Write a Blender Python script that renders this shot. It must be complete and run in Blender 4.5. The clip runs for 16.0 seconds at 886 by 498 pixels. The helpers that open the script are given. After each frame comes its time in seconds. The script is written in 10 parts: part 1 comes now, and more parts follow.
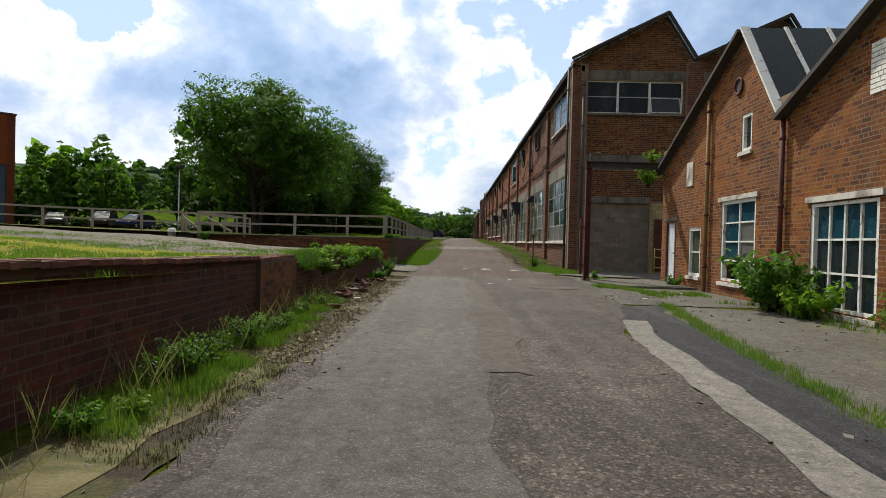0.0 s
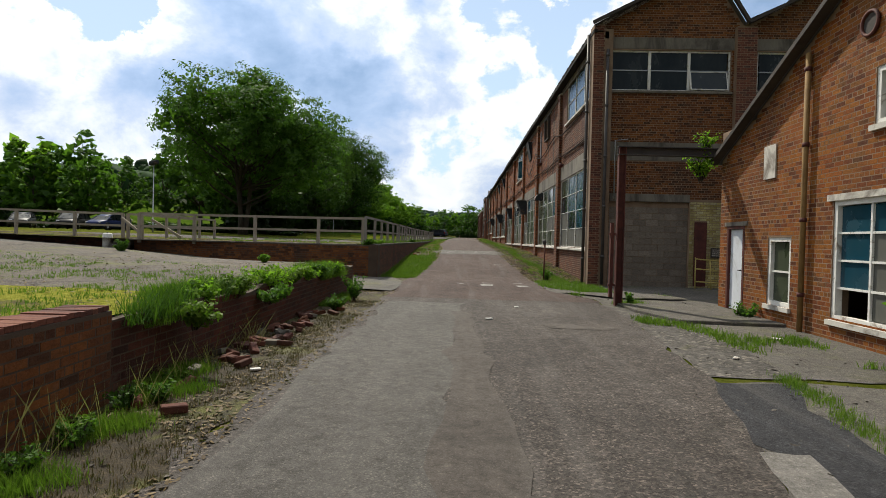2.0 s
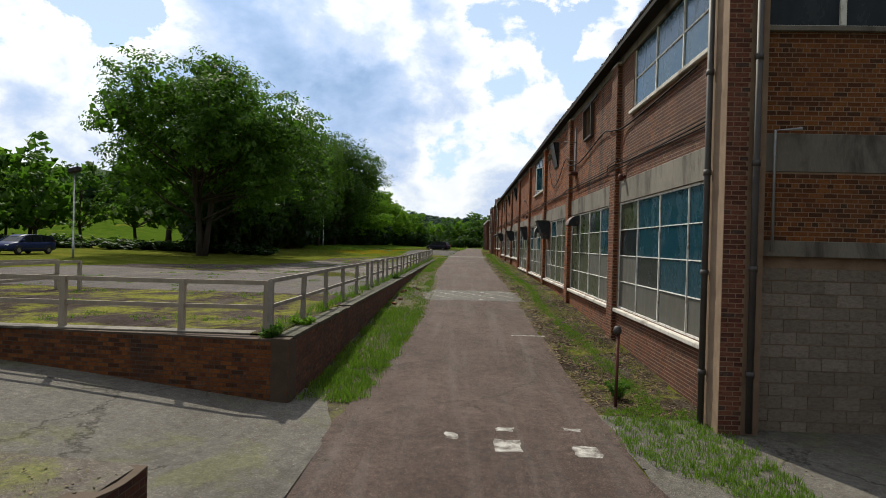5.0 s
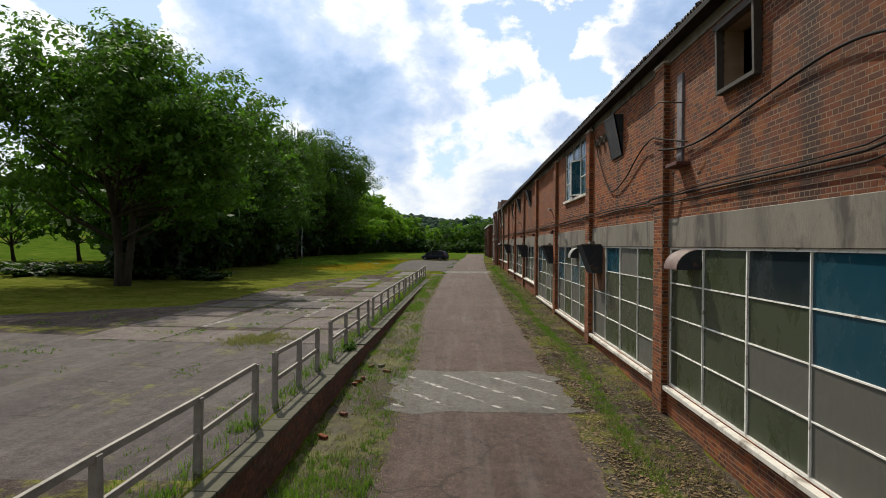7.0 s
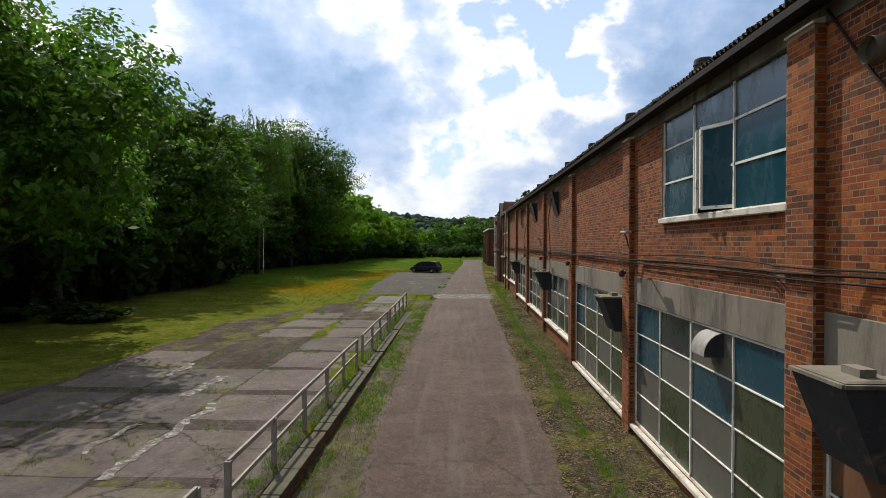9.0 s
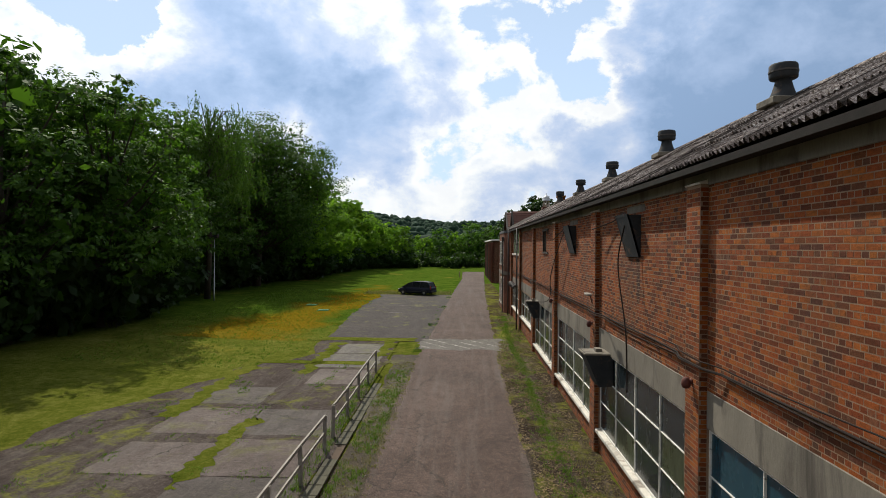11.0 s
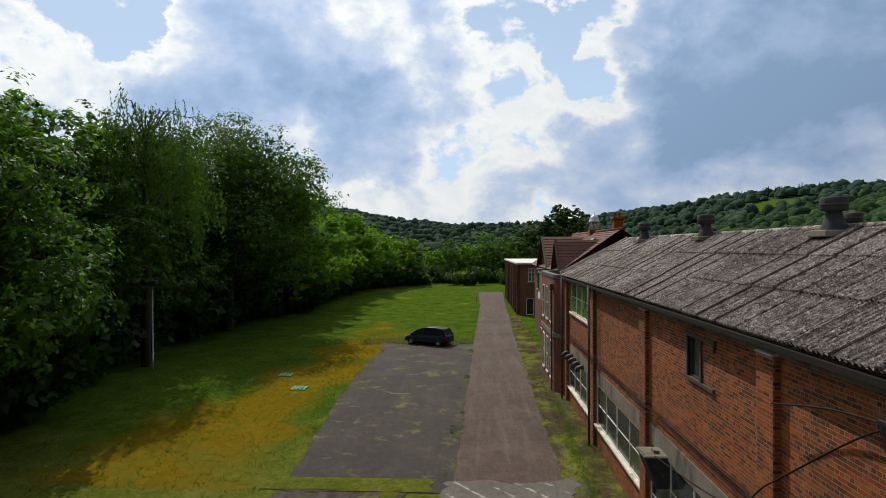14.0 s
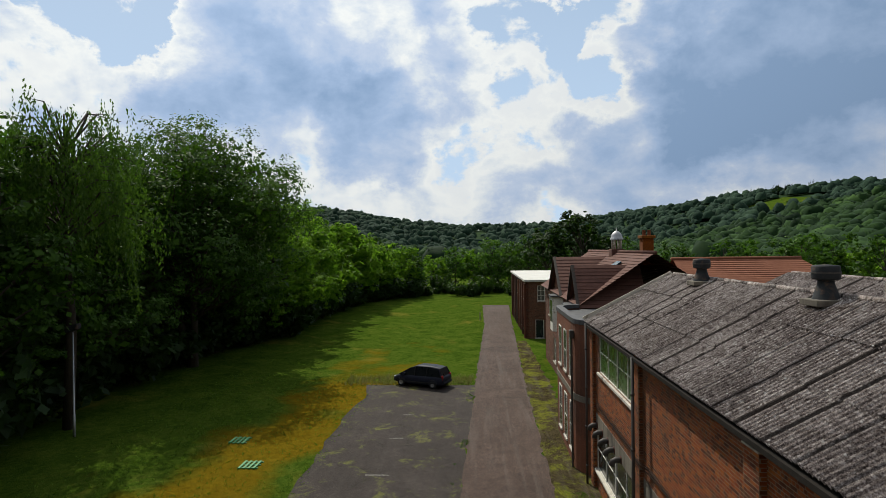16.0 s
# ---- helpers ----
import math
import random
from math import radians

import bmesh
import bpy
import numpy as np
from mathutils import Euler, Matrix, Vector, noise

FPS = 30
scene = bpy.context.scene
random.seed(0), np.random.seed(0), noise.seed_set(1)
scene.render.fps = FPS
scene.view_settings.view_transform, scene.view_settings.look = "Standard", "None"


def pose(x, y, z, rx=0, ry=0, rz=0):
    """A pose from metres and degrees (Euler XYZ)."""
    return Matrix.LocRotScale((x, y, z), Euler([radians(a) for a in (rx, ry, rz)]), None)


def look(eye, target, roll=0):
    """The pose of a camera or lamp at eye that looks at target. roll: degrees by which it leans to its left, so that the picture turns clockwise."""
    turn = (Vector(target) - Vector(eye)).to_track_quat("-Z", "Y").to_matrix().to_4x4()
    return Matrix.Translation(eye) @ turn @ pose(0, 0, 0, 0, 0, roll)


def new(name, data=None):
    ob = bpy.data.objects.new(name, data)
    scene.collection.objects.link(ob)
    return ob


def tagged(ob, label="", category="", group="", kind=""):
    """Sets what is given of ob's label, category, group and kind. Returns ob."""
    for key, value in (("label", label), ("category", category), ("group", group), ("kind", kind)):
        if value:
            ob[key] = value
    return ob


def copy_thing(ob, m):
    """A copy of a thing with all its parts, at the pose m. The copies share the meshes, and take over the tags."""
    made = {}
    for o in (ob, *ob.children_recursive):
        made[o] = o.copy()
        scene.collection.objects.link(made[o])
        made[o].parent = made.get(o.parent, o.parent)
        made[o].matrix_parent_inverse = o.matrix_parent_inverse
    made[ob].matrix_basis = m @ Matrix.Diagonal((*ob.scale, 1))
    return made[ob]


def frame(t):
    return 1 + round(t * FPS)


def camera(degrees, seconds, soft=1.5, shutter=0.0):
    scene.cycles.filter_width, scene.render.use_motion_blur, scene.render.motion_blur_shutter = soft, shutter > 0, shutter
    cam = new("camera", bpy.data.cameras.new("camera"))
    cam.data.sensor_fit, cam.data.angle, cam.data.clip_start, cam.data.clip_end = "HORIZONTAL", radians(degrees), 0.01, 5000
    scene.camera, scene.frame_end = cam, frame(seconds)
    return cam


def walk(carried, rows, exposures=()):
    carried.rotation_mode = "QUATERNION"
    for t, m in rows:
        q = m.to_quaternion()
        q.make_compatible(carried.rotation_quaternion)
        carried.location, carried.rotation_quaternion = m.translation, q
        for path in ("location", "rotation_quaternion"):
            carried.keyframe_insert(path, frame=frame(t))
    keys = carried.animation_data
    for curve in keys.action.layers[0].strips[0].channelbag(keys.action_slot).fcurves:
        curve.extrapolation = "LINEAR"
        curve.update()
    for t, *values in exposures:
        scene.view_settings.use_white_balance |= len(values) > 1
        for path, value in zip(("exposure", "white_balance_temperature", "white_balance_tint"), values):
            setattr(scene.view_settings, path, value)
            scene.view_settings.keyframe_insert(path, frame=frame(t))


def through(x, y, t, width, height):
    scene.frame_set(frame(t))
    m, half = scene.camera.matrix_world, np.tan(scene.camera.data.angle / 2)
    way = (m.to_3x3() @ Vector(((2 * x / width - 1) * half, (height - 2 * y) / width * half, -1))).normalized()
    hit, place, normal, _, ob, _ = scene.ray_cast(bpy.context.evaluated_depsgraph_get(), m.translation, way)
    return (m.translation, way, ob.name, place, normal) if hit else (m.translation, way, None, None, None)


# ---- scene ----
cam = camera(76.0, 16.0, 0.8)
PATH = [
    (0, (-5.392, -25.354, 1.181), (-5.432, -23.355, 1.156), 1.5),
    (0.5, (-5.287, -24.307, 1.194), (-5.333, -22.307, 1.165), 1.4),
    (1, (-5.157, -23.118, 1.226), (-5.208, -21.119, 1.193), 1.3),
    (1.5, (-5.029, -21.91, 1.348), (-5.084, -19.911, 1.315), 1.3),
    (2, (-4.98, -20.566, 1.568), (-5.037, -18.567, 1.535), 1.4),
    (2.5, (-4.934, -19.321, 1.83), (-4.996, -17.322, 1.8), 1.4),
    (3, (-4.906, -17.902, 2.092), (-4.97, -15.903, 2.069), 1.5),
    (3.5, (-4.847, -16.439, 2.308), (-4.913, -14.44, 2.29), 1.5),
    (4, (-4.813, -14.467, 2.58), (-4.881, -12.469, 2.562), 1.6),
    (4.2, (-4.809, -13.592, 2.666), (-4.878, -11.593, 2.652), 1.7),
    (6.3, (-4.675, -2.5, 4.113), (-4.758, -0.502, 4.091), 0.7),
    (6.5, (-4.8, -1.12, 4.207), (-4.872, 0.879, 4.192), 0.6),
    (7, (-4.79, 2.33, 4.613), (-4.866, 4.328, 4.599), 0.4),
    (7.5, (-4.753, 5.68, 4.955), (-4.831, 7.678, 4.939), 0.5),
    (8, (-4.878, 9.15, 5.306), (-4.948, 11.149, 5.289), 0.5),
    (8.5, (-4.83, 12.725, 5.662), (-4.897, 14.724, 5.646), 0.4),
    (9, (-4.604, 16.42, 6.117), (-4.67, 18.419, 6.099), 0.1),
    (9.5, (-4.615, 19.628, 6.503), (-4.672, 21.627, 6.488), 0.6),
    (9.7, (-4.586, 20.884, 6.623), (-4.648, 22.883, 6.618), 1.1),
    (11.8, (-4.295, 34.309, 8.439), (-4.367, 36.308, 8.43), 0.1),
    (12, (-4.511, 35.401, 8.56), (-4.583, 37.4, 8.552), 0.3),
    (12.5, (-5.082, 37.916, 8.993), (-5.159, 39.914, 8.987), 0.4),
    (13, (-5.563, 40.312, 9.678), (-5.646, 42.311, 9.675), 0.3),
    (13.5, (-5.734, 42.364, 10.369), (-5.82, 44.363, 10.363), 0.0),
    (14, (-5.898, 44.369, 11.018), (-5.993, 46.367, 11.013), -0.2),
    (14.5, (-5.903, 46.145, 11.525), (-6.006, 48.142, 11.524), -0.2),
    (15, (-5.752, 48.125, 12.139), (-5.863, 50.122, 12.139), -0.5),
    (15.5, (-5.505, 50.105, 12.581), (-5.621, 52.102, 12.585), -0.7),
    (16, (-5.386, 52.435, 12.835), (-5.502, 54.432, 12.832), -0.7),
]
EXPOSURES = [(0, -0.03, 6500, 7), (4.2, -0.06, 6500, 7), (9.7, -0.05, 6500, 8), (12.0, -0.18, 6500, 8), (14.0, -0.33, 6500, 7), (16, -0.42, 6500, 6)]
walk(cam, [(t, look(e, a, r)) for t, e, a, r in PATH], EXPOSURES)

# ---- world, sun, exposure ----
SUN_AZ, SUN_EL = 334.0, 50.0      # azimuth clockwise from +y: the sun stands ahead of the camera, a little to the left
sun_dir = Vector((math.sin(radians(SUN_AZ)) * math.cos(radians(SUN_EL)), math.cos(radians(SUN_AZ)) * math.cos(radians(SUN_EL)), math.sin(radians(SUN_EL))))


def node(nt, kind, x=0, **kw):
    n = nt.nodes.new(kind)
    for k, v in kw.items():
        if k in n.inputs:
            n.inputs[k].default_value = v
    return n


def build_world():
    w = bpy.data.worlds.new("sky")
    scene.world = w
    w.use_nodes = True
    nt = w.node_tree
    nt.nodes.clear()
    out = nt.nodes.new("ShaderNodeOutputWorld")
    bg = nt.nodes.new("ShaderNodeBackground")
    sky = nt.nodes.new("ShaderNodeTexSky")
    sky.sky_type = "NISHITA"
    sky.sun_disc = False
    sky.sun_elevation = radians(SUN_EL)
    sky.sun_rotation = radians(SUN_AZ)
    sky.altitude = 100
    tc = nt.nodes.new("ShaderNodeTexCoord")
    # cumulus: ragged banks over the dome, each lit or thick in its own way
    def noise_at(vec, scale, detail, rough, dist=0.0):
        n = node(nt, "ShaderNodeTexNoise", Scale=scale, Detail=detail, Roughness=rough, Distortion=dist)
        nt.links.new(vec, n.inputs["Vector"])
        return n

    def calc(op, a, b, c=None):
        n = nt.nodes.new("ShaderNodeMath")
        n.operation = op
        for k, v in enumerate((a, b) if c is None else (a, b, c)):
            if isinstance(v, (int, float)):
                n.inputs[k].default_value = v
            else:
                nt.links.new(v, n.inputs[k])
        return n.outputs[0]

    flat = nt.nodes.new("ShaderNodeMapping")
    flat.inputs["Scale"].default_value, flat.inputs["Location"].default_value = (1.0, 1.0, 1.35), CLOUD_SHIFT
    nt.links.new(tc.outputs["Generated"], flat.inputs[0])
    vec = flat.outputs[0]
    warp = noise_at(vec, 7.0, 10.0, 0.62)
    push = nt.nodes.new("ShaderNodeVectorMath"); push.operation = "MULTIPLY_ADD"
    push.inputs[1].default_value = (0.20, 0.20, 0.20)
    push.inputs[2].default_value = (-0.10, -0.10, -0.10)
    nt.links.new(warp.outputs["Color"], push.inputs[0])
    way = nt.nodes.new("ShaderNodeVectorMath"); way.operation = "ADD"
    nt.links.new(tc.outputs["Generated"], way.inputs[0]); nt.links.new(push.outputs[0], way.inputs[1])
    unit_way = nt.nodes.new("ShaderNodeVectorMath"); unit_way.operation = "NORMALIZE"
    nt.links.new(way.outputs[0], unit_way.inputs[0])

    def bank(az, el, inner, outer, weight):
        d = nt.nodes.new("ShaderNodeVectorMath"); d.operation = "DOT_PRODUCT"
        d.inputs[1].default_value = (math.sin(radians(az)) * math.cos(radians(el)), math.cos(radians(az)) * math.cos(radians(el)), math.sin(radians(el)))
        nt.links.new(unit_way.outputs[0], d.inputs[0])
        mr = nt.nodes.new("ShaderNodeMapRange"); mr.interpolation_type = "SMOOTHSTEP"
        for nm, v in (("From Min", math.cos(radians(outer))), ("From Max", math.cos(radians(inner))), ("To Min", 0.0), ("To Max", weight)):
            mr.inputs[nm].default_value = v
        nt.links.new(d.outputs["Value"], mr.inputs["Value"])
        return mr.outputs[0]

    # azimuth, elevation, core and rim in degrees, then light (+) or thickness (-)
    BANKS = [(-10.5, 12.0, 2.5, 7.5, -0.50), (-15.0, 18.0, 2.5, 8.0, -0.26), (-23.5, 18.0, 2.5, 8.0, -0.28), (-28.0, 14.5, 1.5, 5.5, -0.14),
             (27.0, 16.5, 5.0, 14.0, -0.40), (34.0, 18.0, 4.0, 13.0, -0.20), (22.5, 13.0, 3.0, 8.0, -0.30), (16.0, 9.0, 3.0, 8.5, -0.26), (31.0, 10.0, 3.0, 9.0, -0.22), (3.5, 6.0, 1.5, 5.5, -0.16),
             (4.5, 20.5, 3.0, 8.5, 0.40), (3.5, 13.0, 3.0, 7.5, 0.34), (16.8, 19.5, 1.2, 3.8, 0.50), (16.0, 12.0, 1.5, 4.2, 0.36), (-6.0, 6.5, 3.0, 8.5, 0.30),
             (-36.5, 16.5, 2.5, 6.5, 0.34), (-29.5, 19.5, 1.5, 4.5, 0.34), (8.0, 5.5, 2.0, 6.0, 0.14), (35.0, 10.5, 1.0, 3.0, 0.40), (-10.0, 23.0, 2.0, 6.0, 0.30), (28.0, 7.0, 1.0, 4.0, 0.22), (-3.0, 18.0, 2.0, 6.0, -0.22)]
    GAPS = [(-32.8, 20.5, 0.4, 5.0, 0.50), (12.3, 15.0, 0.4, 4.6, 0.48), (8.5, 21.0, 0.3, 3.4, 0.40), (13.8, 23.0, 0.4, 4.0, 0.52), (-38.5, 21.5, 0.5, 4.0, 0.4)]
    fine = noise_at(vec, 7.5, 12.0, 0.58, 0.15).outputs["Fac"]
    broad = noise_at(vec, 2.6, 5.0, 0.5).outputs["Fac"]
    lit_side = nt.nodes.new("ShaderNodeVectorMath"); lit_side.operation = "ADD"
    lit_side.inputs[1].default_value = tuple(sun_dir * 0.03)
    nt.links.new(vec, lit_side.inputs[0])
    fine_sun = noise_at(lit_side.outputs[0], 7.5, 12.0, 0.58, 0.15).outputs["Fac"]
    # thickness of the cloud: thin rims are white, thick bodies grey-blue, none is clear sky
    thick = calc("MULTIPLY_ADD", calc("SUBTRACT", broad, 0.5), 0.40, 0.25)
    thick = calc("ADD", thick, calc("MULTIPLY", calc("SUBTRACT", fine, 0.5), 1.9))
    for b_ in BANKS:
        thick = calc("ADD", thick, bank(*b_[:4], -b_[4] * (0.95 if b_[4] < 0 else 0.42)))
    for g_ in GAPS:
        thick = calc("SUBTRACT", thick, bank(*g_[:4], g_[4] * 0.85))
    cover = nt.nodes.new("ShaderNodeMapRange"); cover.interpolation_type = "SMOOTHSTEP"
    for nm, v in (("From Min", -0.09), ("From Max", 0.05), ("To Min", 0.0), ("To Max", 1.0)):
        cover.inputs[nm].default_value = v
    nt.links.new(thick, cover.inputs["Value"])
    body = calc("SUBTRACT", thick, calc("MULTIPLY", calc("SUBTRACT", fine, fine_sun), 1.8))
    shade = nt.nodes.new("ShaderNodeValToRGB")
    el = shade.color_ramp.elements
    el[0].position, el[0].color = 0.0, (1.12, 1.14, 1.18, 1)
    el[1].position, el[1].color = 1.0, (0.36, 0.52, 0.80, 1)
    e = el.new(0.12); e.color = (1.20, 1.21, 1.22, 1)
    e = el.new(0.26); e.color = (0.98, 1.04, 1.14, 1)
    e = el.new(0.40); e.color = (0.73, 0.84, 1.07, 1)
    e = el.new(0.66); e.color = (0.52, 0.68, 0.98, 1)
    nt.links.new(body, shade.inputs[0])
    # clouds towards the sun are the brighter ones
    dot = nt.nodes.new("ShaderNodeVectorMath"); dot.operation = "DOT_PRODUCT"
    dot.inputs[1].default_value = tuple(sun_dir)
    nt.links.new(tc.outputs["Generated"], dot.inputs[0])
    glow = nt.nodes.new("ShaderNodeMapRange")
    for nm, v in (("From Min", -0.4), ("From Max", 0.88), ("To Min", 0.12), ("To Max", 1.0)):
        glow.inputs[nm].default_value = v
    nt.links.new(dot.outputs["Value"], glow.inputs["Value"])
    tot = nt.nodes.new("ShaderNodeMath"); tot.operation = "MULTIPLY"; tot.inputs[1].default_value = CLOUD_GAIN
    nt.links.new(glow.outputs[0], tot.inputs[0])
    gain = nt.nodes.new("ShaderNodeVectorMath"); gain.operation = "SCALE"
    nt.links.new(shade.outputs[0], gain.inputs[0]); nt.links.new(tot.outputs[0], gain.inputs["Scale"])
    # summer haze whitens the clear sky low down
    up = nt.nodes.new("ShaderNodeSeparateXYZ")
    nt.links.new(tc.outputs["Generated"], up.inputs[0])
    low = nt.nodes.new("ShaderNodeMapRange"); low.interpolation_type = "SMOOTHSTEP"
    for nm, v in (("From Min", 0.0), ("From Max", 0.75), ("To Min", 0.92), ("To Max", 0.45)):
        low.inputs[nm].default_value = v
    nt.links.new(up.outputs[2], low.inputs["Value"])
    hazed = nt.nodes.new("ShaderNodeMix"); hazed.data_type = "RGBA"
    hazed.inputs["B"].default_value = (7.2, 9.2, 12.2, 1)
    nt.links.new(low.outputs[0], hazed.inputs["Factor"]); nt.links.new(sky.outputs[0], hazed.inputs["A"])
    mix = nt.nodes.new("ShaderNodeMix"); mix.data_type = "RGBA"
    nt.links.new(cover.outputs[0], mix.inputs["Factor"])
    nt.links.new(hazed.outputs["Result"], mix.inputs["A"])
    nt.links.new(gain.outputs[0], mix.inputs["B"])
    bg.inputs[1].default_value = SKY_STRENGTH
    nt.links.new(mix.outputs["Result"], bg.inputs[0])
    nt.links.new(bg.outputs[0], out.inputs[0])


SKY_STRENGTH, CLOUD_GAIN, CLOUD_SHIFT = 0.10, 10.6, (3.2, 1.7, 0.0)
build_world()
lamp = bpy.data.lights.new("sun", "SUN")
lamp.energy, lamp.angle, lamp.color = 5.0, radians(0.6), (1.0, 0.93, 0.80)
sun = new("sun", lamp)
sun.matrix_world = look(sun_dir * 200, (0, 0, 0))

# ---- materials ----


def principled(name):
    m = bpy.data.materials.new(name)
    m.use_nodes = True
    nt = m.node_tree
    return m, nt, nt.nodes["Principled BSDF"]


def place(nt, scale=(1, 1, 1), loc=(0, 0, 0), world=True):
    """Position in metres, as a texture vector."""
    g = nt.nodes.new("ShaderNodeNewGeometry") if world else nt.nodes.new("ShaderNodeTexCoord")
    mp = nt.nodes.new("ShaderNodeMapping")
    mp.inputs["Scale"].default_value, mp.inputs["Location"].default_value = scale, loc
    nt.links.new(g.outputs["Position" if world else "Object"], mp.inputs[0])
    return mp.outputs[0]


def noise_of(nt, vec, scale, detail=5.0, rough=0.6, dist=0.0):
    n = node(nt, "ShaderNodeTexNoise", Scale=scale, Detail=detail, Roughness=rough, Distortion=dist)
    nt.links.new(vec, n.inputs["Vector"])
    return n.outputs["Fac"]


def ramp(nt, fac, stops):
    r = nt.nodes.new("ShaderNodeValToRGB")
    el = r.color_ramp.elements
    while len(el) < len(stops):
        el.new(0.5)
    for e, (p, c) in zip(el, stops):
        e.position, e.color = p, (*c, 1) if len(c) == 3 else c
    nt.links.new(fac, r.inputs[0])
    return r.outputs[0]


def mixc(nt, fac, a, b, mode="MIX"):
    m = nt.nodes.new("ShaderNodeMix")
    m.data_type, m.blend_type = "RGBA", mode
    for sock, v in (("Factor", fac), ("A", a), ("B", b)):
        s = [i for i in m.inputs if i.name == sock and (i.type == ("VALUE" if sock == "Factor" else "RGBA"))][0]
        if isinstance(v, (int, float)):
            s.default_value = v
        elif isinstance(v, tuple):
            s.default_value = (*v, 1)
        else:
            nt.links.new(v, s)
    return [o for o in m.outputs if o.type == "RGBA"][0]


def bump(nt, bsdf, height, strength=0.4, distance=0.02):
    b = node(nt, "ShaderNodeBump", Strength=strength, Distance=distance)
    nt.links.new(height, b.inputs["Height"])
    nt.links.new(b.outputs[0], bsdf.inputs["Normal"])


def math_of(nt, op, a, b=0.0):
    m = nt.nodes.new("ShaderNodeMath")
    m.operation = op
    for i, v in enumerate((a, b)):
        if isinstance(v, (int, float)):
            m.inputs[i].default_value = v
        else:
            nt.links.new(v, m.inputs[i])
    return m.outputs[0]


def piece_random(nt):
    """One random number a piece, for single pieces and for joined ones."""
    g, o = nt.nodes.new("ShaderNodeNewGeometry"), nt.nodes.new("ShaderNodeObjectInfo")
    return math_of(nt, "FRACT", math_of(nt, "ADD", g.outputs["Random Per Island"], o.outputs["Random"]))


def surface(name, stops, scale=2.0, fine=40.0, rough=0.85, relief=0.3, dist=0.01, metal=0.0, stretch=(1, 1, 1), spec=0.4, dirt=None):
    """A weathered surface: broad blotches, fine grain and relief."""
    m, nt, b = principled(name)
    v = place(nt, stretch)
    big, small = noise_of(nt, v, scale, 5, 0.62, 0.4), noise_of(nt, v, fine, 6, 0.7)
    col = ramp(nt, math_of(nt, "ADD", math_of(nt, "MULTIPLY", big, 0.65), math_of(nt, "MULTIPLY", small, 0.35)), stops)
    if dirt:
        patch = ramp(nt, noise_of(nt, place(nt, stretch, (7, 3, 1)), dirt[0], 6, 0.65, 0.8), [(dirt[1], (0, 0, 0)), (dirt[2], (1, 1, 1))])
        col = mixc(nt, patch, col, dirt[3])
    nt.links.new(col, b.inputs["Base Color"])
    b.inputs["Roughness"].default_value, b.inputs["Metallic"].default_value = rough, metal
    b.inputs["Specular IOR Level"].default_value = spec
    bump(nt, b, small, relief, dist)
    return m


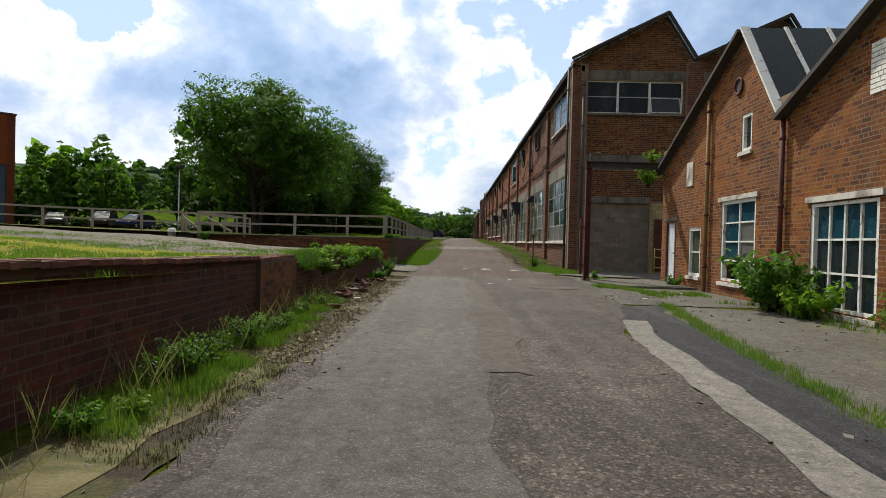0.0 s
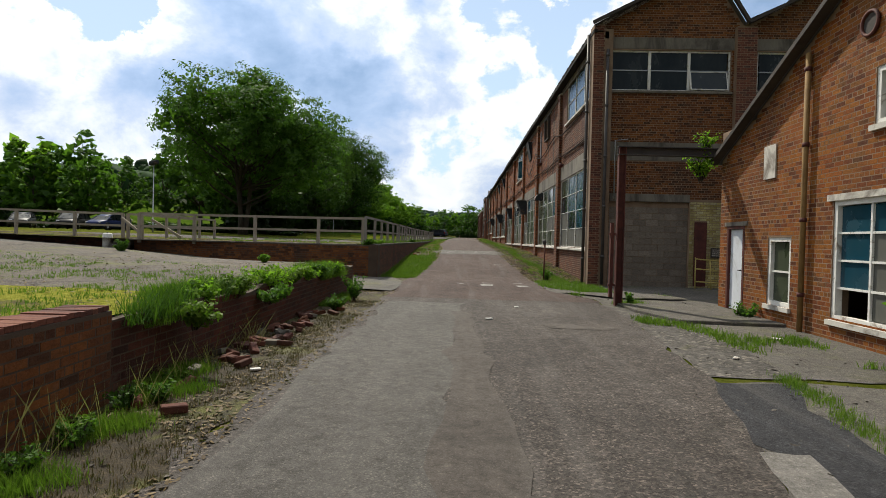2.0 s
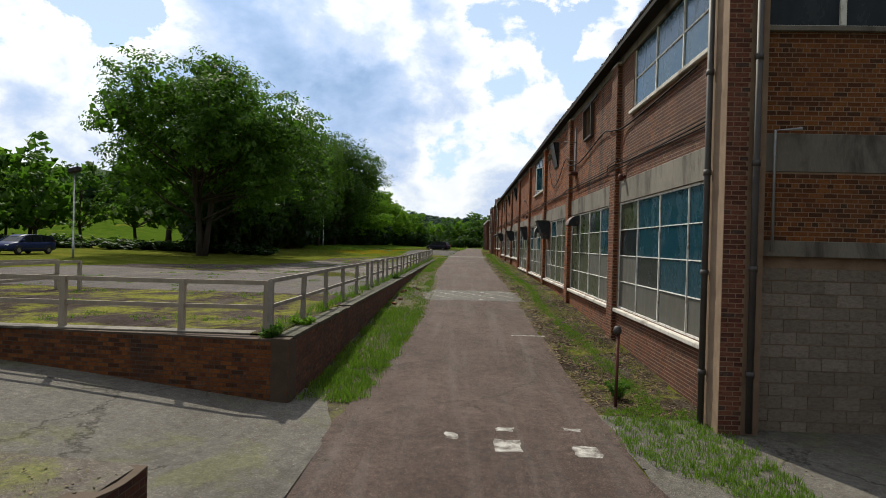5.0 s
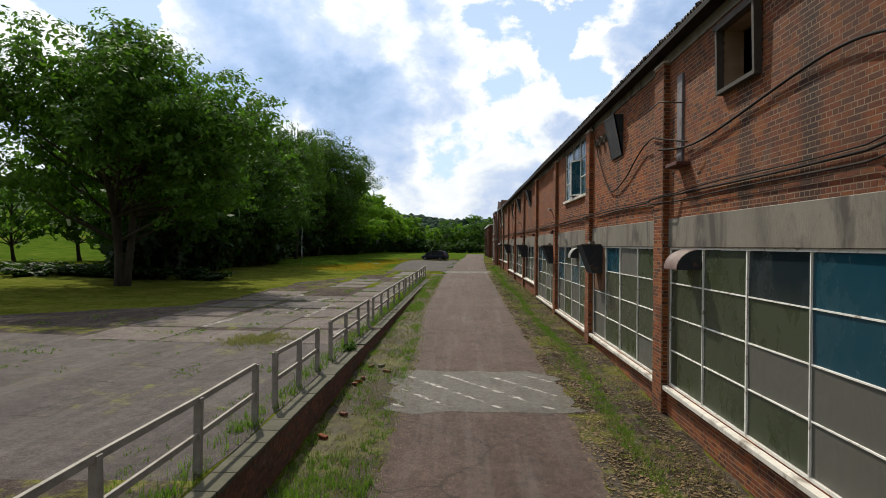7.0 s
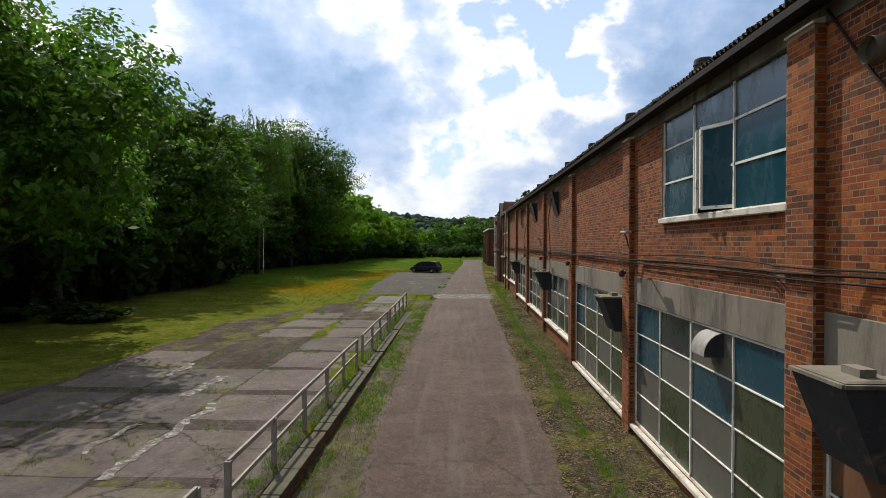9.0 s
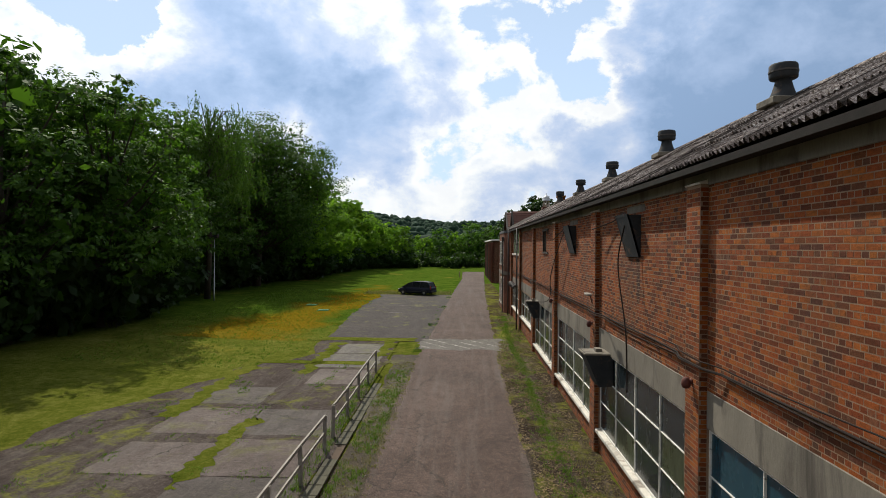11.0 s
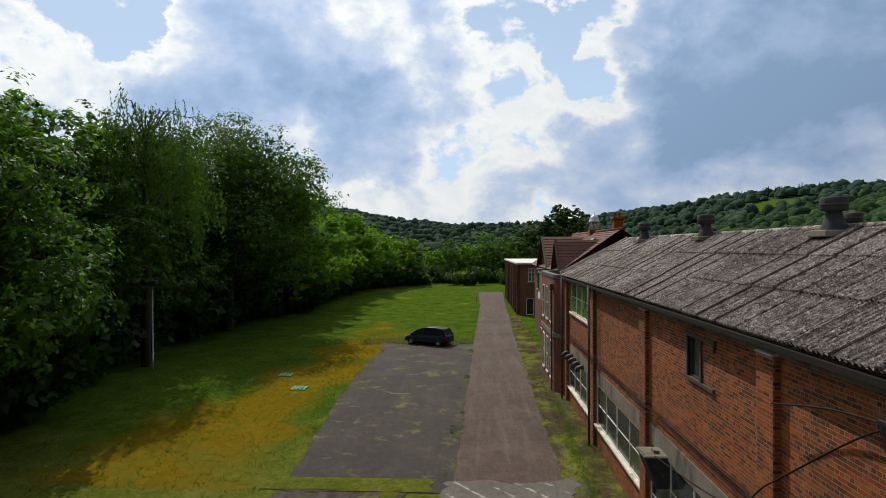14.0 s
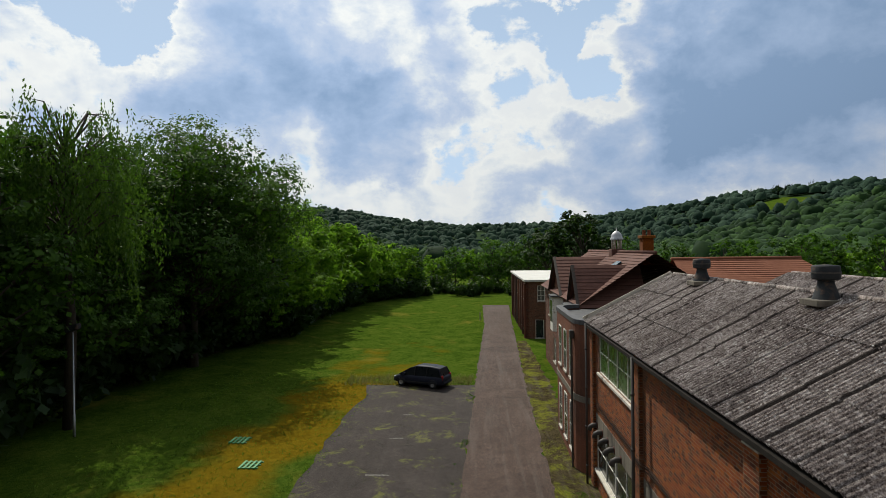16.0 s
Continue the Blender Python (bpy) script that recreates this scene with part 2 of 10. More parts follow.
def brick_material(name, stops, stain=0.5, rough=0.88, grimy=False):
    m, nt, b = principled(name)
    v = place(nt)
    r = piece_random(nt)
    col = ramp(nt, r, stops)
    grain = noise_of(nt, v, 55, 6, 0.75)
    col = mixc(nt, 0.55, col, ramp(nt, grain, [(0.3, (0.55, 0.5, 0.48)), (0.7, (1.15, 1.1, 1.05))]), "MULTIPLY")
    mott = noise_of(nt, place(nt, (1, 1, 2.2)), 11, 5, 0.7, 0.4)
    col = mixc(nt, 0.6, col, ramp(nt, mott, [(0.32, (0.42, 0.40, 0.40)), (0.5, (1.0, 1.0, 1.0)), (0.68, (1.35, 1.3, 1.25))]), "MULTIPLY")
    chalk = ramp(nt, noise_of(nt, place(nt, (1, 1, 0.6), (3, 7, 1)), 8.0, 6, 0.75), [(0.60, (0, 0, 0)), (0.70, (1, 1, 1))])
    col = mixc(nt, math_of(nt, "MULTIPLY", chalk, 0.18), col, (0.46, 0.34, 0.25))
    soot = ramp(nt, noise_of(nt, place(nt, (1, 0.8, 0.35)), 0.55, 6, 0.65, 0.9), [(0.47, (0, 0, 0)), (0.66, (1, 1, 1))])
    col = mixc(nt, math_of(nt, "MULTIPLY", soot, stain), col, (0.030, 0.022, 0.018))
    if grimy:
        # old chimney soot in streaks over the southern bays
        xyz = nt.nodes.new("ShaderNodeSeparateXYZ")
        nt.links.new(v, xyz.inputs[0])
        south = ramp(nt, math_of(nt, "ADD", math_of(nt, "MULTIPLY", xyz.outputs[1], 0.02), math_of(nt, "MULTIPLY", noise_of(nt, place(nt, (1, 1.3, 0.12)), 1.0, 5, 0.65), 0.55)), [(0.36, (1, 1, 1)), (0.70, (0, 0, 0))])
        col = mixc(nt, math_of(nt, "MULTIPLY", south, 0.78), col, (0.062, 0.028, 0.020))
        # dark streaks down the wall below the ventilators
        wav = math_of(nt, "MULTIPLY", math_of(nt, "SUBTRACT", noise_of(nt, place(nt, (1, 1, 0.35)), 1.6, 4, 0.6), 0.5), 0.5)
        for y_streak, half, z_low, z_high in ((12.25, 0.22, 5.2, 7.6), (10.45, 0.24, 5.2, 8.9), (20.3, 0.16, 5.2, 7.5), (43.6, 0.14, 6.4, 7.6)):
            off = math_of(nt, "ABSOLUTE", math_of(nt, "ADD", math_of(nt, "SUBTRACT", xyz.outputs[1], y_streak), wav))
            streak = ramp(nt, math_of(nt, "DIVIDE", off, half * 2), [(0.25, (1, 1, 1)), (0.75, (0, 0, 0))])
            tall = math_of(nt, "MULTIPLY", math_of(nt, "GREATER_THAN", xyz.outputs[2], z_low), math_of(nt, "LESS_THAN", xyz.outputs[2], z_high))
            col = mixc(nt, math_of(nt, "MULTIPLY", math_of(nt, "MULTIPLY", streak, tall), 0.72), col, (0.022, 0.016, 0.014))
    pale = ramp(nt, noise_of(nt, place(nt, (1, 1, 1), (9, 2, 5)), 1.3, 6, 0.7, 0.5), [(0.60, (0, 0, 0)), (0.72, (1, 1, 1))])
    col = mixc(nt, math_of(nt, "MULTIPLY", pale, 0.16), col, (0.42, 0.34, 0.27))
    nt.links.new(col, b.inputs["Base Color"])
    b.inputs["Roughness"].default_value = rough
    b.inputs["Specular IOR Level"].default_value = 0.25
    bump(nt, b, grain, 0.5, 0.012)
    return m


def glass_material(name, tint, rough=0.08, film=0.35, film_colour=(0.14, 0.155, 0.14), gloss=0.7):
    """Old dusty window glass: clear where clean, matt where the dust lies."""
    m, nt, b = principled(name)
    b.inputs["Base Color"].default_value = (*tint, 1)
    b.inputs["Roughness"].default_value = rough
    b.inputs["Specular IOR Level"].default_value = gloss
    v = place(nt)
    dust = ramp(nt, noise_of(nt, place(nt, (1, 1, 0.5)), 2.2, 6, 0.65, 0.6), [(0.35, (0, 0, 0)), (0.75, (1, 1, 1))])
    o = nt.nodes.new("ShaderNodeObjectInfo")
    col = mixc(nt, math_of(nt, "MULTIPLY", dust, film), tint, film_colour)
    nt.links.new(col, b.inputs["Base Color"])
    rr = math_of(nt, "ADD", math_of(nt, "MULTIPLY", dust, 0.35), rough)
    nt.links.new(rr, b.inputs["Roughness"])
    return m


def leaf_material(name, dark, light, through=0.35):
    m, nt, b = principled(name)
    r = piece_random(nt)
    v = place(nt)
    big = noise_of(nt, v, 0.55, 3, 0.6)
    col = ramp(nt, math_of(nt, "ADD", math_of(nt, "MULTIPLY", r, 0.4), math_of(nt, "MULTIPLY", big, 0.6)), [(0.25, dark), (0.75, light)])
    nt.links.new(col, b.inputs["Base Color"])
    b.inputs["Roughness"].default_value = 0.65
    b.inputs["Specular IOR Level"].default_value = 0.22
    tr = nt.nodes.new("ShaderNodeBsdfTranslucent")
    nt.links.new(mixc(nt, 0.5, col, (0.12, 0.28, 0.015)), tr.inputs[0])
    mx = nt.nodes.new("ShaderNodeMixShader")
    mx.inputs[0].default_value = through
    nt.links.new(b.outputs[0], mx.inputs[1]); nt.links.new(tr.outputs[0], mx.inputs[2])
    nt.links.new(mx.outputs[0], nt.nodes["Material Output"].inputs[0])
    return m


# browner brick for the shaded walls; part of their shade is in the colour
RED_BROWN = [(0.0, (0.061, 0.023, 0.009)), (0.25, (0.137, 0.045, 0.013)), (0.6, (0.211, 0.078, 0.019)), (0.8, (0.161, 0.058, 0.017)), (1.0, (0.054, 0.027, 0.014))]
RED = [(0.0, (0.086, 0.025, 0.011)), (0.10, (0.097, 0.025, 0.008)), (0.22, (0.194, 0.041, 0.009)), (0.45, (0.264, 0.062, 0.011)), (0.66, (0.310, 0.095, 0.014)), (0.80, (0.244, 0.057, 0.012)), (0.91, (0.120, 0.039, 0.012)), (1.0, (0.104, 0.041, 0.020))]
ORANGE = [(0.0, (0.093, 0.023, 0.003)), (0.20, (0.180, 0.043, 0.003)), (0.45, (0.246, 0.068, 0.005)), (0.7, (0.268, 0.090, 0.006)), (0.87, (0.220, 0.080, 0.008)), (1.0, (0.088, 0.029, 0.005))]
PURPLE = [(0.0, (0.083, 0.034, 0.026)), (0.4, (0.150, 0.053, 0.034)), (0.8, (0.188, 0.075, 0.045)), (1.0, (0.068, 0.045, 0.038))]
brick_red = brick_material("red_brick", RED, 0.5, 0.88, True)
brick_brown = brick_material("brown_red_brick", RED_BROWN, 0.6)
# dirty retaining-wall brick, its colour also darkened for the shade it stands in
brick_shade = brick_material("dirty_shaded_brick", [(0.0, (0.040, 0.014, 0.009)), (0.5, (0.105, 0.031, 0.015)), (1.0, (0.055, 0.021, 0.013))], 0.6)
brick_orange = brick_material("orange_brick", ORANGE, 0.45)
brick_dark = brick_material("dark_brick", PURPLE, 0.6)
brick_yellow = brick_material("yellow_painted_brick", [(0, (0.40, 0.33, 0.10)), (0.6, (0.55, 0.48, 0.20)), (1, (0.62, 0.58, 0.34))], 0.5)
block_grey = brick_material("concrete_block", [(0, (0.17, 0.145, 0.115)), (1, (0.25, 0.215, 0.175))], 0.25)
mortar = surface("mortar", [(0.3, (0.135, 0.082, 0.050)), (0.7, (0.30, 0.212, 0.142))], 1.5, 60, 0.95)
concrete = surface("concrete", [(0.3, (0.105, 0.091, 0.072)), (0.7, (0.225, 0.200, 0.162))], 0.9, 30, 0.9, 0.35, 0.01, stretch=(1, 1, 0.3), dirt=(1.1, 0.50, 0.64, (0.065, 0.055, 0.045)))
concrete_pale = surface("pale_stone", [(0.3, (0.42, 0.39, 0.34)), (0.7, (0.66, 0.62, 0.55))], 2.0, 40, 0.9, 0.35, 0.01, dirt=(1.6, 0.5, 0.66, (0.20, 0.17, 0.14)))
white_paint = surface("flaking_white_paint", [(0.3, (0.60, 0.58, 0.53)), (0.7, (0.80, 0.78, 0.73))], 3, 50, 0.6, 0.3, 0.004, dirt=(5.0, 0.56, 0.66, (0.30, 0.25, 0.20)))
steel_dark = surface("dark_painted_steel", [(0.3, (0.035, 0.03, 0.028)), (0.7, (0.075, 0.065, 0.06))], 3, 40, 0.6, 0.3, 0.004)
steel_rust = surface("rusty_painted_steel", [(0.3, (0.030, 0.013, 0.011)), (0.5, (0.085, 0.022, 0.016)), (0.75, (0.14, 0.045, 0.024))], 4, 50, 0.75, 0.4, 0.005)
steel_grey = surface("galvanised_steel", [(0.3, (0.30, 0.31, 0.32)), (0.7, (0.46, 0.47, 0.48))], 4, 50, 0.5, 0.2, 0.003, metal=0.6)
hopper_grey = surface("grey_sheet_metal", [(0.3, (0.012, 0.014, 0.017)), (0.7, (0.032, 0.036, 0.041))], 3, 40, 0.85, 0.2, 0.003, dirt=(3, 0.55, 0.7, (0.10, 0.06, 0.04)))
rail_grey = surface("weathered_grey_rail", [(0.3, (0.16, 0.14, 0.12)), (0.7, (0.33, 0.30, 0.26))], 4, 60, 0.8, 0.4, 0.004)
timber = surface("grey_weathered_timber", [(0.3, (0.20, 0.17, 0.13)), (0.7, (0.38, 0.33, 0.26))], 3, 40, 0.9, 0.4, 0.005, stretch=(1, 1, 0.2))
board_dark = surface("dark_board", [(0.3, (0.03, 0.025, 0.022)), (0.7, (0.07, 0.055, 0.045))], 3, 40, 0.8)
black_plastic = surface("black_plastic", [(0.3, (0.02, 0.02, 0.022)), (0.7, (0.04, 0.04, 0.042))], 4, 60, 0.5)
cable_black = surface("black_cable", [(0.3, (0.010, 0.008, 0.007)), (0.7, (0.030, 0.020, 0.016))], 4, 60, 0.85, spec=0.15)
asbestos = surface("lichened_cement_sheet", [(0.34, (0.045, 0.040, 0.038)), (0.5, (0.095, 0.086, 0.082)), (0.68, (0.24, 0.225, 0.215))], 0.8, 9, 0.95, 0.5, 0.02, dirt=(0.55, 0.55, 0.68, (0.10, 0.055, 0.035)))
slate = surface("dark_slate", [(0.3, (0.045, 0.045, 0.05)), (0.7, (0.10, 0.10, 0.105))], 2, 30, 0.7)
tile_red = surface("red_roof_tile", [(0.3, (0.075, 0.034, 0.026)), (0.7, (0.15, 0.068, 0.05))], 1.2, 25, 0.9, 0.3, 0.01)
tile_orange = surface("orange_roof_tile", [(0.3, (0.17, 0.055, 0.028)), (0.7, (0.25, 0.095, 0.05))], 1.2, 25, 0.9, 0.3, 0.01)
roof_white = surface("pale_roof_felt", [(0.3, (0.50, 0.49, 0.46)), (0.7, (0.68, 0.67, 0.63))], 0.7, 20, 0.85)
bark = surface("bark", [(0.3, (0.026, 0.020, 0.015)), (0.7, (0.075, 0.060, 0.045))], 3, 20, 0.95, 0.8, 0.03, stretch=(1, 1, 0.25))
mortar_dark = surface("dirty_mortar", [(0.3, (0.045, 0.030, 0.020)), (0.7, (0.10, 0.068, 0.045))], 1.5, 60, 0.95)
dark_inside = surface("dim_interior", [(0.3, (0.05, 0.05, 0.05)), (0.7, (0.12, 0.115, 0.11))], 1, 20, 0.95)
glass_blue = glass_material("blue_grey_window_glass", (0.008, 0.046, 0.070), 0.10, 0.20, (0.06, 0.095, 0.10), 0.35)
glass_green = glass_material("green_grey_window_glass", (0.034, 0.044, 0.024), 0.18, 0.45, (0.085, 0.095, 0.060), 0.4)
glass_white = glass_material("whitewashed_window_glass", (0.088, 0.085, 0.070), 0.45, 0.6, (0.050, 0.049, 0.037))
glass_leaf = glass_material("green_tinted_glass", (0.035, 0.085, 0.020), 0.15, 0.35, (0.10, 0.15, 0.06))
# opaque panes; the sky they show is put into the blue tint
glass_sky = glass_material("sky_tinted_upper_glass", (0.022, 0.060, 0.085), 0.10, 0.3, (0.09, 0.125, 0.14))
roof_glass = glass_material("dark_roof_glass", (0.008, 0.014, 0.014), 0.12, 0.3, (0.03, 0.036, 0.032))
roof_glass.node_tree.nodes["Principled BSDF"].inputs["Specular IOR Level"].default_value = 0.12
glass_dark = glass_material("dark_window_glass", (0.012, 0.019, 0.024), 0.06, 0.15, (0.10, 0.11, 0.10), 0.4)
leaf_mid = leaf_material("broad_leaves", (0.022, 0.062, 0.006), (0.105, 0.215, 0.026), 0.45)
leaf_light = leaf_material("light_leaves", (0.080, 0.175, 0.010), (0.25, 0.41, 0.030), 0.65)
# darker copy of the broad leaves, with the wood's shade in its colour
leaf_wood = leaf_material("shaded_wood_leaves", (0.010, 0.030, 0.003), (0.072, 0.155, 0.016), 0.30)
# conifers and undergrowth; for the undergrowth, the wood's shade is in this colour
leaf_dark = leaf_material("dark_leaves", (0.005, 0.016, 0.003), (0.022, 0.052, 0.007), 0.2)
leaf_grass = leaf_material("grass_blades", (0.055, 0.115, 0.008), (0.16, 0.23, 0.028), 0.4)
leaf_willow = leaf_material("willow_leaves", (0.026, 0.060, 0.008), (0.085, 0.150, 0.022), 0.35)
leaf_dead = leaf_material("dead_leaves", (0.045, 0.026, 0.012), (0.20, 0.135, 0.060), 0.1)
leaf_dry = leaf_material("dry_grass_blades", (0.17, 0.13, 0.05), (0.36, 0.29, 0.13), 0.3)

# ---- mesh helpers ----


def mesh_of(name, verts, faces, mat, smooth=False):
    me = bpy.data.meshes.new(name)
    me.from_pydata([tuple(v) for v in verts], [], [tuple(f) for f in faces])
    if mat is not None:
        me.materials.append(mat)
    if smooth:
        me.polygons.foreach_set("use_smooth", [True] * len(me.polygons))
    me.update()
    return me


def put(name, me, parent=None, label="", category="", group="", kind="", m=None):
    ob = new(name, me)
    if parent is not None:
        ob.parent = parent
    if m is not None:
        ob.matrix_basis = m
    return tagged(ob, label, category, group, kind)


BOX_F = [(0, 2, 3, 1), (4, 5, 7, 6), (0, 1, 5, 4), (2, 6, 7, 3), (0, 4, 6, 2), (1, 3, 7, 5)]


class Soup:
    """Gathers boxes, prisms and tubes into one mesh."""

    def __init__(self):
        self.v, self.f = [], []

    def add(self, verts, faces):
        n = len(self.v)
        self.v += [tuple(v) for v in verts]
        self.f += [tuple(n + i for i in f) for f in faces]
        return self

    def box(self, a, b):
        vs = [(x, y, z) for x in (a[0], b[0]) for y in (a[1], b[1]) for z in (a[2], b[2])]
        return self.add(vs, BOX_F)

    def bevel_box(self, a, b, r):
        """A box with chamfered upright and top edges."""
        bm = bmesh.new()
        bmesh.ops.create_cube(bm, size=1.0)
        c = [(p + q) / 2 for p, q in zip(a, b)]
        s = [abs(q - p) for p, q in zip(a, b)]
        for v in bm.verts:
            v.co = Vector((c[0] + v.co.x * s[0], c[1] + v.co.y * s[1], c[2] + v.co.z * s[2]))
        bmesh.ops.bevel(bm, geom=bm.edges[:], offset=r, segments=1, affect="EDGES")
        bm.verts.index_update()
        self.add([v.co.copy() for v in bm.verts], [[v.index for v in f.verts] for f in bm.faces])
        bm.free()
        return self

    def beam(self, p, q, w, h, up=(0, 0, 1)):
        """A bar of w by h from p to q."""
        p, q = Vector(p), Vector(q)
        d = (q - p).normalized()
        s = d.cross(Vector(up))
        s = s.normalized() if s.length > 1e-4 else Vector((1, 0, 0))
        u = s.cross(d).normalized()
        vs = [e + s * (i * w / 2) + u * (j * h / 2) for e in (p, q) for i in (-1, 1) for j in (-1, 1)]
        return self.add(vs, BOX_F)

    def tube(self, pts, r, n=8, caps=True):
        pts = [Vector(p) for p in pts]
        rs = r if isinstance(r, (list, tuple)) else [r] * len(pts)
        vs, fs = [], []
        ref = None
        for i, p in enumerate(pts):
            d = (pts[min(i + 1, len(pts) - 1)] - pts[max(i - 1, 0)]).normalized()
            if ref is None:
                ref = d.orthogonal().normalized()
            s = (ref - d * ref.dot(d)).normalized()
            ref = s
            t = d.cross(s)
            for k in range(n):
                a = 2 * math.pi * k / n
                vs.append(p + (s * math.cos(a) + t * math.sin(a)) * rs[i])
        for i in range(len(pts) - 1):
            for k in range(n):
                fs.append((i * n + k, i * n + (k + 1) % n, (i + 1) * n + (k + 1) % n, (i + 1) * n + k))
        if caps:
            fs.append(tuple(range(n - 1, -1, -1)))
            fs.append(tuple((len(pts) - 1) * n + k for k in range(n)))
        return self.add(vs, fs)

    def prism(self, poly, depth):
        """A flat polygon (3D points) pushed along the vector depth."""
        poly = [Vector(p) for p in poly]
        d = Vector(depth)
        n = len(poly)
        vs = poly + [p + d for p in poly]
        fs = [tuple(range(n - 1, -1, -1)), tuple(range(n, 2 * n))] + [(i, (i + 1) % n, n + (i + 1) % n, n + i) for i in range(n)]
        return self.add(vs, fs)

    def mesh(self, name, mat, smooth=False):
        me = mesh_of(name, self.v, self.f, mat, smooth)
        bm = bmesh.new()
        bm.from_mesh(me)
        bmesh.ops.recalc_face_normals(bm, faces=bm.faces[:])
        bm.to_mesh(me)
        bm.free()
        return me


def empty(name, loc=(0, 0, 0), label="", category="", group="", kind=""):
    ob = new(name)
    ob.empty_display_size = 0.2
    ob.location = loc
    return tagged(ob, label, category, group, kind)


def sub(v, loc):
    """World points made local to a thing at loc."""
    return [(p[0] - loc[0], p[1] - loc[1], p[2] - loc[2]) for p in v]


# ---- the lie of the land ----
GY = np.array([-60, -12, -3, 3, 8, 21, 40, 67, 85, 100, 160, 200])
GZ = np.array([-0.1, 0.0, 0.0, 0.08, 0.35, 0.9, 1.2, 1.62, 2.0, 2.05, 2.15, 2.2])


def road_z(y):
    return float(np.interp(y, GY, GZ))


def smooth_step(a, b, x):
    t = min(1.0, max(0.0, (x - a) / (b - a)))
    return t * t * (3 - 2 * t)


RY0, RY1 = 1.25, 60.0             # the raised yard west of the road: its south wall and where the road has climbed up to it
YARD = 1.30


def yard_z(x, y):
    base = max(YARD + 0.10 * smooth_step(20, 60, y), road_z(y)) if y > RY1 - 12 else YARD + 0.10 * smooth_step(20, 60, y)
    return base + 0.25 * smooth_step(-22, -42, x) * (1 - smooth_step(40, 75, y)) + (0.15 + 0.35 * smooth_step(40, 70, y)) * smooth_step(-16, -30, x)


def bank_x(y):
    """The west edge of the low ground beside the road."""
    if y < -14.8:
        return -8.25 + min(-14.8 - y, 8.0) * 0.05
    if y < -3.6:
        return -8.25 + (y + 14.8) / 11.2 * 0.15
    return -8.10

# ---- ground ----
rng = np.random.default_rng(7)


def asphalt_material(name, stops, crack=0.8, gravel=90, moss=0.0, stones=0.7, sill=0.52, scuffs=0.26, mossy=((0.068, 0.078, 0.009), (0.205, 0.210, 0.036))):
    m, nt, b = principled(name)
    v = place(nt)
    big, mid, fine = noise_of(nt, v, 0.35, 6, 0.65, 0.6), noise_of(nt, v, 2.3, 6, 0.7), noise_of(nt, v, gravel, 3, 0.8)
    tot = math_of(nt, "ADD", math_of(nt, "MULTIPLY", big, 0.36), math_of(nt, "ADD", math_of(nt, "MULTIPLY", mid, 0.27), math_of(nt, "MULTIPLY", fine, 0.37)))
    col = ramp(nt, tot, stops)
    st = nt.nodes.new("ShaderNodeTexVoronoi")
    st.inputs["Scale"].default_value = gravel * 0.75
    nt.links.new(v, st.inputs["Vector"])
    tone = nt.nodes.new("ShaderNodeSeparateColor")
    nt.links.new(st.outputs["Color"], tone.inputs[0])
    col = mixc(nt, stones, col, ramp(nt, tone.outputs[0], [(0.0, (0.45, 0.42, 0.40)), (0.55, (0.95, 0.95, 0.95)), (0.86, (1.25, 1.22, 1.18)), (1.0, (2.5, 2.4, 2.3))]), "MULTIPLY")
    blotch = noise_of(nt, place(nt, (1, 1, 1), (13, 6, 0)), 8.0, 8, 0.78, 0.3)
    col = mixc(nt, 0.8, col, ramp(nt, blotch, [(0.34, (0.58, 0.56, 0.54)), (0.5, (1.0, 1.0, 1.0)), (0.66, (1.42, 1.40, 1.38))]), "MULTIPLY")
    scuff = ramp(nt, noise_of(nt, place(nt, (2.2, 0.12, 1), (4, 1, 0)), 1.0, 6, 0.65, 0.3), [(0.50, (0, 0, 0)), (0.70, (1, 1, 1))])
    col = mixc(nt, math_of(nt, "MULTIPLY", scuff, scuffs), col, (0.17, 0.155, 0.14))
    stain = ramp(nt, noise_of(nt, place(nt, (1, 0.6, 1), (21, 3, 0)), 0.9, 7, 0.7, 0.8), [(0.56, (0, 0, 0)), (0.70, (1, 1, 1))])
    col = mixc(nt, math_of(nt, "MULTIPLY", stain, 0.30), col, (0.022, 0.018, 0.016))
    vo = nt.nodes.new("ShaderNodeTexVoronoi")
    vo.feature = "DISTANCE_TO_EDGE"
    vo.inputs["Scale"].default_value = 0.32
    wob = nt.nodes.new("ShaderNodeVectorMath"); wob.operation = "ADD"
    nz = node(nt, "ShaderNodeTexNoise", Scale=1.4, Detail=6.0, Roughness=0.7)
    nt.links.new(v, nz.inputs["Vector"])
    nt.links.new(v, wob.inputs[0]); nt.links.new(nz.outputs["Color"], wob.inputs[1])
    nt.links.new(wob.outputs[0], vo.inputs["Vector"])
    line = ramp(nt, vo.outputs["Distance"], [(0.0, (1, 1, 1)), (0.012, (0, 0, 0))])
    broken = ramp(nt, noise_of(nt, v, 0.22, 3), [(0.48, (0, 0, 0)), (0.58, (1, 1, 1))])
    lf = math_of(nt, "MULTIPLY", math_of(nt, "MULTIPLY", line, broken), crack)
    col = mixc(nt, lf, col, (0.025, 0.022, 0.016))
    if moss:
        ms = ramp(nt, noise_of(nt, place(nt, (1, 1, 1), (31, 5, 0)), 0.55, 9, 0.78, 0.4), [(sill, (0, 0, 0)), (sill + 0.11, (1, 1, 1))])
        mg = ramp(nt, noise_of(nt, v, 14, 4), [(0.3, mossy[0]), (0.7, mossy[1])])
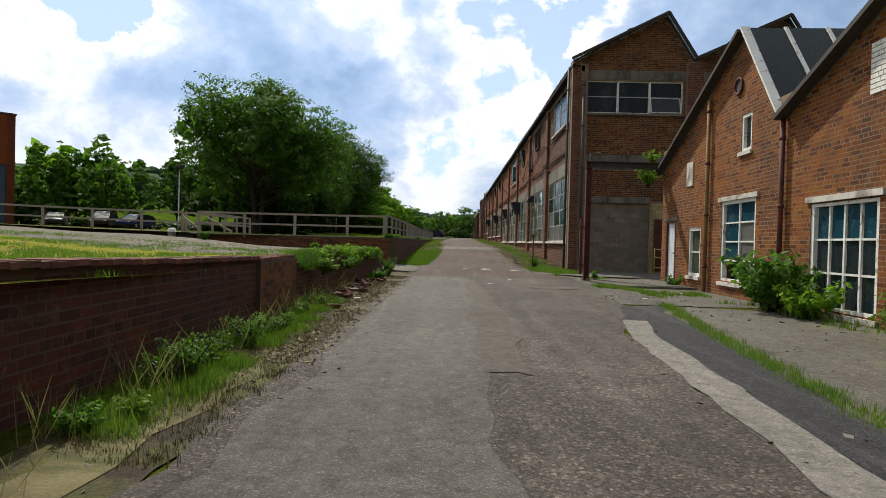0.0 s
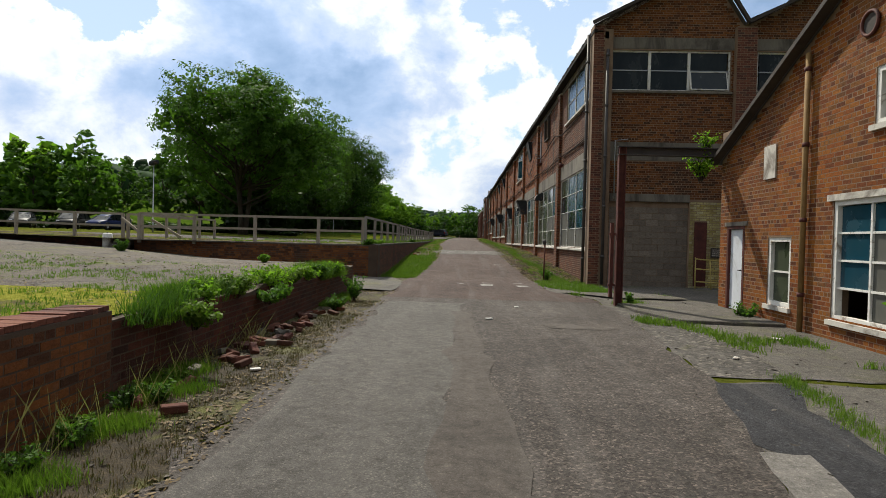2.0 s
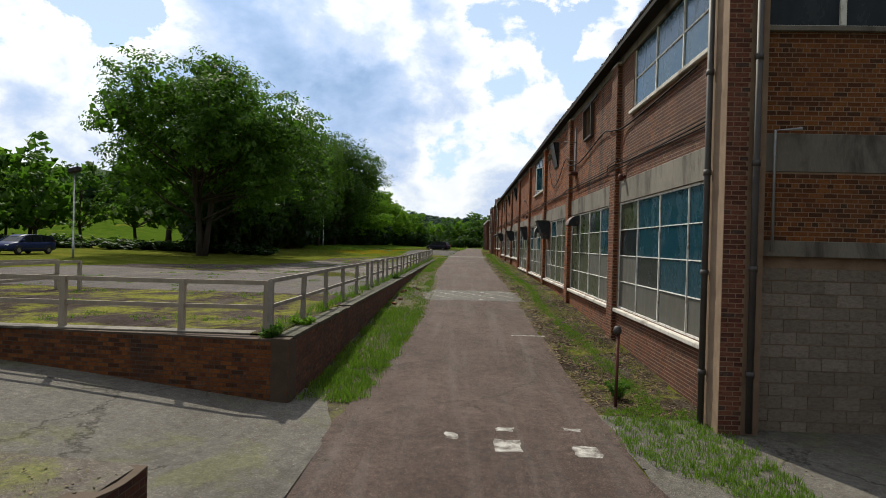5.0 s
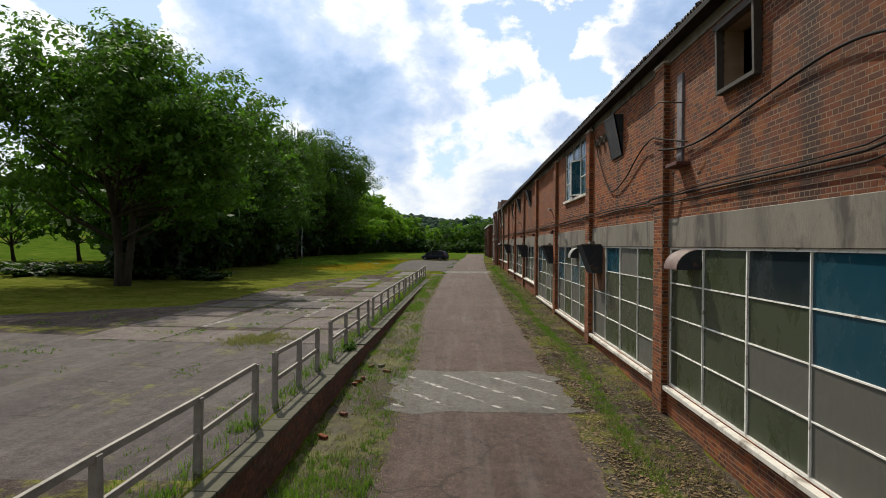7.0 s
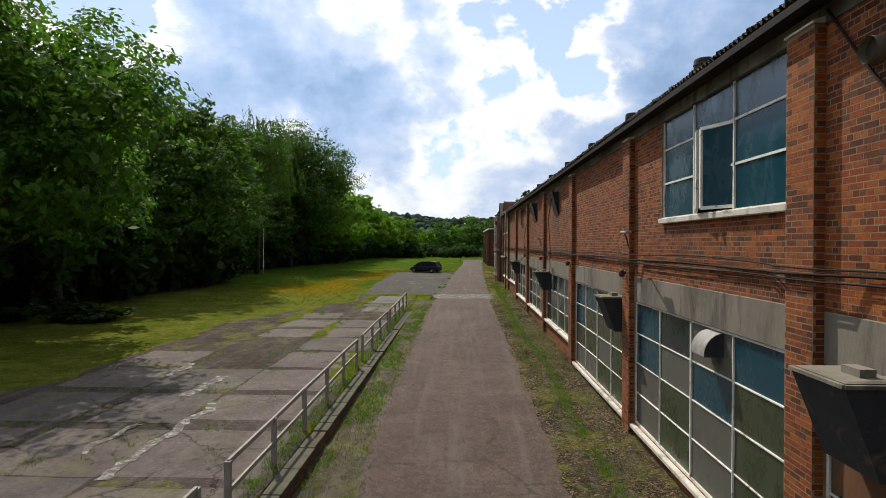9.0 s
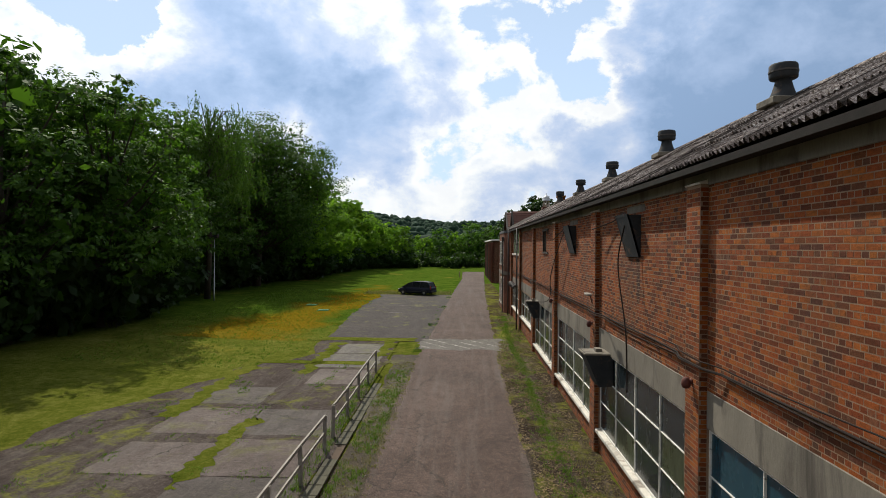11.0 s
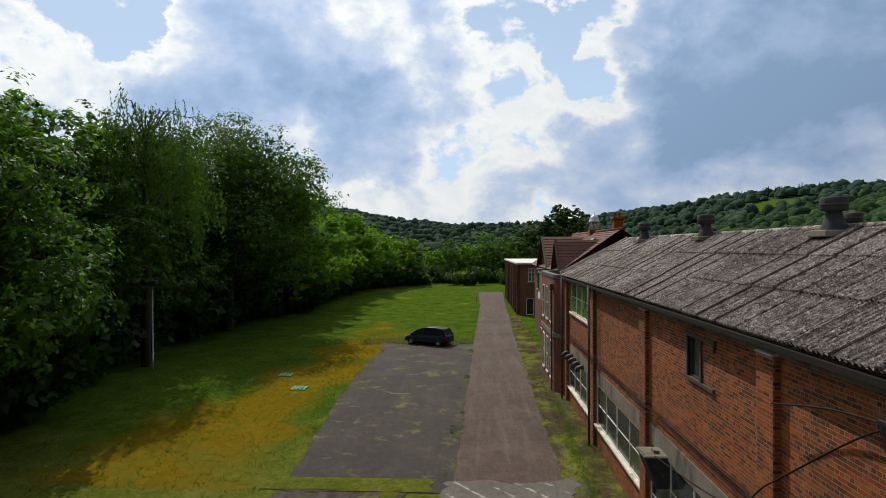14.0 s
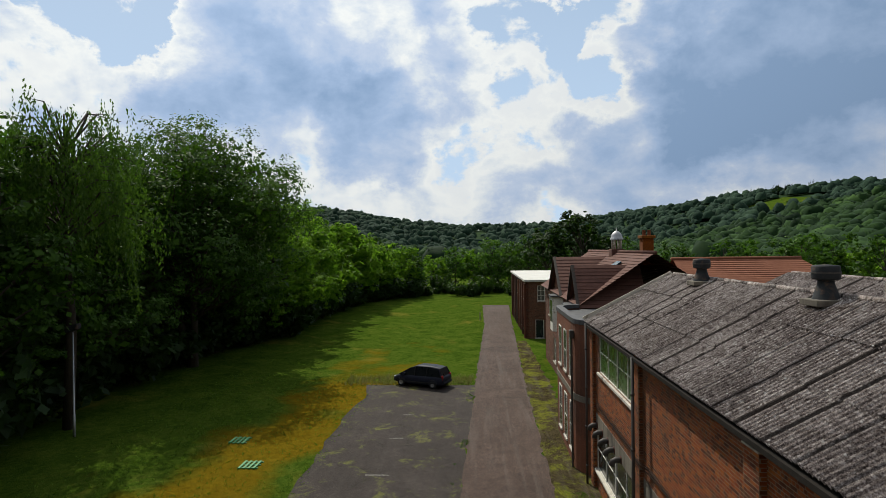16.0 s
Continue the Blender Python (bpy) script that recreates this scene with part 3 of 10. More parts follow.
        col = mixc(nt, math_of(nt, "MULTIPLY", ms, moss), col, mg)
    nt.links.new(col, b.inputs["Base Color"])
    b.inputs["Roughness"].default_value = 0.9
    b.inputs["Specular IOR Level"].default_value = 0.3 if moss < 0.72 else 0.0
    h = math_of(nt, "SUBTRACT", math_of(nt, "ADD", fine, math_of(nt, "MULTIPLY", mid, 0.6)), lf)
    bump(nt, b, h, 0.8, 0.02)
    return m


MOSSY = [(0.38, (0.038, 0.056, 0.006)), (0.5, (0.092, 0.104, 0.016)), (0.62, (0.165, 0.162, 0.040))]


def turf_material(name, stops, dry=(0.20, 0.165, 0.030), drys=(0.58, 0.76), scale=0.16, parched=False):
    m, nt, b = principled(name)
    v = place(nt)
    t = math_of(nt, "ADD", math_of(nt, "MULTIPLY", noise_of(nt, v, 0.5, 6, 0.7, 0.4), 0.34), math_of(nt, "ADD", math_of(nt, "MULTIPLY", noise_of(nt, v, 3.5, 5, 0.7, 0.6), 0.33), math_of(nt, "MULTIPLY", noise_of(nt, v, 18, 5, 0.8), 0.33)))
    col = ramp(nt, t, stops)
    d = ramp(nt, noise_of(nt, place(nt, (1, 1, 1), (3, 8, 0)), scale, 6, 0.65, 0.7), [(drys[0], (0, 0, 0)), (drys[1], (1, 1, 1))])
    col = mixc(nt, math_of(nt, "MULTIPLY", d, 0.75), col, dry)
    if parched:
        # thinner, mossier grass towards the yard
        near = nt.nodes.new("ShaderNodeSeparateXYZ")
        nt.links.new(v, near.inputs[0])
        toward = math_of(nt, "ADD", near.outputs[1], math_of(nt, "MULTIPLY", math_of(nt, "SUBTRACT", noise_of(nt, v, 0.22, 5, 0.6), 0.5), 26.0))
        col = mixc(nt, ramp(nt, math_of(nt, "MULTIPLY", math_of(nt, "SUBTRACT", toward, 60.0), 0.05), [(0.25, (1, 1, 1)), (0.75, (0, 0, 0))]), col, ramp(nt, t, MOSSY))
        # a parched strip that runs between the wood and the parking pad
        xyz = nt.nodes.new("ShaderNodeSeparateXYZ")
        nt.links.new(v, xyz.inputs[0])
        off = math_of(nt, "ABSOLUTE", math_of(nt, "SUBTRACT", math_of(nt, "ADD", xyz.outputs[0], 31.2), math_of(nt, "MULTIPLY", xyz.outputs[1], 0.17)))
        ends = math_of(nt, "MULTIPLY", math_of(nt, "ABSOLUTE", math_of(nt, "SUBTRACT", xyz.outputs[1], 82.0)), 0.16)
        far = math_of(nt, "ADD", math_of(nt, "MAXIMUM", off, ends), math_of(nt, "MULTIPLY", math_of(nt, "SUBTRACT", noise_of(nt, v, 0.25, 3, 0.5), 0.5), 9.0))
        band = ramp(nt, math_of(nt, "MULTIPLY", far, 0.1), [(0.20, (1, 1, 1)), (0.42, (0, 0, 0))])
        col = mixc(nt, math_of(nt, "MULTIPLY", band, 0.72), col, ramp(nt, noise_of(nt, v, 2.5, 6, 0.7), [(0.3, (0.125, 0.068, 0.004)), (0.7, (0.215, 0.130, 0.008))]))
    nt.links.new(col, b.inputs["Base Color"])
    b.inputs["Roughness"].default_value = 1.0
    b.inputs["Specular IOR Level"].default_value = 0.0
    bump(nt, b, noise_of(nt, v, 30, 5, 0.8), 1.0, 0.05)
    return m


asphalt_red = asphalt_material("worn_reddish_asphalt", [(0.34, (0.036, 0.023, 0.019)), (0.5, (0.071, 0.047, 0.038)), (0.66, (0.120, 0.085, 0.071))], 0.8, 120, 0.0, 0.75)
asphalt_grey = asphalt_material("worn_grey_asphalt", [(0.34, (0.066, 0.060, 0.053)), (0.5, (0.104, 0.095, 0.084)), (0.66, (0.148, 0.137, 0.123))], 0.15, 120, 0.0, 0.5)
asphalt_dark = asphalt_material("fresh_dark_asphalt", [(0.34, (0.018, 0.018, 0.020)), (0.66, (0.048, 0.048, 0.052))], 0.3)
asphalt_yard = asphalt_material("mossy_yard_asphalt", [(0.34, (0.034, 0.028, 0.025)), (0.5, (0.068, 0.056, 0.051)), (0.66, (0.125, 0.107, 0.096))], 1.0, 90, 0.75, 0.5, 0.53)
slab_concrete = asphalt_material("cracked_concrete_slab", [(0.34, (0.066, 0.059, 0.050)), (0.5, (0.105, 0.095, 0.082)), (0.66, (0.152, 0.140, 0.122))], 0.9, 90, 0.3, 0.45)
concrete_light = asphalt_material("bare_concrete", [(0.34, (0.138, 0.127, 0.113)), (0.5, (0.198, 0.184, 0.165)), (0.66, (0.240, 0.224, 0.202))], 0.8, 100, 0.0, 0.35)
gravel_moss = asphalt_material("mossy_verge_gravel", [(0.36, (0.018, 0.013, 0.010)), (0.5, (0.045, 0.035, 0.026)), (0.64, (0.105, 0.084, 0.064))], 0.0, 38, 0.75, 1.0, 0.51)
gravel_verge = asphalt_material("straw_and_dirt", [(0.36, (0.014, 0.010, 0.006)), (0.5, (0.036, 0.026, 0.014)), (0.64, (0.080, 0.060, 0.032))], 0.0, 80, 0.5, 0.5, 0.50)
platform_top = asphalt_material("mossy_platform_concrete", [(0.34, (0.062, 0.050, 0.039)), (0.5, (0.108, 0.090, 0.072)), (0.66, (0.170, 0.146, 0.120))], 1.0, 90, 0.7, 0.5, 0.53)
road_paint = surface("worn_white_road_paint", [(0.42, (0.075, 0.060, 0.052)), (0.64, (0.44, 0.42, 0.38))], 5, 60, 0.85)
turf = turf_material("meadow_turf", [(0.38, (0.015, 0.036, 0.004)), (0.5, (0.048, 0.084, 0.009)), (0.62, (0.098, 0.124, 0.019))], parched=True)


def hill(x, y):
    """Wooded hills that close the valley."""
    r = math.hypot(x, y)
    east = (58 + 20 * smooth_step(560, 860, y) * (1 - 0.6 * smooth_step(900, 1250, y))) * smooth_step(110, 470, x) * smooth_step(90, 420, y) + 12 * smooth_step(330, 900, x)
    far = (48 + 5 * math.sin(x * 0.006 + 1)) * smooth_step(700, 1400, y)
    west = 11 * smooth_step(-42, -130, x) * smooth_step(62, 150, y) + 4 * smooth_step(-130, -330, x) + 46 * smooth_step(-60, -330, x + 0.03 * y) * smooth_step(190, 520, y)
    return max(east, west) + far * (1 - 0.5 * smooth_step(100, 500, abs(x)))


def field_z(x, y):
    return yard_z(x, y) if x < -8.4 else road_z(y)


def sheet(name, xs, ys, zf, mat, label="", kind="structure", smooth=True, lift=0.0):
    nx, ny = len(xs), len(ys)
    vs = [(x, y, zf(x, y) + lift) for y in ys for x in xs]
    fs = [(j * nx + i, j * nx + i + 1, (j + 1) * nx + i + 1, (j + 1) * nx + i) for j in range(ny - 1) for i in range(nx - 1)]
    return put(name, mesh_of(name, vs, fs, mat, smooth), label=label, kind=kind)


def ground_z(x, y):
    if x < -8.4 and y < 66:
        z = road_z(y) - 0.35
        if x < -69:
            z = yard_z(x, y) + hill(x, y)
    else:
        z = field_z(x, y) - 0.012
    return z + (hill(x, y) if y > 66 or x > 20 else 0)


gx = sorted(set([-2600, -1800, -1200, -800, -560, -400, -300, -230, -180, -140, -110, -90, -70, -69, -60, -52, -44, -36, -30, -25, -20, -16, -12, -8.41, -8.39, -6, -4, -2, 0, 4, 8, 14, 20, 21, 30, 45, 60, 80, 100, 130, 160, 200, 250, 320, 400, 520, 700, 1000, 1500, 2200]))
gy = sorted(set([-12, -3, 3, 8, 21, 67, 85, -900, -500, -300, -180, -120, -80, -50] + list(range(-40, 66, 4)) + [66.01] + list(range(70, 200, 6)) + [205, 220, 240, 265, 290, 320, 360, 400, 450, 500, 560, 640, 740, 860, 1000, 1150, 1300, 1500, 1800, 2300]))
gx = sorted(set(gx + list(range(110, 521, 26)) + list(range(-520, -119, 40))))
gy = sorted(set(gy + list(range(200, 920, 26))))


def wooded(x, y):
    """Where trees cover the valley sides; a pasture lies open on the eastern slope."""
    if ((x - 372) / 40) ** 2 + ((y - 765) / 66) ** 2 < 1 or ((x - 300) / 24) ** 2 + ((y - 470) / 40) ** 2 < 1:
        return False
    return noise.noise((x * 0.006, y * 0.006, 3.0)) > -0.55


wood_floor = surface("leafy_woodland_floor", [(0.34, (0.008, 0.022, 0.007)), (0.66, (0.028, 0.058, 0.015))], 0.05, 0.6, 0.95, 0.6, 0.5, spec=0.05)
ground = sheet("ground", gx, gy, ground_z, turf, "rough grass ground of a valley floor rising to wooded hills")
ground.data.materials.append(wood_floor)
for p_ in ground.data.polygons:
    c_ = p_.center
    if c_.y > 150 and (hill(c_.x, c_.y) > 2 or c_.y > 560) and wooded(c_.x, c_.y):
        p_.material_index = 1


def ribbon(name, y0, y1, left, right, mat, lift, zf=None, step=0.5, cols=6, label="", wob=0.06, seed=0, kind="structure"):
    """A strip of paving that follows the land between two edges."""
    zf = zf or (lambda x, y: road_z(y))
    r = np.random.default_rng(seed + 11)
    ys = np.arange(y0, y1 + 1e-6, step)
    vs, fs = [], []
    n = cols + 1
    for j, y in enumerate(ys):
        a, b = left(y) + r.normal(0, wob), right(y) + r.normal(0, wob)
        for i in range(n):
            x = a + (b - a) * i / cols
            yy = y + (r.normal(0, wob) if j in (0, len(ys) - 1) else 0)
            vs.append((x, yy, zf(x, yy) + lift))
    for j in range(len(ys) - 1):
        for i in range(cols):
            fs.append((j * n + i, j * n + i + 1, (j + 1) * n + i + 1, (j + 1) * n + i))
    return put(name, mesh_of(name, vs, fs, mat, True), label=label, kind=kind)


def lerp_of(*pairs):
    ys, xs = [p[0] for p in pairs], [p[1] for p in pairs]
    return lambda y: float(np.interp(y, ys, xs))


road_l = lerp_of((-60, -7.6), (-22, -6.9), (-6, -7.0), (-4, -7.0), (0, -6.9), (6, -6.5), (14, -6.25), (24, -6.45), (32, -7.0), (60, -6.9), (73, -6.4), (97, -5.6), (132, -4.35), (156, -4.3))
road_r = lerp_of((-60, -3.4), (-22.6, -3.45), (-17.6, -2.95), (-13.7, -1.95), (-9, -1.4), (-4.5, -1.2), (-2.6, -2.1), (14, -2.35), (60, -2.35), (94, -1.7), (132, -0.45), (156, 0.5))
asphalt_coarse = asphalt_material("coarse_grey_brown_asphalt", [(0.34, (0.034, 0.028, 0.024)), (0.5, (0.070, 0.059, 0.051)), (0.66, (0.130, 0.114, 0.101))], 0.7, 75, 0.0, 1.0)
ribbon("road", -60, -5.0, road_l, road_r, asphalt_coarse, 0.004, label="coarse grey-brown tarmac lane with cracks and patches", seed=1)
ribbon("road", -5.5, 158, road_l, road_r, asphalt_red, 0.008, label="worn reddish-brown tarmac lane with faint wheel tracks", seed=1)
# verges
wall_line = lambda y: bank_x(y) + 0.1 if y < 60 else road_l(y) - 1.4
ribbon("verge_west", -40, 62, wall_line, lambda y: road_l(y) + 0.05, gravel_verge, 0.0, label="dry dirt and weeds along the foot of the wall", seed=2)
verge_green = asphalt_material("moss_and_grass_verge", [(0.36, (0.024, 0.019, 0.010)), (0.64, (0.085, 0.070, 0.040))], 0.0, 40, 0.9, 0.7, 0.49)
ribbon("verge_east", 58, 118, lambda y: road_r(y) - 0.05, lambda y: -0.02 if y < 79 else 0.3, verge_green, 0.0, label="moss and short grass along the factory wall", seed=3, wob=0.1)
ribbon("verge_east", 0.5, 58, lambda y: road_r(y) - 0.05, lambda y: -0.02 if y < 79 else 0.3, gravel_moss, 0.0, label="mossy gravel verge along the factory wall", seed=3)
patch_brown = asphalt_material("smooth_brown_tarmac", [(0.34, (0.066, 0.055, 0.046)), (0.66, (0.122, 0.104, 0.089))], 0.3, 120, 0.0, 0.3)
straw_mat = surface("trodden_straw", [(0.36, (0.055, 0.043, 0.016)), (0.5, (0.115, 0.095, 0.038)), (0.66, (0.205, 0.175, 0.085))], 1.3, 55, 0.95, 0.8, 0.02, dirt=(0.9, 0.52, 0.62, (0.050, 0.060, 0.014)))
ribbon("straw_verge", -40, -17.8, lambda y: bank_x(y) + 0.35, lambda y: road_l(y) - 0.22 - 0.5 * smooth_step(-20, -17.8, y), straw_mat, 0.005, label="matted dry straw and moss on the verge", seed=15, wob=0.08)
# pale repair down the middle of the lane and older patches
ribbon("tarmac_patch", -30, -6.5, lambda y: road_l(y) + 0.25, lerp_of((-30, -5.0), (-20.5, -5.08), (-8, -4.95), (-6.5, -4.9)), asphalt_grey, 0.008, label="paler grey tarmac strip worn into the lane", seed=4)
ribbon("tarmac_patch", -20.2, -8.0, lambda y: -5.08, lambda y: -4.6 - 0.12 * math.sin(y * 0.5), patch_brown, 0.012, label="darker tarmac repair strip", seed=5, cols=3)
ribbon("tarmac_patch", -10.2, -9.4, lambda y: -3.35, lambda y: -2.1, patch_brown, 0.012, label="small pale tarmac repair", seed=6, cols=3)
# apron in front of the sheds
ribbon("apron", -40, -13.6, lambda y: road_r(y) - 0.02, lambda y: 1.7, slab_concrete, 0.003, label="cracked concrete apron before the sheds", seed=7)
ribbon("apron", -13.7, 0.9, lambda y: road_r(y) - 0.02, lambda y: 1.7 if y < -6.2 else 5.4, slab_concrete, 0.003, label="cracked concrete yard with loose grit", seed=8)
ribbon("concrete_strip", -40, -16.2, lambda y: road_r(y) - 0.05, lambda y: road_r(y) + 0.33, concrete_light, 0.010, label="pale broken concrete strip between two tarmacs", seed=9, cols=3, wob=0.018, step=0.35)
ribbon("dark_tarmac", -40, -13.75, lambda y: road_r(y) + (0.31 if y < -16.2 else 0.0), lerp_of((-40, -3.2), (-21.3, -2.42), (-17.3, -1.85), (-15.2, -1.55), (-13.7, -1.05)), asphalt_dark, 0.009, label="strip of newer dark tarmac", seed=10, cols=3, wob=0.03)
ribbon("concrete_slab", -4.4, -2.7, lerp_of((-4.4, -0.6), (-2.7, -2.1)), lambda y: 1.5, slab_concrete, 0.05, label="raised concrete slab by the gate post", seed=12, cols=4)
pebbled = asphalt_material("pebbled_old_concrete", [(0.34, (0.040, 0.036, 0.031)), (0.5, (0.075, 0.068, 0.059)), (0.66, (0.12, 0.11, 0.098))], 0.4, 26, 0.25, 1.0, 0.54)
ribbon("pebbled_strip", -13.6, -6.3, lambda y: road_r(y) + 0.0, lambda y: road_r(y) + 1.05 + 0.15 * math.sin(y), pebbled, 0.007, label="strip of worn concrete with its pebbles laid bare", seed=14, cols=4, wob=0.04)
s_ = bmesh.new()
slab_edge = [(-0.95, -6.05), (-0.90, -7.5), (-0.48, -9.05), (0.9, -9.22), (1.48, -9.25), (1.58, -6.05)]
lo, hi = [s_.verts.new((x, y, -0.05)) for x, y in slab_edge], [s_.verts.new((x, y, 0.075)) for x, y in slab_edge]
s_.faces.new(hi)
for k in range(6):
    s_.faces.new((lo[k], lo[(k + 1) % 6], hi[(k + 1) % 6], hi[k]))
bmesh.ops.recalc_face_normals(s_, faces=s_.faces[:])
bmesh.ops.bevel(s_, geom=[e for e in s_.edges if all(v.co.z > 0 for v in e.verts)], offset=0.015, segments=1, affect="EDGES")
me_ = bpy.data.meshes.new("doorstep_slab")
s_.to_mesh(me_)
s_.free()
me_.materials.append(slab_concrete)
put("doorstep_slab", me_, label="raised concrete slab before the shed door", kind="structure")
# worn markings
MARKS = [(-4.0, -0.95, 0.42, 0.5), (-2.8, -1.1, 0.40, 0.45), (-4.9, -0.6, 0.2, 0.3), (-4.0, -0.2, 0.3, 0.16), (-2.85, -0.1, 0.28, 0.14)]
for mx, my, mw, ml in MARKS:
    ribbon("road_marking", my - ml / 2, my + ml / 2, lambda y: mx - mw / 2, lambda y: mx + mw / 2, road_paint, 0.013, label="worn white paint mark on the lane", seed=int(my * 10 + 90), cols=2, step=ml / 4, wob=0.025)


def hump(y0, y1, seed):
    """A pale crossing band with worn slanting white stripes."""
    ribbon("crossing_band", y0, y1, lambda y: road_l(y) - 0.3, lambda y: road_r(y) + 0.25, asphalt_grey, 0.013, label="pale tarmac crossing band over the lane", seed=seed, wob=0.16, step=0.3)
    for k in range(6):
        x0 = -9.0 + k * 1.22
        s = Soup()
        n = 14
        for i in range(n):
            ta, tb = i / n, (i + 0.97) / n
            ya, yb = y1 - 0.35 - (y1 - y0 - 0.7) * ta, y1 - 0.35 - (y1 - y0 - 0.7) * tb
            xa, xb = x0 + 2.7 * ta, x0 + 2.7 * tb
            if rng.random() < 0.2 or xa < road_l(ya) - 0.2 or xb > road_r(yb) + 0.15:
                continue
            w = 0.20 * rng.uniform(0.55, 1.0)
            s.add([(xa - w / 2, ya, road_z(ya) + 0.018), (xa + w / 2, ya, road_z(ya) + 0.018), (xb + w / 2, yb, road_z(yb) + 0.018), (xb - w / 2, yb, road_z(yb) + 0.018)], [(0, 3, 2, 1)])
        if not s.v:
            continue
        put("crossing_stripe", s.mesh("crossing_stripe", road_paint), label="worn slanting white stripe on the crossing", kind="structure")


hump(15.6, 19.2, 20)
hump(63.6, 67.4, 21)
ribbon("road_marking", 7.98, 8.16, lambda y: -3.25, lambda y: -2.15, road_paint, 0.013, label="worn white cross line", seed=33, cols=3, step=0.15, wob=0.03)

yard_turf = turf_material("mossy_yard_turf", MOSSY)
# raised yard, lower platform and the lane between them
ys_y = [RY0 + 0.02] + list(np.arange(2, 66.1, 1.0))
xs_y = [-69.5, -60, -52, -45, -40, -36, -32, -29, -26, -23, -20, -18, -16, -14, -12, -10.5, -9.4, -8.42]
sheet("yard_ground", xs_y, ys_y, lambda x, y: yard_z(x, y) if y < 65 else yard_z(x, y) - 0.02, yard_turf, "grass of the raised yard")
pad_tarmac = asphalt_material("old_pad_tarmac", [(0.34, (0.019, 0.0145, 0.0125)), (0.5, (0.035, 0.027, 0.024)), (0.66, (0.066, 0.053, 0.047))], 1.0, 90, 0.7, 0.5, 0.545, 0.05)
pav_edge = lerp_of((1.4, -30), (20, -27), (26, -25), (31, -20), (36, -18.5), (50, -18.5), (58, -15.2), (62, -13.2), (66, -13.3))
pav_l = lambda y: pav_edge(y) + 0.8 * noise.noise((y * 0.3, 5.0, 0.0)) + 0.4 * noise.noise((y * 1.1, 7.0, 0.0))
yard_lawn = asphalt_material("patchy_yard_tarmac", [(0.34, (0.028, 0.022, 0.020)), (0.5, (0.056, 0.044, 0.041)), (0.66, (0.108, 0.090, 0.082))], 1.0, 90, 0.7, 0.5, 0.565)
yard_mossy = asphalt_material("moss_grown_tarmac", [(0.34, (0.028, 0.022, 0.020)), (0.5, (0.056, 0.044, 0.041)), (0.66, (0.108, 0.090, 0.082))], 1.0, 90, 0.85, 0.5, 0.465, 0.26, ((0.085, 0.092, 0.012), (0.250, 0.245, 0.050)))
ribbon("yard_paving", 1.3, 10.0, pav_l, lambda y: -8.44, yard_mossy, 0.010, yard_z, 0.87, 14, "old yard tarmac with broad patches of yellow-green moss", 0.04, 43)
ribbon("yard_paving", 9.9, 22.2, pav_l, lambda y: -8.44, yard_lawn, 0.006, yard_z, 0.82, 14, "old brown-grey yard tarmac with patches of moss and weeds", 0.04, 44)
ribbon("yard_paving", 22.0, 66.0, pav_l, lambda y: -8.44, asphalt_yard, 0.010, yard_z, 1.0, 14, "old mossy tarmac of the raised yard, cracked and weedy", 0.15, 41)
ribbon("yard_paving", 66.0, 97.6, lambda y: lerp_of((66, -13.2), (76, -13.9), (97.6, -13.9))(y) + 0.55 * noise.noise((y * 0.22, 0.0, 1.0)) + 0.3 * noise.noise((y * 0.8, 2.0, 1.0)), lambda y: road_l(y) + 0.04, pad_tarmac, 0.010, field_z, 1.0, 8, "dark tarmac parking pad with old bay lines", 0.03, 42)
# bays of old paving with open joints
slab_dull = asphalt_material("dull_paving_bay", [(0.34, (0.040, 0.033, 0.029)), (0.5, (0.072, 0.060, 0.054)), (0.66, (0.125, 0.108, 0.098))], 1.0, 100, 0.4, 0.4, 0.53)
slab_red = asphalt_material("reddish_paving_bay", [(0.34, (0.050, 0.037, 0.033)), (0.5, (0.090, 0.069, 0.062)), (0.66, (0.165, 0.138, 0.128))], 1.0, 100, 0.3, 0.4)
bay_pale = asphalt_material("pale_worn_bay", [(0.34, (0.056, 0.049, 0.043)), (0.5, (0.098, 0.088, 0.078)), (0.66, (0.165, 0.152, 0.138))], 1.0, 100, 0.35, 0.4, 0.53)
JX, JY = [-8.75, -12.05, -15.15, -18.2], [20.9 + 3.42 * i for i in range(14)]
rs0 = np.random.default_rng(8)
JOINTS = []
for i in range(len(JX) - 1):
    for j in range(len(JY) - 1):
        if max(pav_l(JY[j]), pav_l(JY[j + 1])) > JX[i + 1] - 0.3:
            continue
        if rs0.random() < 0.12:
            continue
        g = [rs0.uniform(0.02, 0.06) if rs0.random() < 0.7 else rs0.uniform(0.1, 0.5) for _ in range(4)]
        dz = rs0.uniform(0.0, 0.012)
        xa, xb = JX[i + 1] + g[0], JX[i] - g[1]
        ribbon("paving_bay", JY[j] + g[2], JY[j + 1] - g[3], lambda y: xa, lambda y: xb, (bay_pale if i == 0 and JY[j] > 54 and rs0.random() < 0.6 else slab_red if rs0.random() < 0.75 else slab_dull), 0.013 + dz * 0.5, yard_z, 0.42, 6, "large old paving bay with weedy joints", 0.03, int(rs0.integers(0, 999)))
        JOINTS += [(JX[i + 1], JX[i + 1], JY[j], JY[j + 1]), (JX[i + 1], JX[i], JY[j], JY[j])]
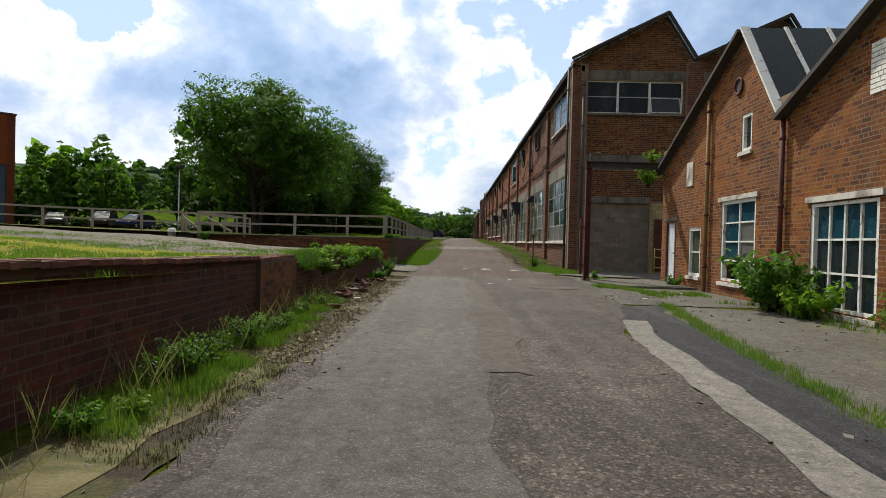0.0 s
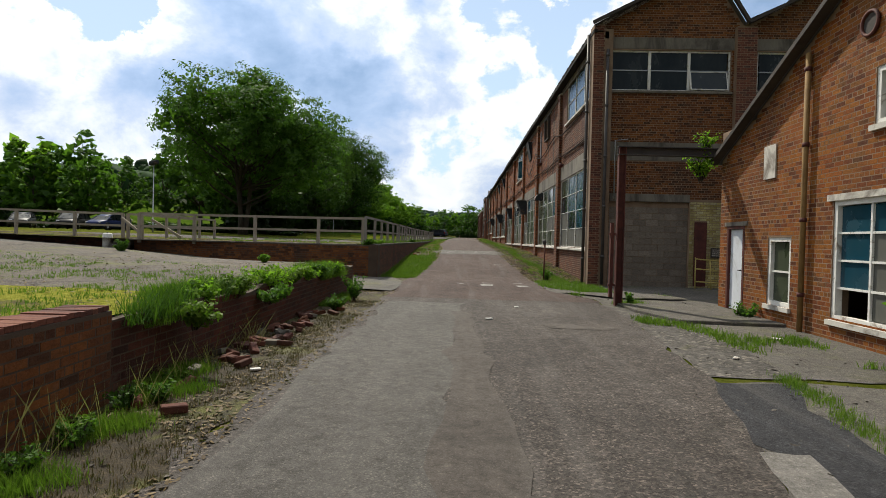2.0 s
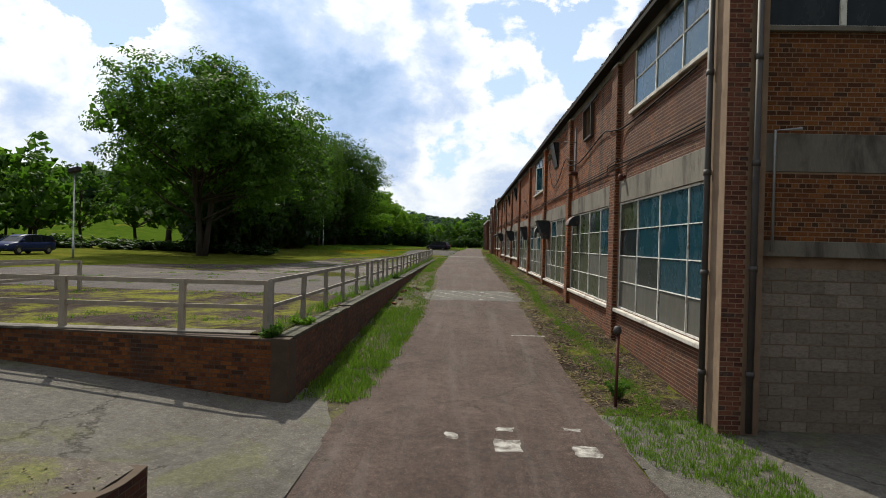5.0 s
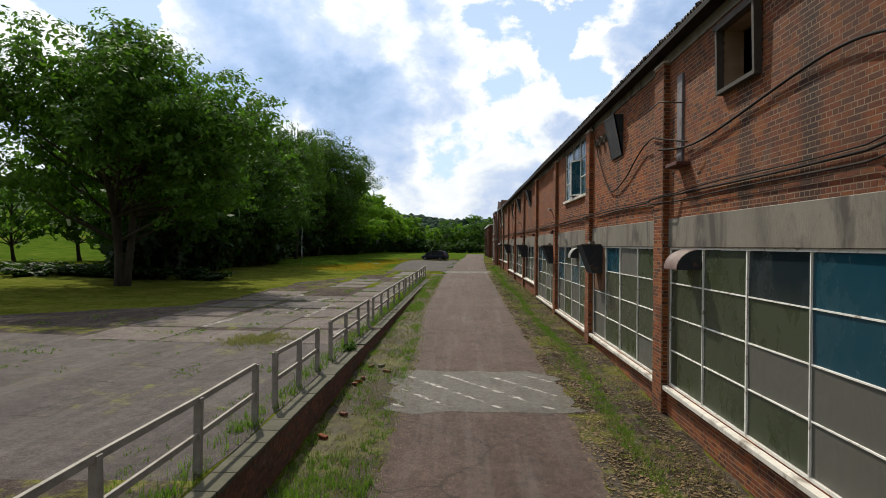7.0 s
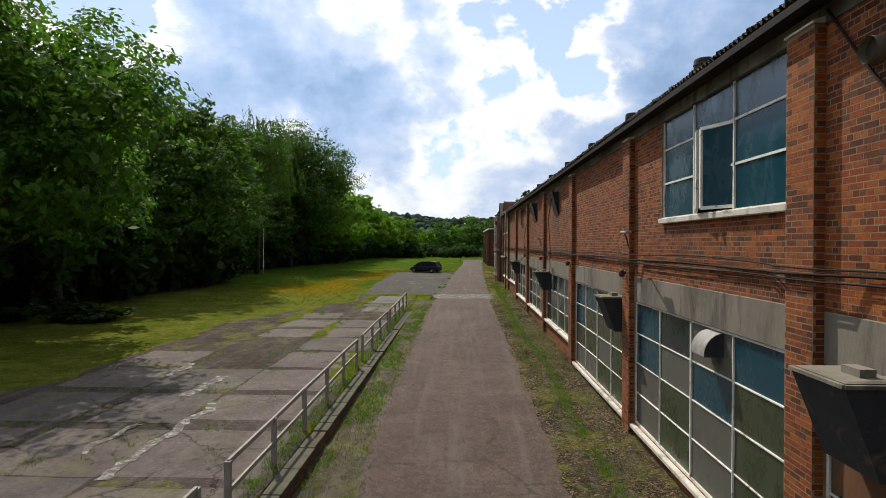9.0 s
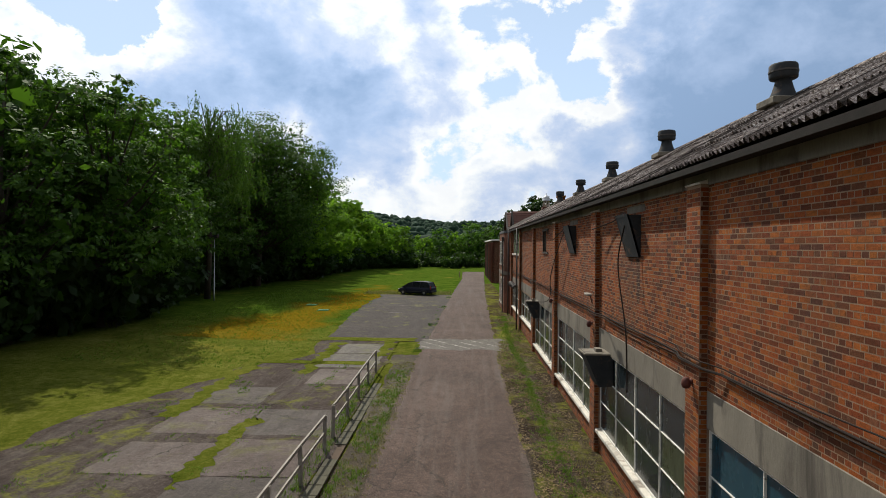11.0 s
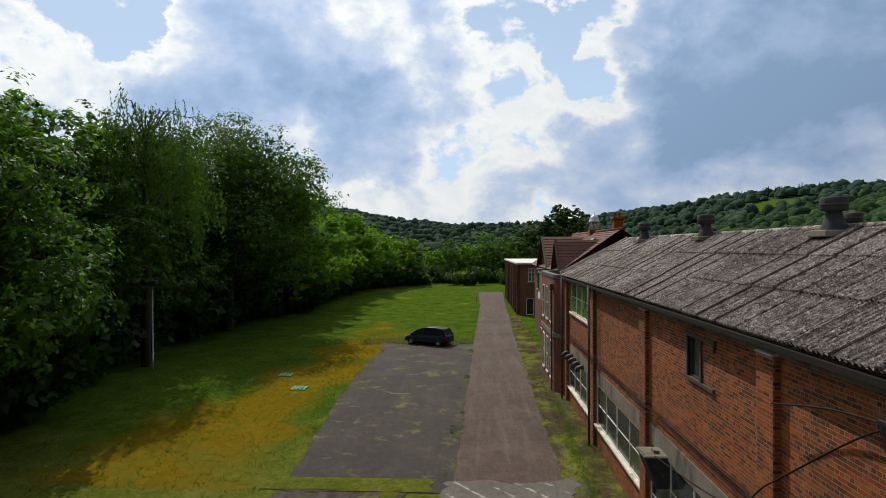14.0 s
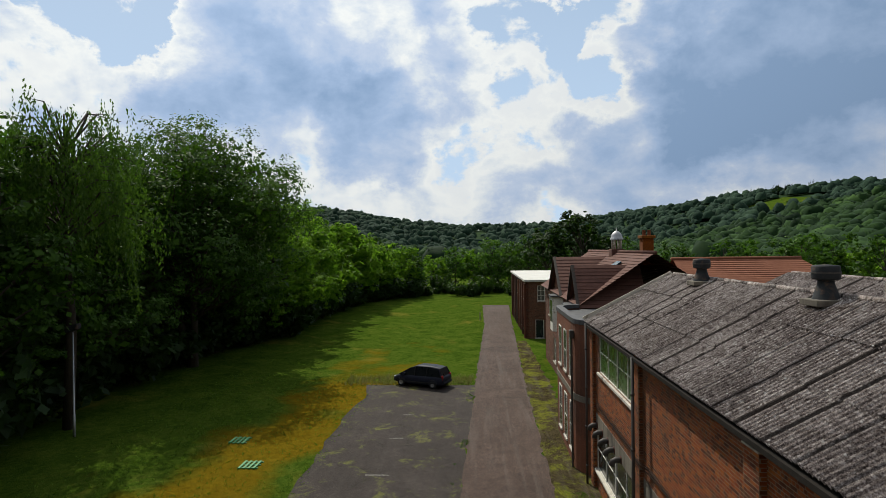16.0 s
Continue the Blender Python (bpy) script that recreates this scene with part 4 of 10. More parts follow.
# moss and grass that has crept over the paving
for (ya, yb, xa, xb, sd) in ((66.1, 67.4, -14.2, -7.4, 1), (57.0, 65.4, -12.5, -11.8, 2), (61.4, 66.2, -9.3, -8.55, 3), (50.0, 59.0, -15.7, -14.9, 4), (59.2, 60.0, -15.0, -9.6, 5), (44.0, 50.0, -12.3, -11.7, 6), (36.0, 41.0, -9.4, -8.5, 7)):
    ribbon("moss_mat", ya, yb, lambda y: xa + 0.55 * noise.noise((y * 1.3, sd, 0.0)), lambda y: xb + 0.55 * noise.noise((y * 1.3, sd, 9.0)), yard_turf, 0.024, lambda x, y: max(yard_z(x, y), field_z(x, y)), 0.2, 6, "mat of moss and short grass over the old paving", 0.06, sd)
# lime that has bled along a few joints
lime = surface("bled_lime", [(0.49, (0.075, 0.060, 0.054)), (0.62, (0.34, 0.32, 0.29))], 4.5, 40, 0.9)
for (ya, yb, xa, w_, sd) in ((27.6, 33.4, -12.1, 0.34, 11), (29.0, 31.2, -13.3, 0.22, 12), (24.2, 27.0, -15.2, 0.42, 13), (33.8, 36.6, -13.4, 0.5, 14), (22.6, 24.0, -9.6, 0.5, 15), (36.4, 38.6, -15.4, 0.4, 16)):
    ribbon("lime_streak", ya, yb, lambda y: xa + 0.3 * noise.noise((y * 1.1, sd, 0.0)), lambda y: xa + 0.3 * noise.noise((y * 1.1, sd, 0.0)) + w_ * (0.7 + abs(noise.noise((y * 2.0, sd, 4.0)))), lime, 0.026, yard_z, 0.15, 3, "pale lime bled along a paving joint", 0.02, sd)
bay_paint = surface("faded_bay_paint", [(0.42, (0.055, 0.048, 0.044)), (0.66, (0.20, 0.185, 0.17))], 9, 60, 0.85)
for (px_, py_, pl_) in [(-9.9, 79.5, 1.0), (-9.8, 84.5, 0.7), (-9.7, 89.0, 0.6)]:
    ribbon("bay_line", py_, py_ + 0.16, lambda y: px_ - pl_, lambda y: px_ + pl_ * 0.2, bay_paint, 0.016, field_z, 0.08, 4, "faded white parking line", 0.03, int(py_))
PLAT = 0.72


west_rise = lerp_of((-44, 1.15), (-22.7, 0.62), (-16.4, 0.42), (-12.3, 0.14), (-8.2, 0.0))


def platform_z(x, y):
    return PLAT + 0.14 * smooth_step(-13, -23, y) + 0.05 * math.sin(x * 0.9 + y * 0.7) * 0.6 + west_rise(x)


vs, fs = [], []
pys = list(np.arange(-60, -3.9, 0.7)) + [-3.95]
for y in pys:
    xe = bank_x(y) - 0.08
    for i in range(19):
        x = xe - (i / 18.0) ** 1.6 * (60 + xe)
        vs.append((x, y, platform_z(x, y)))
for j in range(len(pys) - 1):
    for i in range(18):
        a = j * 19 + i
        fs.append((a + 1, a, a + 19, a + 20))
platform_moss = asphalt_material("platform_under_moss", [(0.34, (0.046, 0.040, 0.022)), (0.66, (0.10, 0.088, 0.055))], 0.3, 60, 1.0, 0.4, 0.32, 0.26, ((0.105, 0.112, 0.014), (0.285, 0.275, 0.055)))
cut = next(k for k, y in enumerate(pys) if y > -13.5)
half = [f for f in fs if f[0] // 19 < cut]
put("platform", mesh_of("platform", vs, half, platform_moss, True), label="low platform overgrown with yellow-green moss", kind="structure")
put("platform", mesh_of("platform", vs, [f for f in fs if f[0] // 19 >= cut], platform_top, True), label="low concrete platform, cracked and partly grassed over", kind="structure")
lane_rise = lerp_of((-40, 1.75), (-22, 1.12), (-18.3, 0.86), (-16.4, 0.76), (-12.3, 0.44), (-8.2, 0.06), (-6.9, 0.02))
lane_z = lambda x, y: lane_rise(x)
ribbon("side_lane", -3.95, RY0 + 0.75, lambda y: -60, lambda y: -6.9, slab_concrete, 0.012, lane_z, 0.65, 30, "pale concrete side lane between the two walls", 0.03, 50)

# ---- brickwork ----
BH, BL = 0.084, 0.238


def brick_cells(w, h, holes=(), top=None, seed=0, bond="english", bh=BH, bl=BL):
    """The bricks of a wall w by h: (u0, u1, v0, v1) each, kept clear of holes and under the line top(u)."""
    r = np.random.default_rng(seed)
    cells = []
    rows = int(h / bh)
    for j in range(rows):
        v0, v1 = j * bh + 0.006, (j + 1) * bh - 0.006
        header = bond == "english" and j % 4 == 3
        step = bl / 2 if header else bl
        u = -(bl / 4 if header else (bl / 2 if j % 2 else 0.0))
        vm = (v0 + v1) / 2
        spans = [(0.0, w)]
        for (a, b, c, d) in holes:
            if c < vm < d:
                nxt = []
                for (p, q) in spans:
                    if b <= p or a >= q:
                        nxt.append((p, q))
                    else:
                        if a > p:
                            nxt.append((p, a))
                        if b < q:
                            nxt.append((b, q))
                spans = nxt
        for (p, q) in spans:
            k0 = int(math.floor((p - u) / step))
            x = u + k0 * step
            while x < q:
                a, b = max(x, p) + 0.006, min(x + step, q) - 0.006
                if b - a > 0.03 and (top is None or (v1 < top(a) and v1 < top(b))):
                    cells.append((a, b, v0, v1))
                x += step
    return cells


def bricks_mesh(name, cells, origin, u, nrm, mat, seed=0, proud=0.0016):
    """All bricks of a wall face in one mesh; u: the way along it, nrm: its outward normal."""
    r = np.random.default_rng(seed + 5)
    c = np.array(cells)
    n = len(c)
    o, u, nr, up = np.array(origin, float), np.array(u, float), np.array(nrm, float), np.array((0, 0, 1.0))
    d = proud + r.uniform(-0.0010, 0.0014, n)
    tilt = r.uniform(-0.0004, 0.0004, (n, 4))
    vs = np.zeros((n, 8, 3))
    corners = [(0, 2), (1, 2), (1, 3), (0, 3)]
    ch = 0.002
    for k, (a, b) in enumerate(corners):
        base = o + c[:, a, None] * u + c[:, b, None] * up
        vs[:, k] = base - 0.01 * nr
        iu = (c[:, a] + (ch if a == 0 else -ch))[:, None]
        iv = (c[:, b] + (ch if b == 2 else -ch))[:, None]
        vs[:, 4 + k] = o + iu * u + iv * up + (d + tilt[:, k])[:, None] * nr
    fl = np.array([(4, 5, 6, 7), (0, 1, 5, 4), (1, 2, 6, 5), (2, 3, 7, 6), (3, 0, 4, 7)])
    flip = np.dot(np.cross(u, up), nr) < 0
    if flip:
        fl = fl[:, ::-1]
    faces = (np.arange(n)[:, None, None] * 8 + fl[None]).reshape(-1, 4)
    me = bpy.data.meshes.new(name)
    me.vertices.add(n * 8)
    me.vertices.foreach_set("co", vs.reshape(-1))
    me.loops.add(len(faces) * 4)
    me.loops.foreach_set("vertex_index", faces.reshape(-1))
    me.polygons.add(len(faces))
    me.polygons.foreach_set("loop_start", np.arange(len(faces)) * 4)
    me.polygons.foreach_set("use_smooth", np.zeros(len(faces), bool))
    me.materials.append(mat)
    me.update(calc_edges=True)
    return me


def wall_core(name, w, h, t, origin, u, nrm, mat, holes=(), top=None, label="", kind="structure", parent=None):
    """The wall behind the bricks, of thickness t, with its openings cut through."""
    us = sorted(set([0.0, w] + [x for hl in holes for x in hl[:2] if 0 < x < w] + ([] if top is None else list(np.linspace(0, w, 60)))))
    vs_ = sorted(set([0.0, h] + [x for hl in holes for x in hl[2:] if 0 < x < h]))
    o, u, nr, up = Vector(origin), Vector(u), Vector(nrm), Vector((0, 0, 1))
    solid = {}
    for i in range(len(us) - 1):
        for j in range(len(vs_) - 1):
            um, vm = (us[i] + us[i + 1]) / 2, (vs_[j] + vs_[j + 1]) / 2
            ok = not any(a < um < b and c < vm < d for (a, b, c, d) in holes)
            solid[i, j] = ok and (top is None or vs_[j] < min(top(us[i]), top(us[i + 1])))
    s = Soup()
    for (i, j), ok in solid.items():
        if not ok:
            continue
        a, b, c, d = us[i], us[i + 1], vs_[j], vs_[j + 1]
        da = db = d
        if top is not None and j == len(vs_) - 2:
            da, db = min(d, top(a)), min(d, top(b))
        f = [o + u * x + up * z for x, z in ((a, c), (b, c), (b, db), (a, da))]
        k = [p - nr * t for p in f]
        s.add(f + k, [(0, 1, 2, 3), (7, 6, 5, 4)])
        for (ii, jj, e) in ((i - 1, j, (0, 3)), (i + 1, j, (1, 2)), (i, j - 1, (0, 1)), (i, j + 1, (3, 2))):
            if not solid.get((ii, jj), False):
                p, q = e
                s.add([f[p], f[q], k[q], k[p]], [(0, 1, 2, 3)])
    return put(name, s.mesh(name, mat), parent, label=label, kind=kind)


def single_bricks(parent, cells, origin, u, nrm, mat, limit=300):
    """The nearest bricks as pieces of their own; alike ones share a mesh."""
    o, u, nr = Vector(origin), Vector(u), Vector(nrm)
    shared = {}
    for (a, b, c, d) in cells[:limit]:
        key = (round(b - a, 2), round(d - c, 3))
        if key not in shared:
            w, h = (b - a) / 2, (d - c) / 2
            f = [(-w, 0.011, -h), (w, 0.011, -h), (w, 0.011, h), (-w, 0.011, h)]
            g = [(-w + 0.002, -0.002, -h + 0.002), (w - 0.002, -0.002, -h + 0.002), (w - 0.002, -0.002, h - 0.002), (-w + 0.002, -0.002, h - 0.002)]
            shared[key] = mesh_of("brick", f + g, [(4, 5, 6, 7), (0, 1, 5, 4), (1, 2, 6, 5), (2, 3, 7, 6), (3, 0, 4, 7)], mat)
        ob = new("brick", shared[key])
        ob.parent = parent
        p = o + u * ((a + b) / 2) + Vector((0, 0, (c + d) / 2))
        y = -nr
        ob.matrix_basis = Matrix(((y.y, y.x, 0, p.x), (-y.x, y.y, 0, p.y), (0, 0, 1, p.z), (0, 0, 0, 1)))


def brick_wall(name, w, h, t, origin, u, nrm, mat, holes=(), top=None, label="", seed=0, pick=None, core=None, bh=BH, bl=BL, bond="english"):
    ob = wall_core(name, w, h, t, origin, u, nrm, core or mortar, holes, top, label)
    cells = brick_cells(w, h, holes, top, seed, bond, bh, bl)
    if pick:
        near = [c for c in cells if pick[0] < c[0] and c[1] < pick[1] and pick[2] < c[2] and c[3] < pick[3]][:300]
        rest = set(near)
        cells = [c for c in cells if c not in rest]
        LATER.append((ob, near, origin, u, nrm, mat))
    br = put("brickwork", bricks_mesh("brickwork", cells, origin, u, nrm, mat, seed), ob, kind="stuff")
    return ob


LATER = []

# ---- the long factory block ----
BAY = 7.92
ZL0, ZL1 = 4.60, 5.27             # concrete lintel
Z_TOP = 9.25
sills = [1.34] * 5 + [2.06] * 3 + [2.75] * 2
z_base = -0.3
PW = 0.62                         # pilaster width; pilaster k starts at k * BAY


def bay_span(k):
    return (k * BAY + PW + 0.03, (k + 1) * BAY - (PW if k == 9 else 0.0))


lower = [(bay_span(k)[0], bay_span(k)[1], sills[k], ZL0) for k in range(10)]
upper = [(1.2, 6.7, 7.2, 8.95), (11.77, 13.05, 7.50, 8.61), (14.95, 15.3, 6.45, 8.45), (24.55, 29.65, 6.68, 9.06), (59.18, 59.98, 7.55, 8.64), (71.7, 77.9, 7.25, 9.05)]
holes_w = [(a, b, c - z_base, d - z_base) for (a, b, c, d) in lower + upper]
lint_holes = [(bay_span(k)[0] - 0.02, bay_span(k)[1] + 0.02, ZL0 - z_base - 0.01, ZL1 - z_base) for k in range(10)]
wall_w = wall_core("wall_west", 10 * BAY, Z_TOP - z_base, 0.35, (0, 0, z_base), (0, 1, 0), (-1, 0, 0), mortar, holes_w, label="long red brick factory wall with a concrete lintel band")
cells = brick_cells(10 * BAY, Z_TOP - z_base - 0.28, holes_w + lint_holes, None, 3)
near = [c for c in cells if 26.0 < c[0] < 31.0 and 5.6 < c[2] < 6.98][:300]
keep = set(near)
put("brickwork", bricks_mesh("brickwork", [c for c in cells if c not in keep], (0, 0, z_base), (0, 1, 0), (-1, 0, 0), brick_red, 3), wall_w, kind="stuff")
LATER.append((wall_w, near, (0, 0, z_base), (0, 1, 0), (-1, 0, 0), brick_red))
for k in range(10):
    a, b = bay_span(k)
    s = Soup().bevel_box((-0.015, a, ZL0 + (0.10 if k == 8 else 0)), (0.30, b, ZL1), 0.012)
    put("lintel", s.mesh("lintel", concrete), wall_w, "stained grey concrete lintel")
    s = Soup().bevel_box((-0.12, a - 0.02, sills[k] - 0.10), (0.20, b + 0.02, sills[k] + 0.015), 0.02)
    put("window_sill", s.mesh("window_sill", concrete_pale), wall_w, "flaking white window sill")
s = Soup().bevel_box((-0.03, 0.0, 8.90), (0.2, 10 * BAY, 9.17), 0.01)
put("eaves_beam", s.mesh("eaves_beam", concrete), wall_w, "grey concrete band under the eaves")


def pilaster(k):
    y0 = k * BAY if k < 10 else 10 * BAY - PW
    y1 = y0 + PW
    top = 9.22 if k in (0, 9, 10) else 8.92
    base = road_z(y1) - 0.15
    ob = empty("pilaster", (-0.14, (y0 + y1) / 2, base), "brick pilaster with a weathered stone cap on the factory wall", "pilaster", "pilasters of the factory wall", "")
    l = ob.location
    d = 0.28 if k == 0 else 0.15
    s = Soup().box((-d, y0, base), (0, y1, top))
    put("core", mesh_of("core", sub(s.v, l), s.f, mortar), ob)
    for nm, o, u, n, w in (("front", (-d, y0, base), (0, 1, 0), (-1, 0, 0), y1 - y0), ("side", (0, y0, base), (-1, 0, 0), (0, -1, 0), d), ("side", (-d, y1, base), (1, 0, 0), (0, 1, 0), d)):
        c = brick_cells(w, top - base, (), None, k, "stretcher")
        me = bricks_mesh("brickwork", c, Vector(o) - l, u, n, brick_red if k else brick_dark, k)
        put(nm, me, ob, kind="stuff")
    if k not in (0, 10):
        s = Soup().add([(-d - 0.03, y0 - 0.02, top), (-d - 0.03, y1 + 0.02, top), (0, y1 + 0.02, top), (0, y0 - 0.02, top), (-d - 0.03, y0 - 0.02, top + 0.03), (-d - 0.03, y1 + 0.02, top + 0.03), (0, y1 + 0.02, top + 0.09), (0, y0 - 0.02, top + 0.09)], [(3, 2, 1, 0), (4, 5, 6, 7), (0, 1, 5, 4), (1, 2, 6, 5), (2, 3, 7, 6), (3, 0, 4, 7)])
        put("cap", mesh_of("cap", sub(s.v, l), s.f, concrete_pale), ob, "weathered stone cap")
    return ob


for k in range(0, 11):
    pilaster(k)



def grid_window(name, y0, y1, z0, z1, cols, rows, pick, label, x=0.035, bar=0.024, mull=0.045, frame_mat=None, depth=0.05):
    """A steel window in a wall that faces west: frame, bars and single panes."""
    fm = frame_mat or white_paint
    ob = empty(name, (x, (y0 + y1) / 2, z0), label, "window", "", "structure")
    l = ob.location
    s = Soup()
    e = 0.05
    for a, b in (((x, y0, z0), (x + depth, y1, z0 + e)), ((x, y0, z1 - e), (x + depth, y1, z1)), ((x, y0, z0 + e), (x + depth, y0 + e, z1 - e)), ((x, y1 - e, z0 + e), (x + depth, y1, z1 - e))):
        s.box(a, b)
    put("window_frame", mesh_of("window_frame", sub(s.v, l), s.f, fm), ob)
    cw, rh = (y1 - y0 - 2 * e) / cols, (z1 - z0 - 2 * e) / rows
    for i in range(1, cols):
        w = mull if i == cols // 2 or cols < 4 else bar
        s = Soup().box((x - 0.01, y0 + e + i * cw - w / 2, z0 + e), (x + depth, y0 + e + i * cw + w / 2, z1 - e))
        put("mullion", mesh_of("mullion", sub(s.v, l), s.f, fm), ob)
    for j in range(1, rows):
        s = Soup().box((x + 0.003, y0 + e, z0 + e + j * rh - bar / 2), (x + depth - 0.004, y1 - e, z0 + e + j * rh + bar / 2))
        put("transom", mesh_of("transom", sub(s.v, l), s.f, fm), ob)
    for i in range(cols):
        for j in range(rows):
            mat = pick(i, j)
            if mat is None:
                continue
            a, b = y0 + e + i * cw + 0.012, y0 + e + (i + 1) * cw - 0.012
            c, d = z0 + e + j * rh + 0.012, z0 + e + (j + 1) * rh - 0.012
            tx, tz = rng.uniform(-0.006, 0.006), rng.uniform(-0.006, 0.006)
            vs = [(x + 0.025 - tx - tz, a, c), (x + 0.025 + tx - tz, b, c), (x + 0.025 + tx + tz, b, d), (x + 0.025 - tx + tz, a, d)]
            vs += [(p[0] + 0.004, p[1], p[2]) for p in vs]
            put("pane", mesh_of("pane", sub(vs, l), [(3, 2, 1, 0), (4, 5, 6, 7), (0, 1, 5, 4), (1, 2, 6, 5), (2, 3, 7, 6), (3, 0, 4, 7)], mat), ob)
    return ob


BAY_PANES = {
    1: {(0, 3): glass_blue, (0, 2): glass_blue, (0, 1): glass_white, (0, 0): glass_white, (1, 3): glass_dark, (1, 1): glass_white},
    2: {(2, 3): glass_blue, (1, 3): glass_white, (0, 0): glass_white, (3, 0): glass_white, (3, 1): glass_white},
    3: {(3, 3): glass_blue, (3, 2): glass_blue, (3, 1): glass_white, (3, 0): glass_white, (2, 3): glass_dark, (2, 2): glass_white, (1, 3): glass_white, (1, 2): glass_blue, (1, 1): glass_white, (1, 0): glass_white, (0, 3): glass_blue},
    4: {(3, 3): glass_blue, (2, 3): glass_blue, (3, 2): glass_blue, (1, 1): glass_white, (2, 0): glass_white, (3, 0): glass_white, (0, 3): glass_dark},
}


def lower_pick(k, rows):
    r = np.random.default_rng(100 + k)

    def f(i, j):
        q = r.random()
        top = (j + 0.5) / rows
        if k == 0:
            return glass_white if j == 0 or (i, j) == (3, 1) else glass_green if (i, j) == (3, 3) else glass_dark if (i, j) in ((2, 1), (3, 2)) else glass_blue
        if k >= 5:
            return glass_dark if q < 0.8 else glass_green
        if k in BAY_PANES:
            return BAY_PANES[k].get((i, j), glass_green)
        if top < 0.3:
            return glass_white if q < 0.55 else glass_green
        if top > 0.72:
            return glass_blue if q < 0.6 else glass_green
        return glass_green if q < 0.7 else (glass_blue if q < 0.85 else glass_white)
    return f


for k in range(10):
    a, b = bay_span(k)
    rows = 4 if k < 5 else 3 if k < 8 else 2
    grid_window("window_%d" % (k + 1), a, b, sills[k] + 0.02, ZL0, 4, rows, lower_pick(k, rows), "large steel factory window with dirty painted and broken panes")
grid_window("window_11", 1.2, 6.7, 7.2, 8.95, 3, 2, lambda i, j: glass_sky, "upper steel window with sky in its glass", bar=0.04)
grid_window("window_12", 24.55, 29.65, 6.68, 9.06, 3, 3, lambda i, j: None if (i == 1 and j < 2) else (glass_sky if j == 2 or i == 2 else glass_blue), "upper white-framed window with an open casement", bar=0.04)
grid_window("window_13", 71.7, 77.9, 7.25, 9.05, 4, 2, lambda i, j: glass_leaf, "upper window with green-tinted panes", bar=0.035)
grid_window("window_14", 59.18, 59.98, 7.55, 8.64, 1, 1, lambda i, j: glass_dark, "small dark upper window", frame_mat=board_dark, bar=0.04)

# inside, behind the glass: floor slab, far wall, roof frames; floor grey darkened for dimness
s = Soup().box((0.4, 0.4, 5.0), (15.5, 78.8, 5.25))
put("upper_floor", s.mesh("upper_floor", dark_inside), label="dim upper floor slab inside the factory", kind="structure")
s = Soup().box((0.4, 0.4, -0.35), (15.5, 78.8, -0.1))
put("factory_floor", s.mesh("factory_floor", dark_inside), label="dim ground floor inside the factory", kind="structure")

# ---- north-light roof ----


def sheet_material():
    m, nt, b = principled("lichened_corrugated_sheet")
    v = place(nt)
    big, mid, fine = noise_of(nt, v, 0.5, 6, 0.65, 0.5), noise_of(nt, v, 6, 6, 0.75), noise_of(nt, v, 34, 6, 0.85)
    t = math_of(nt, "ADD", math_of(nt, "MULTIPLY", big, 0.14), math_of(nt, "ADD", math_of(nt, "MULTIPLY", mid, 0.28), math_of(nt, "MULTIPLY", fine, 0.58)))
    col = ramp(nt, t, [(0.425, (0.026, 0.019, 0.017)), (0.47, (0.120, 0.096, 0.087)), (0.52, (0.275, 0.230, 0.212)), (0.565, (0.56, 0.51, 0.48))])
    # white lichen in small sharp flecks
    fl = nt.nodes.new("ShaderNodeTexVoronoi")
    fl.inputs["Scale"].default_value = 8.0
    nt.links.new(v, fl.inputs["Vector"])
    fleck = ramp(nt, math_of(nt, "ADD", fl.outputs["Distance"], math_of(nt, "MULTIPLY", math_of(nt, "SUBTRACT", fine, 0.5), 0.7)), [(0.13, (1, 1, 1)), (0.20, (0, 0, 0))])
    some = ramp(nt, noise_of(nt, place(nt, (1, 1, 1), (7, 1, 3)), 2.2, 4, 0.7), [(0.42, (0, 0, 0)), (0.54, (1, 1, 1))])
    col = mixc(nt, math_of(nt, "MULTIPLY", math_of(nt, "MULTIPLY", fleck, some), 0.9), col, (0.68, 0.65, 0.62))
    moss = ramp(nt, noise_of(nt, place(nt, (1, 0.5, 1), (2, 4, 0)), 0.45, 6, 0.7, 0.8), [(0.56, (0, 0, 0)), (0.68, (1, 1, 1))])
    col = mixc(nt, math_of(nt, "MULTIPLY", moss, 0.7), col, (0.045, 0.026, 0.014))
    # dark lines along the side laps of the sheets
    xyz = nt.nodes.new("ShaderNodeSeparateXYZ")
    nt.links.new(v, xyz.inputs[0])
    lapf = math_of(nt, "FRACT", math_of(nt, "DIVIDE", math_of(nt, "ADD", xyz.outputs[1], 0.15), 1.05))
    lap_line = ramp(nt, math_of(nt, "ADD", lapf, math_of(nt, "MULTIPLY", math_of(nt, "SUBTRACT", mid, 0.5), 0.12)), [(0.045, (1, 1, 1)), (0.075, (0, 0, 0))])
    col = mixc(nt, math_of(nt, "MULTIPLY", lap_line, 0.85), col, (0.020, 0.016, 0.014))
    nt.links.new(col, b.inputs["Base Color"])
    b.inputs["Roughness"].default_value = 0.95
    b.inputs["Specular IOR Level"].default_value = 0.15
    bump(nt, b, fine, 0.8, 0.03)
    return m


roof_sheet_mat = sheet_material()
gutter_black = surface("black_bitumen_paint", [(0.3, (0.008, 0.007, 0.006)), (0.7, (0.026, 0.021, 0.018))], 3, 40, 0.8, spec=0.15)

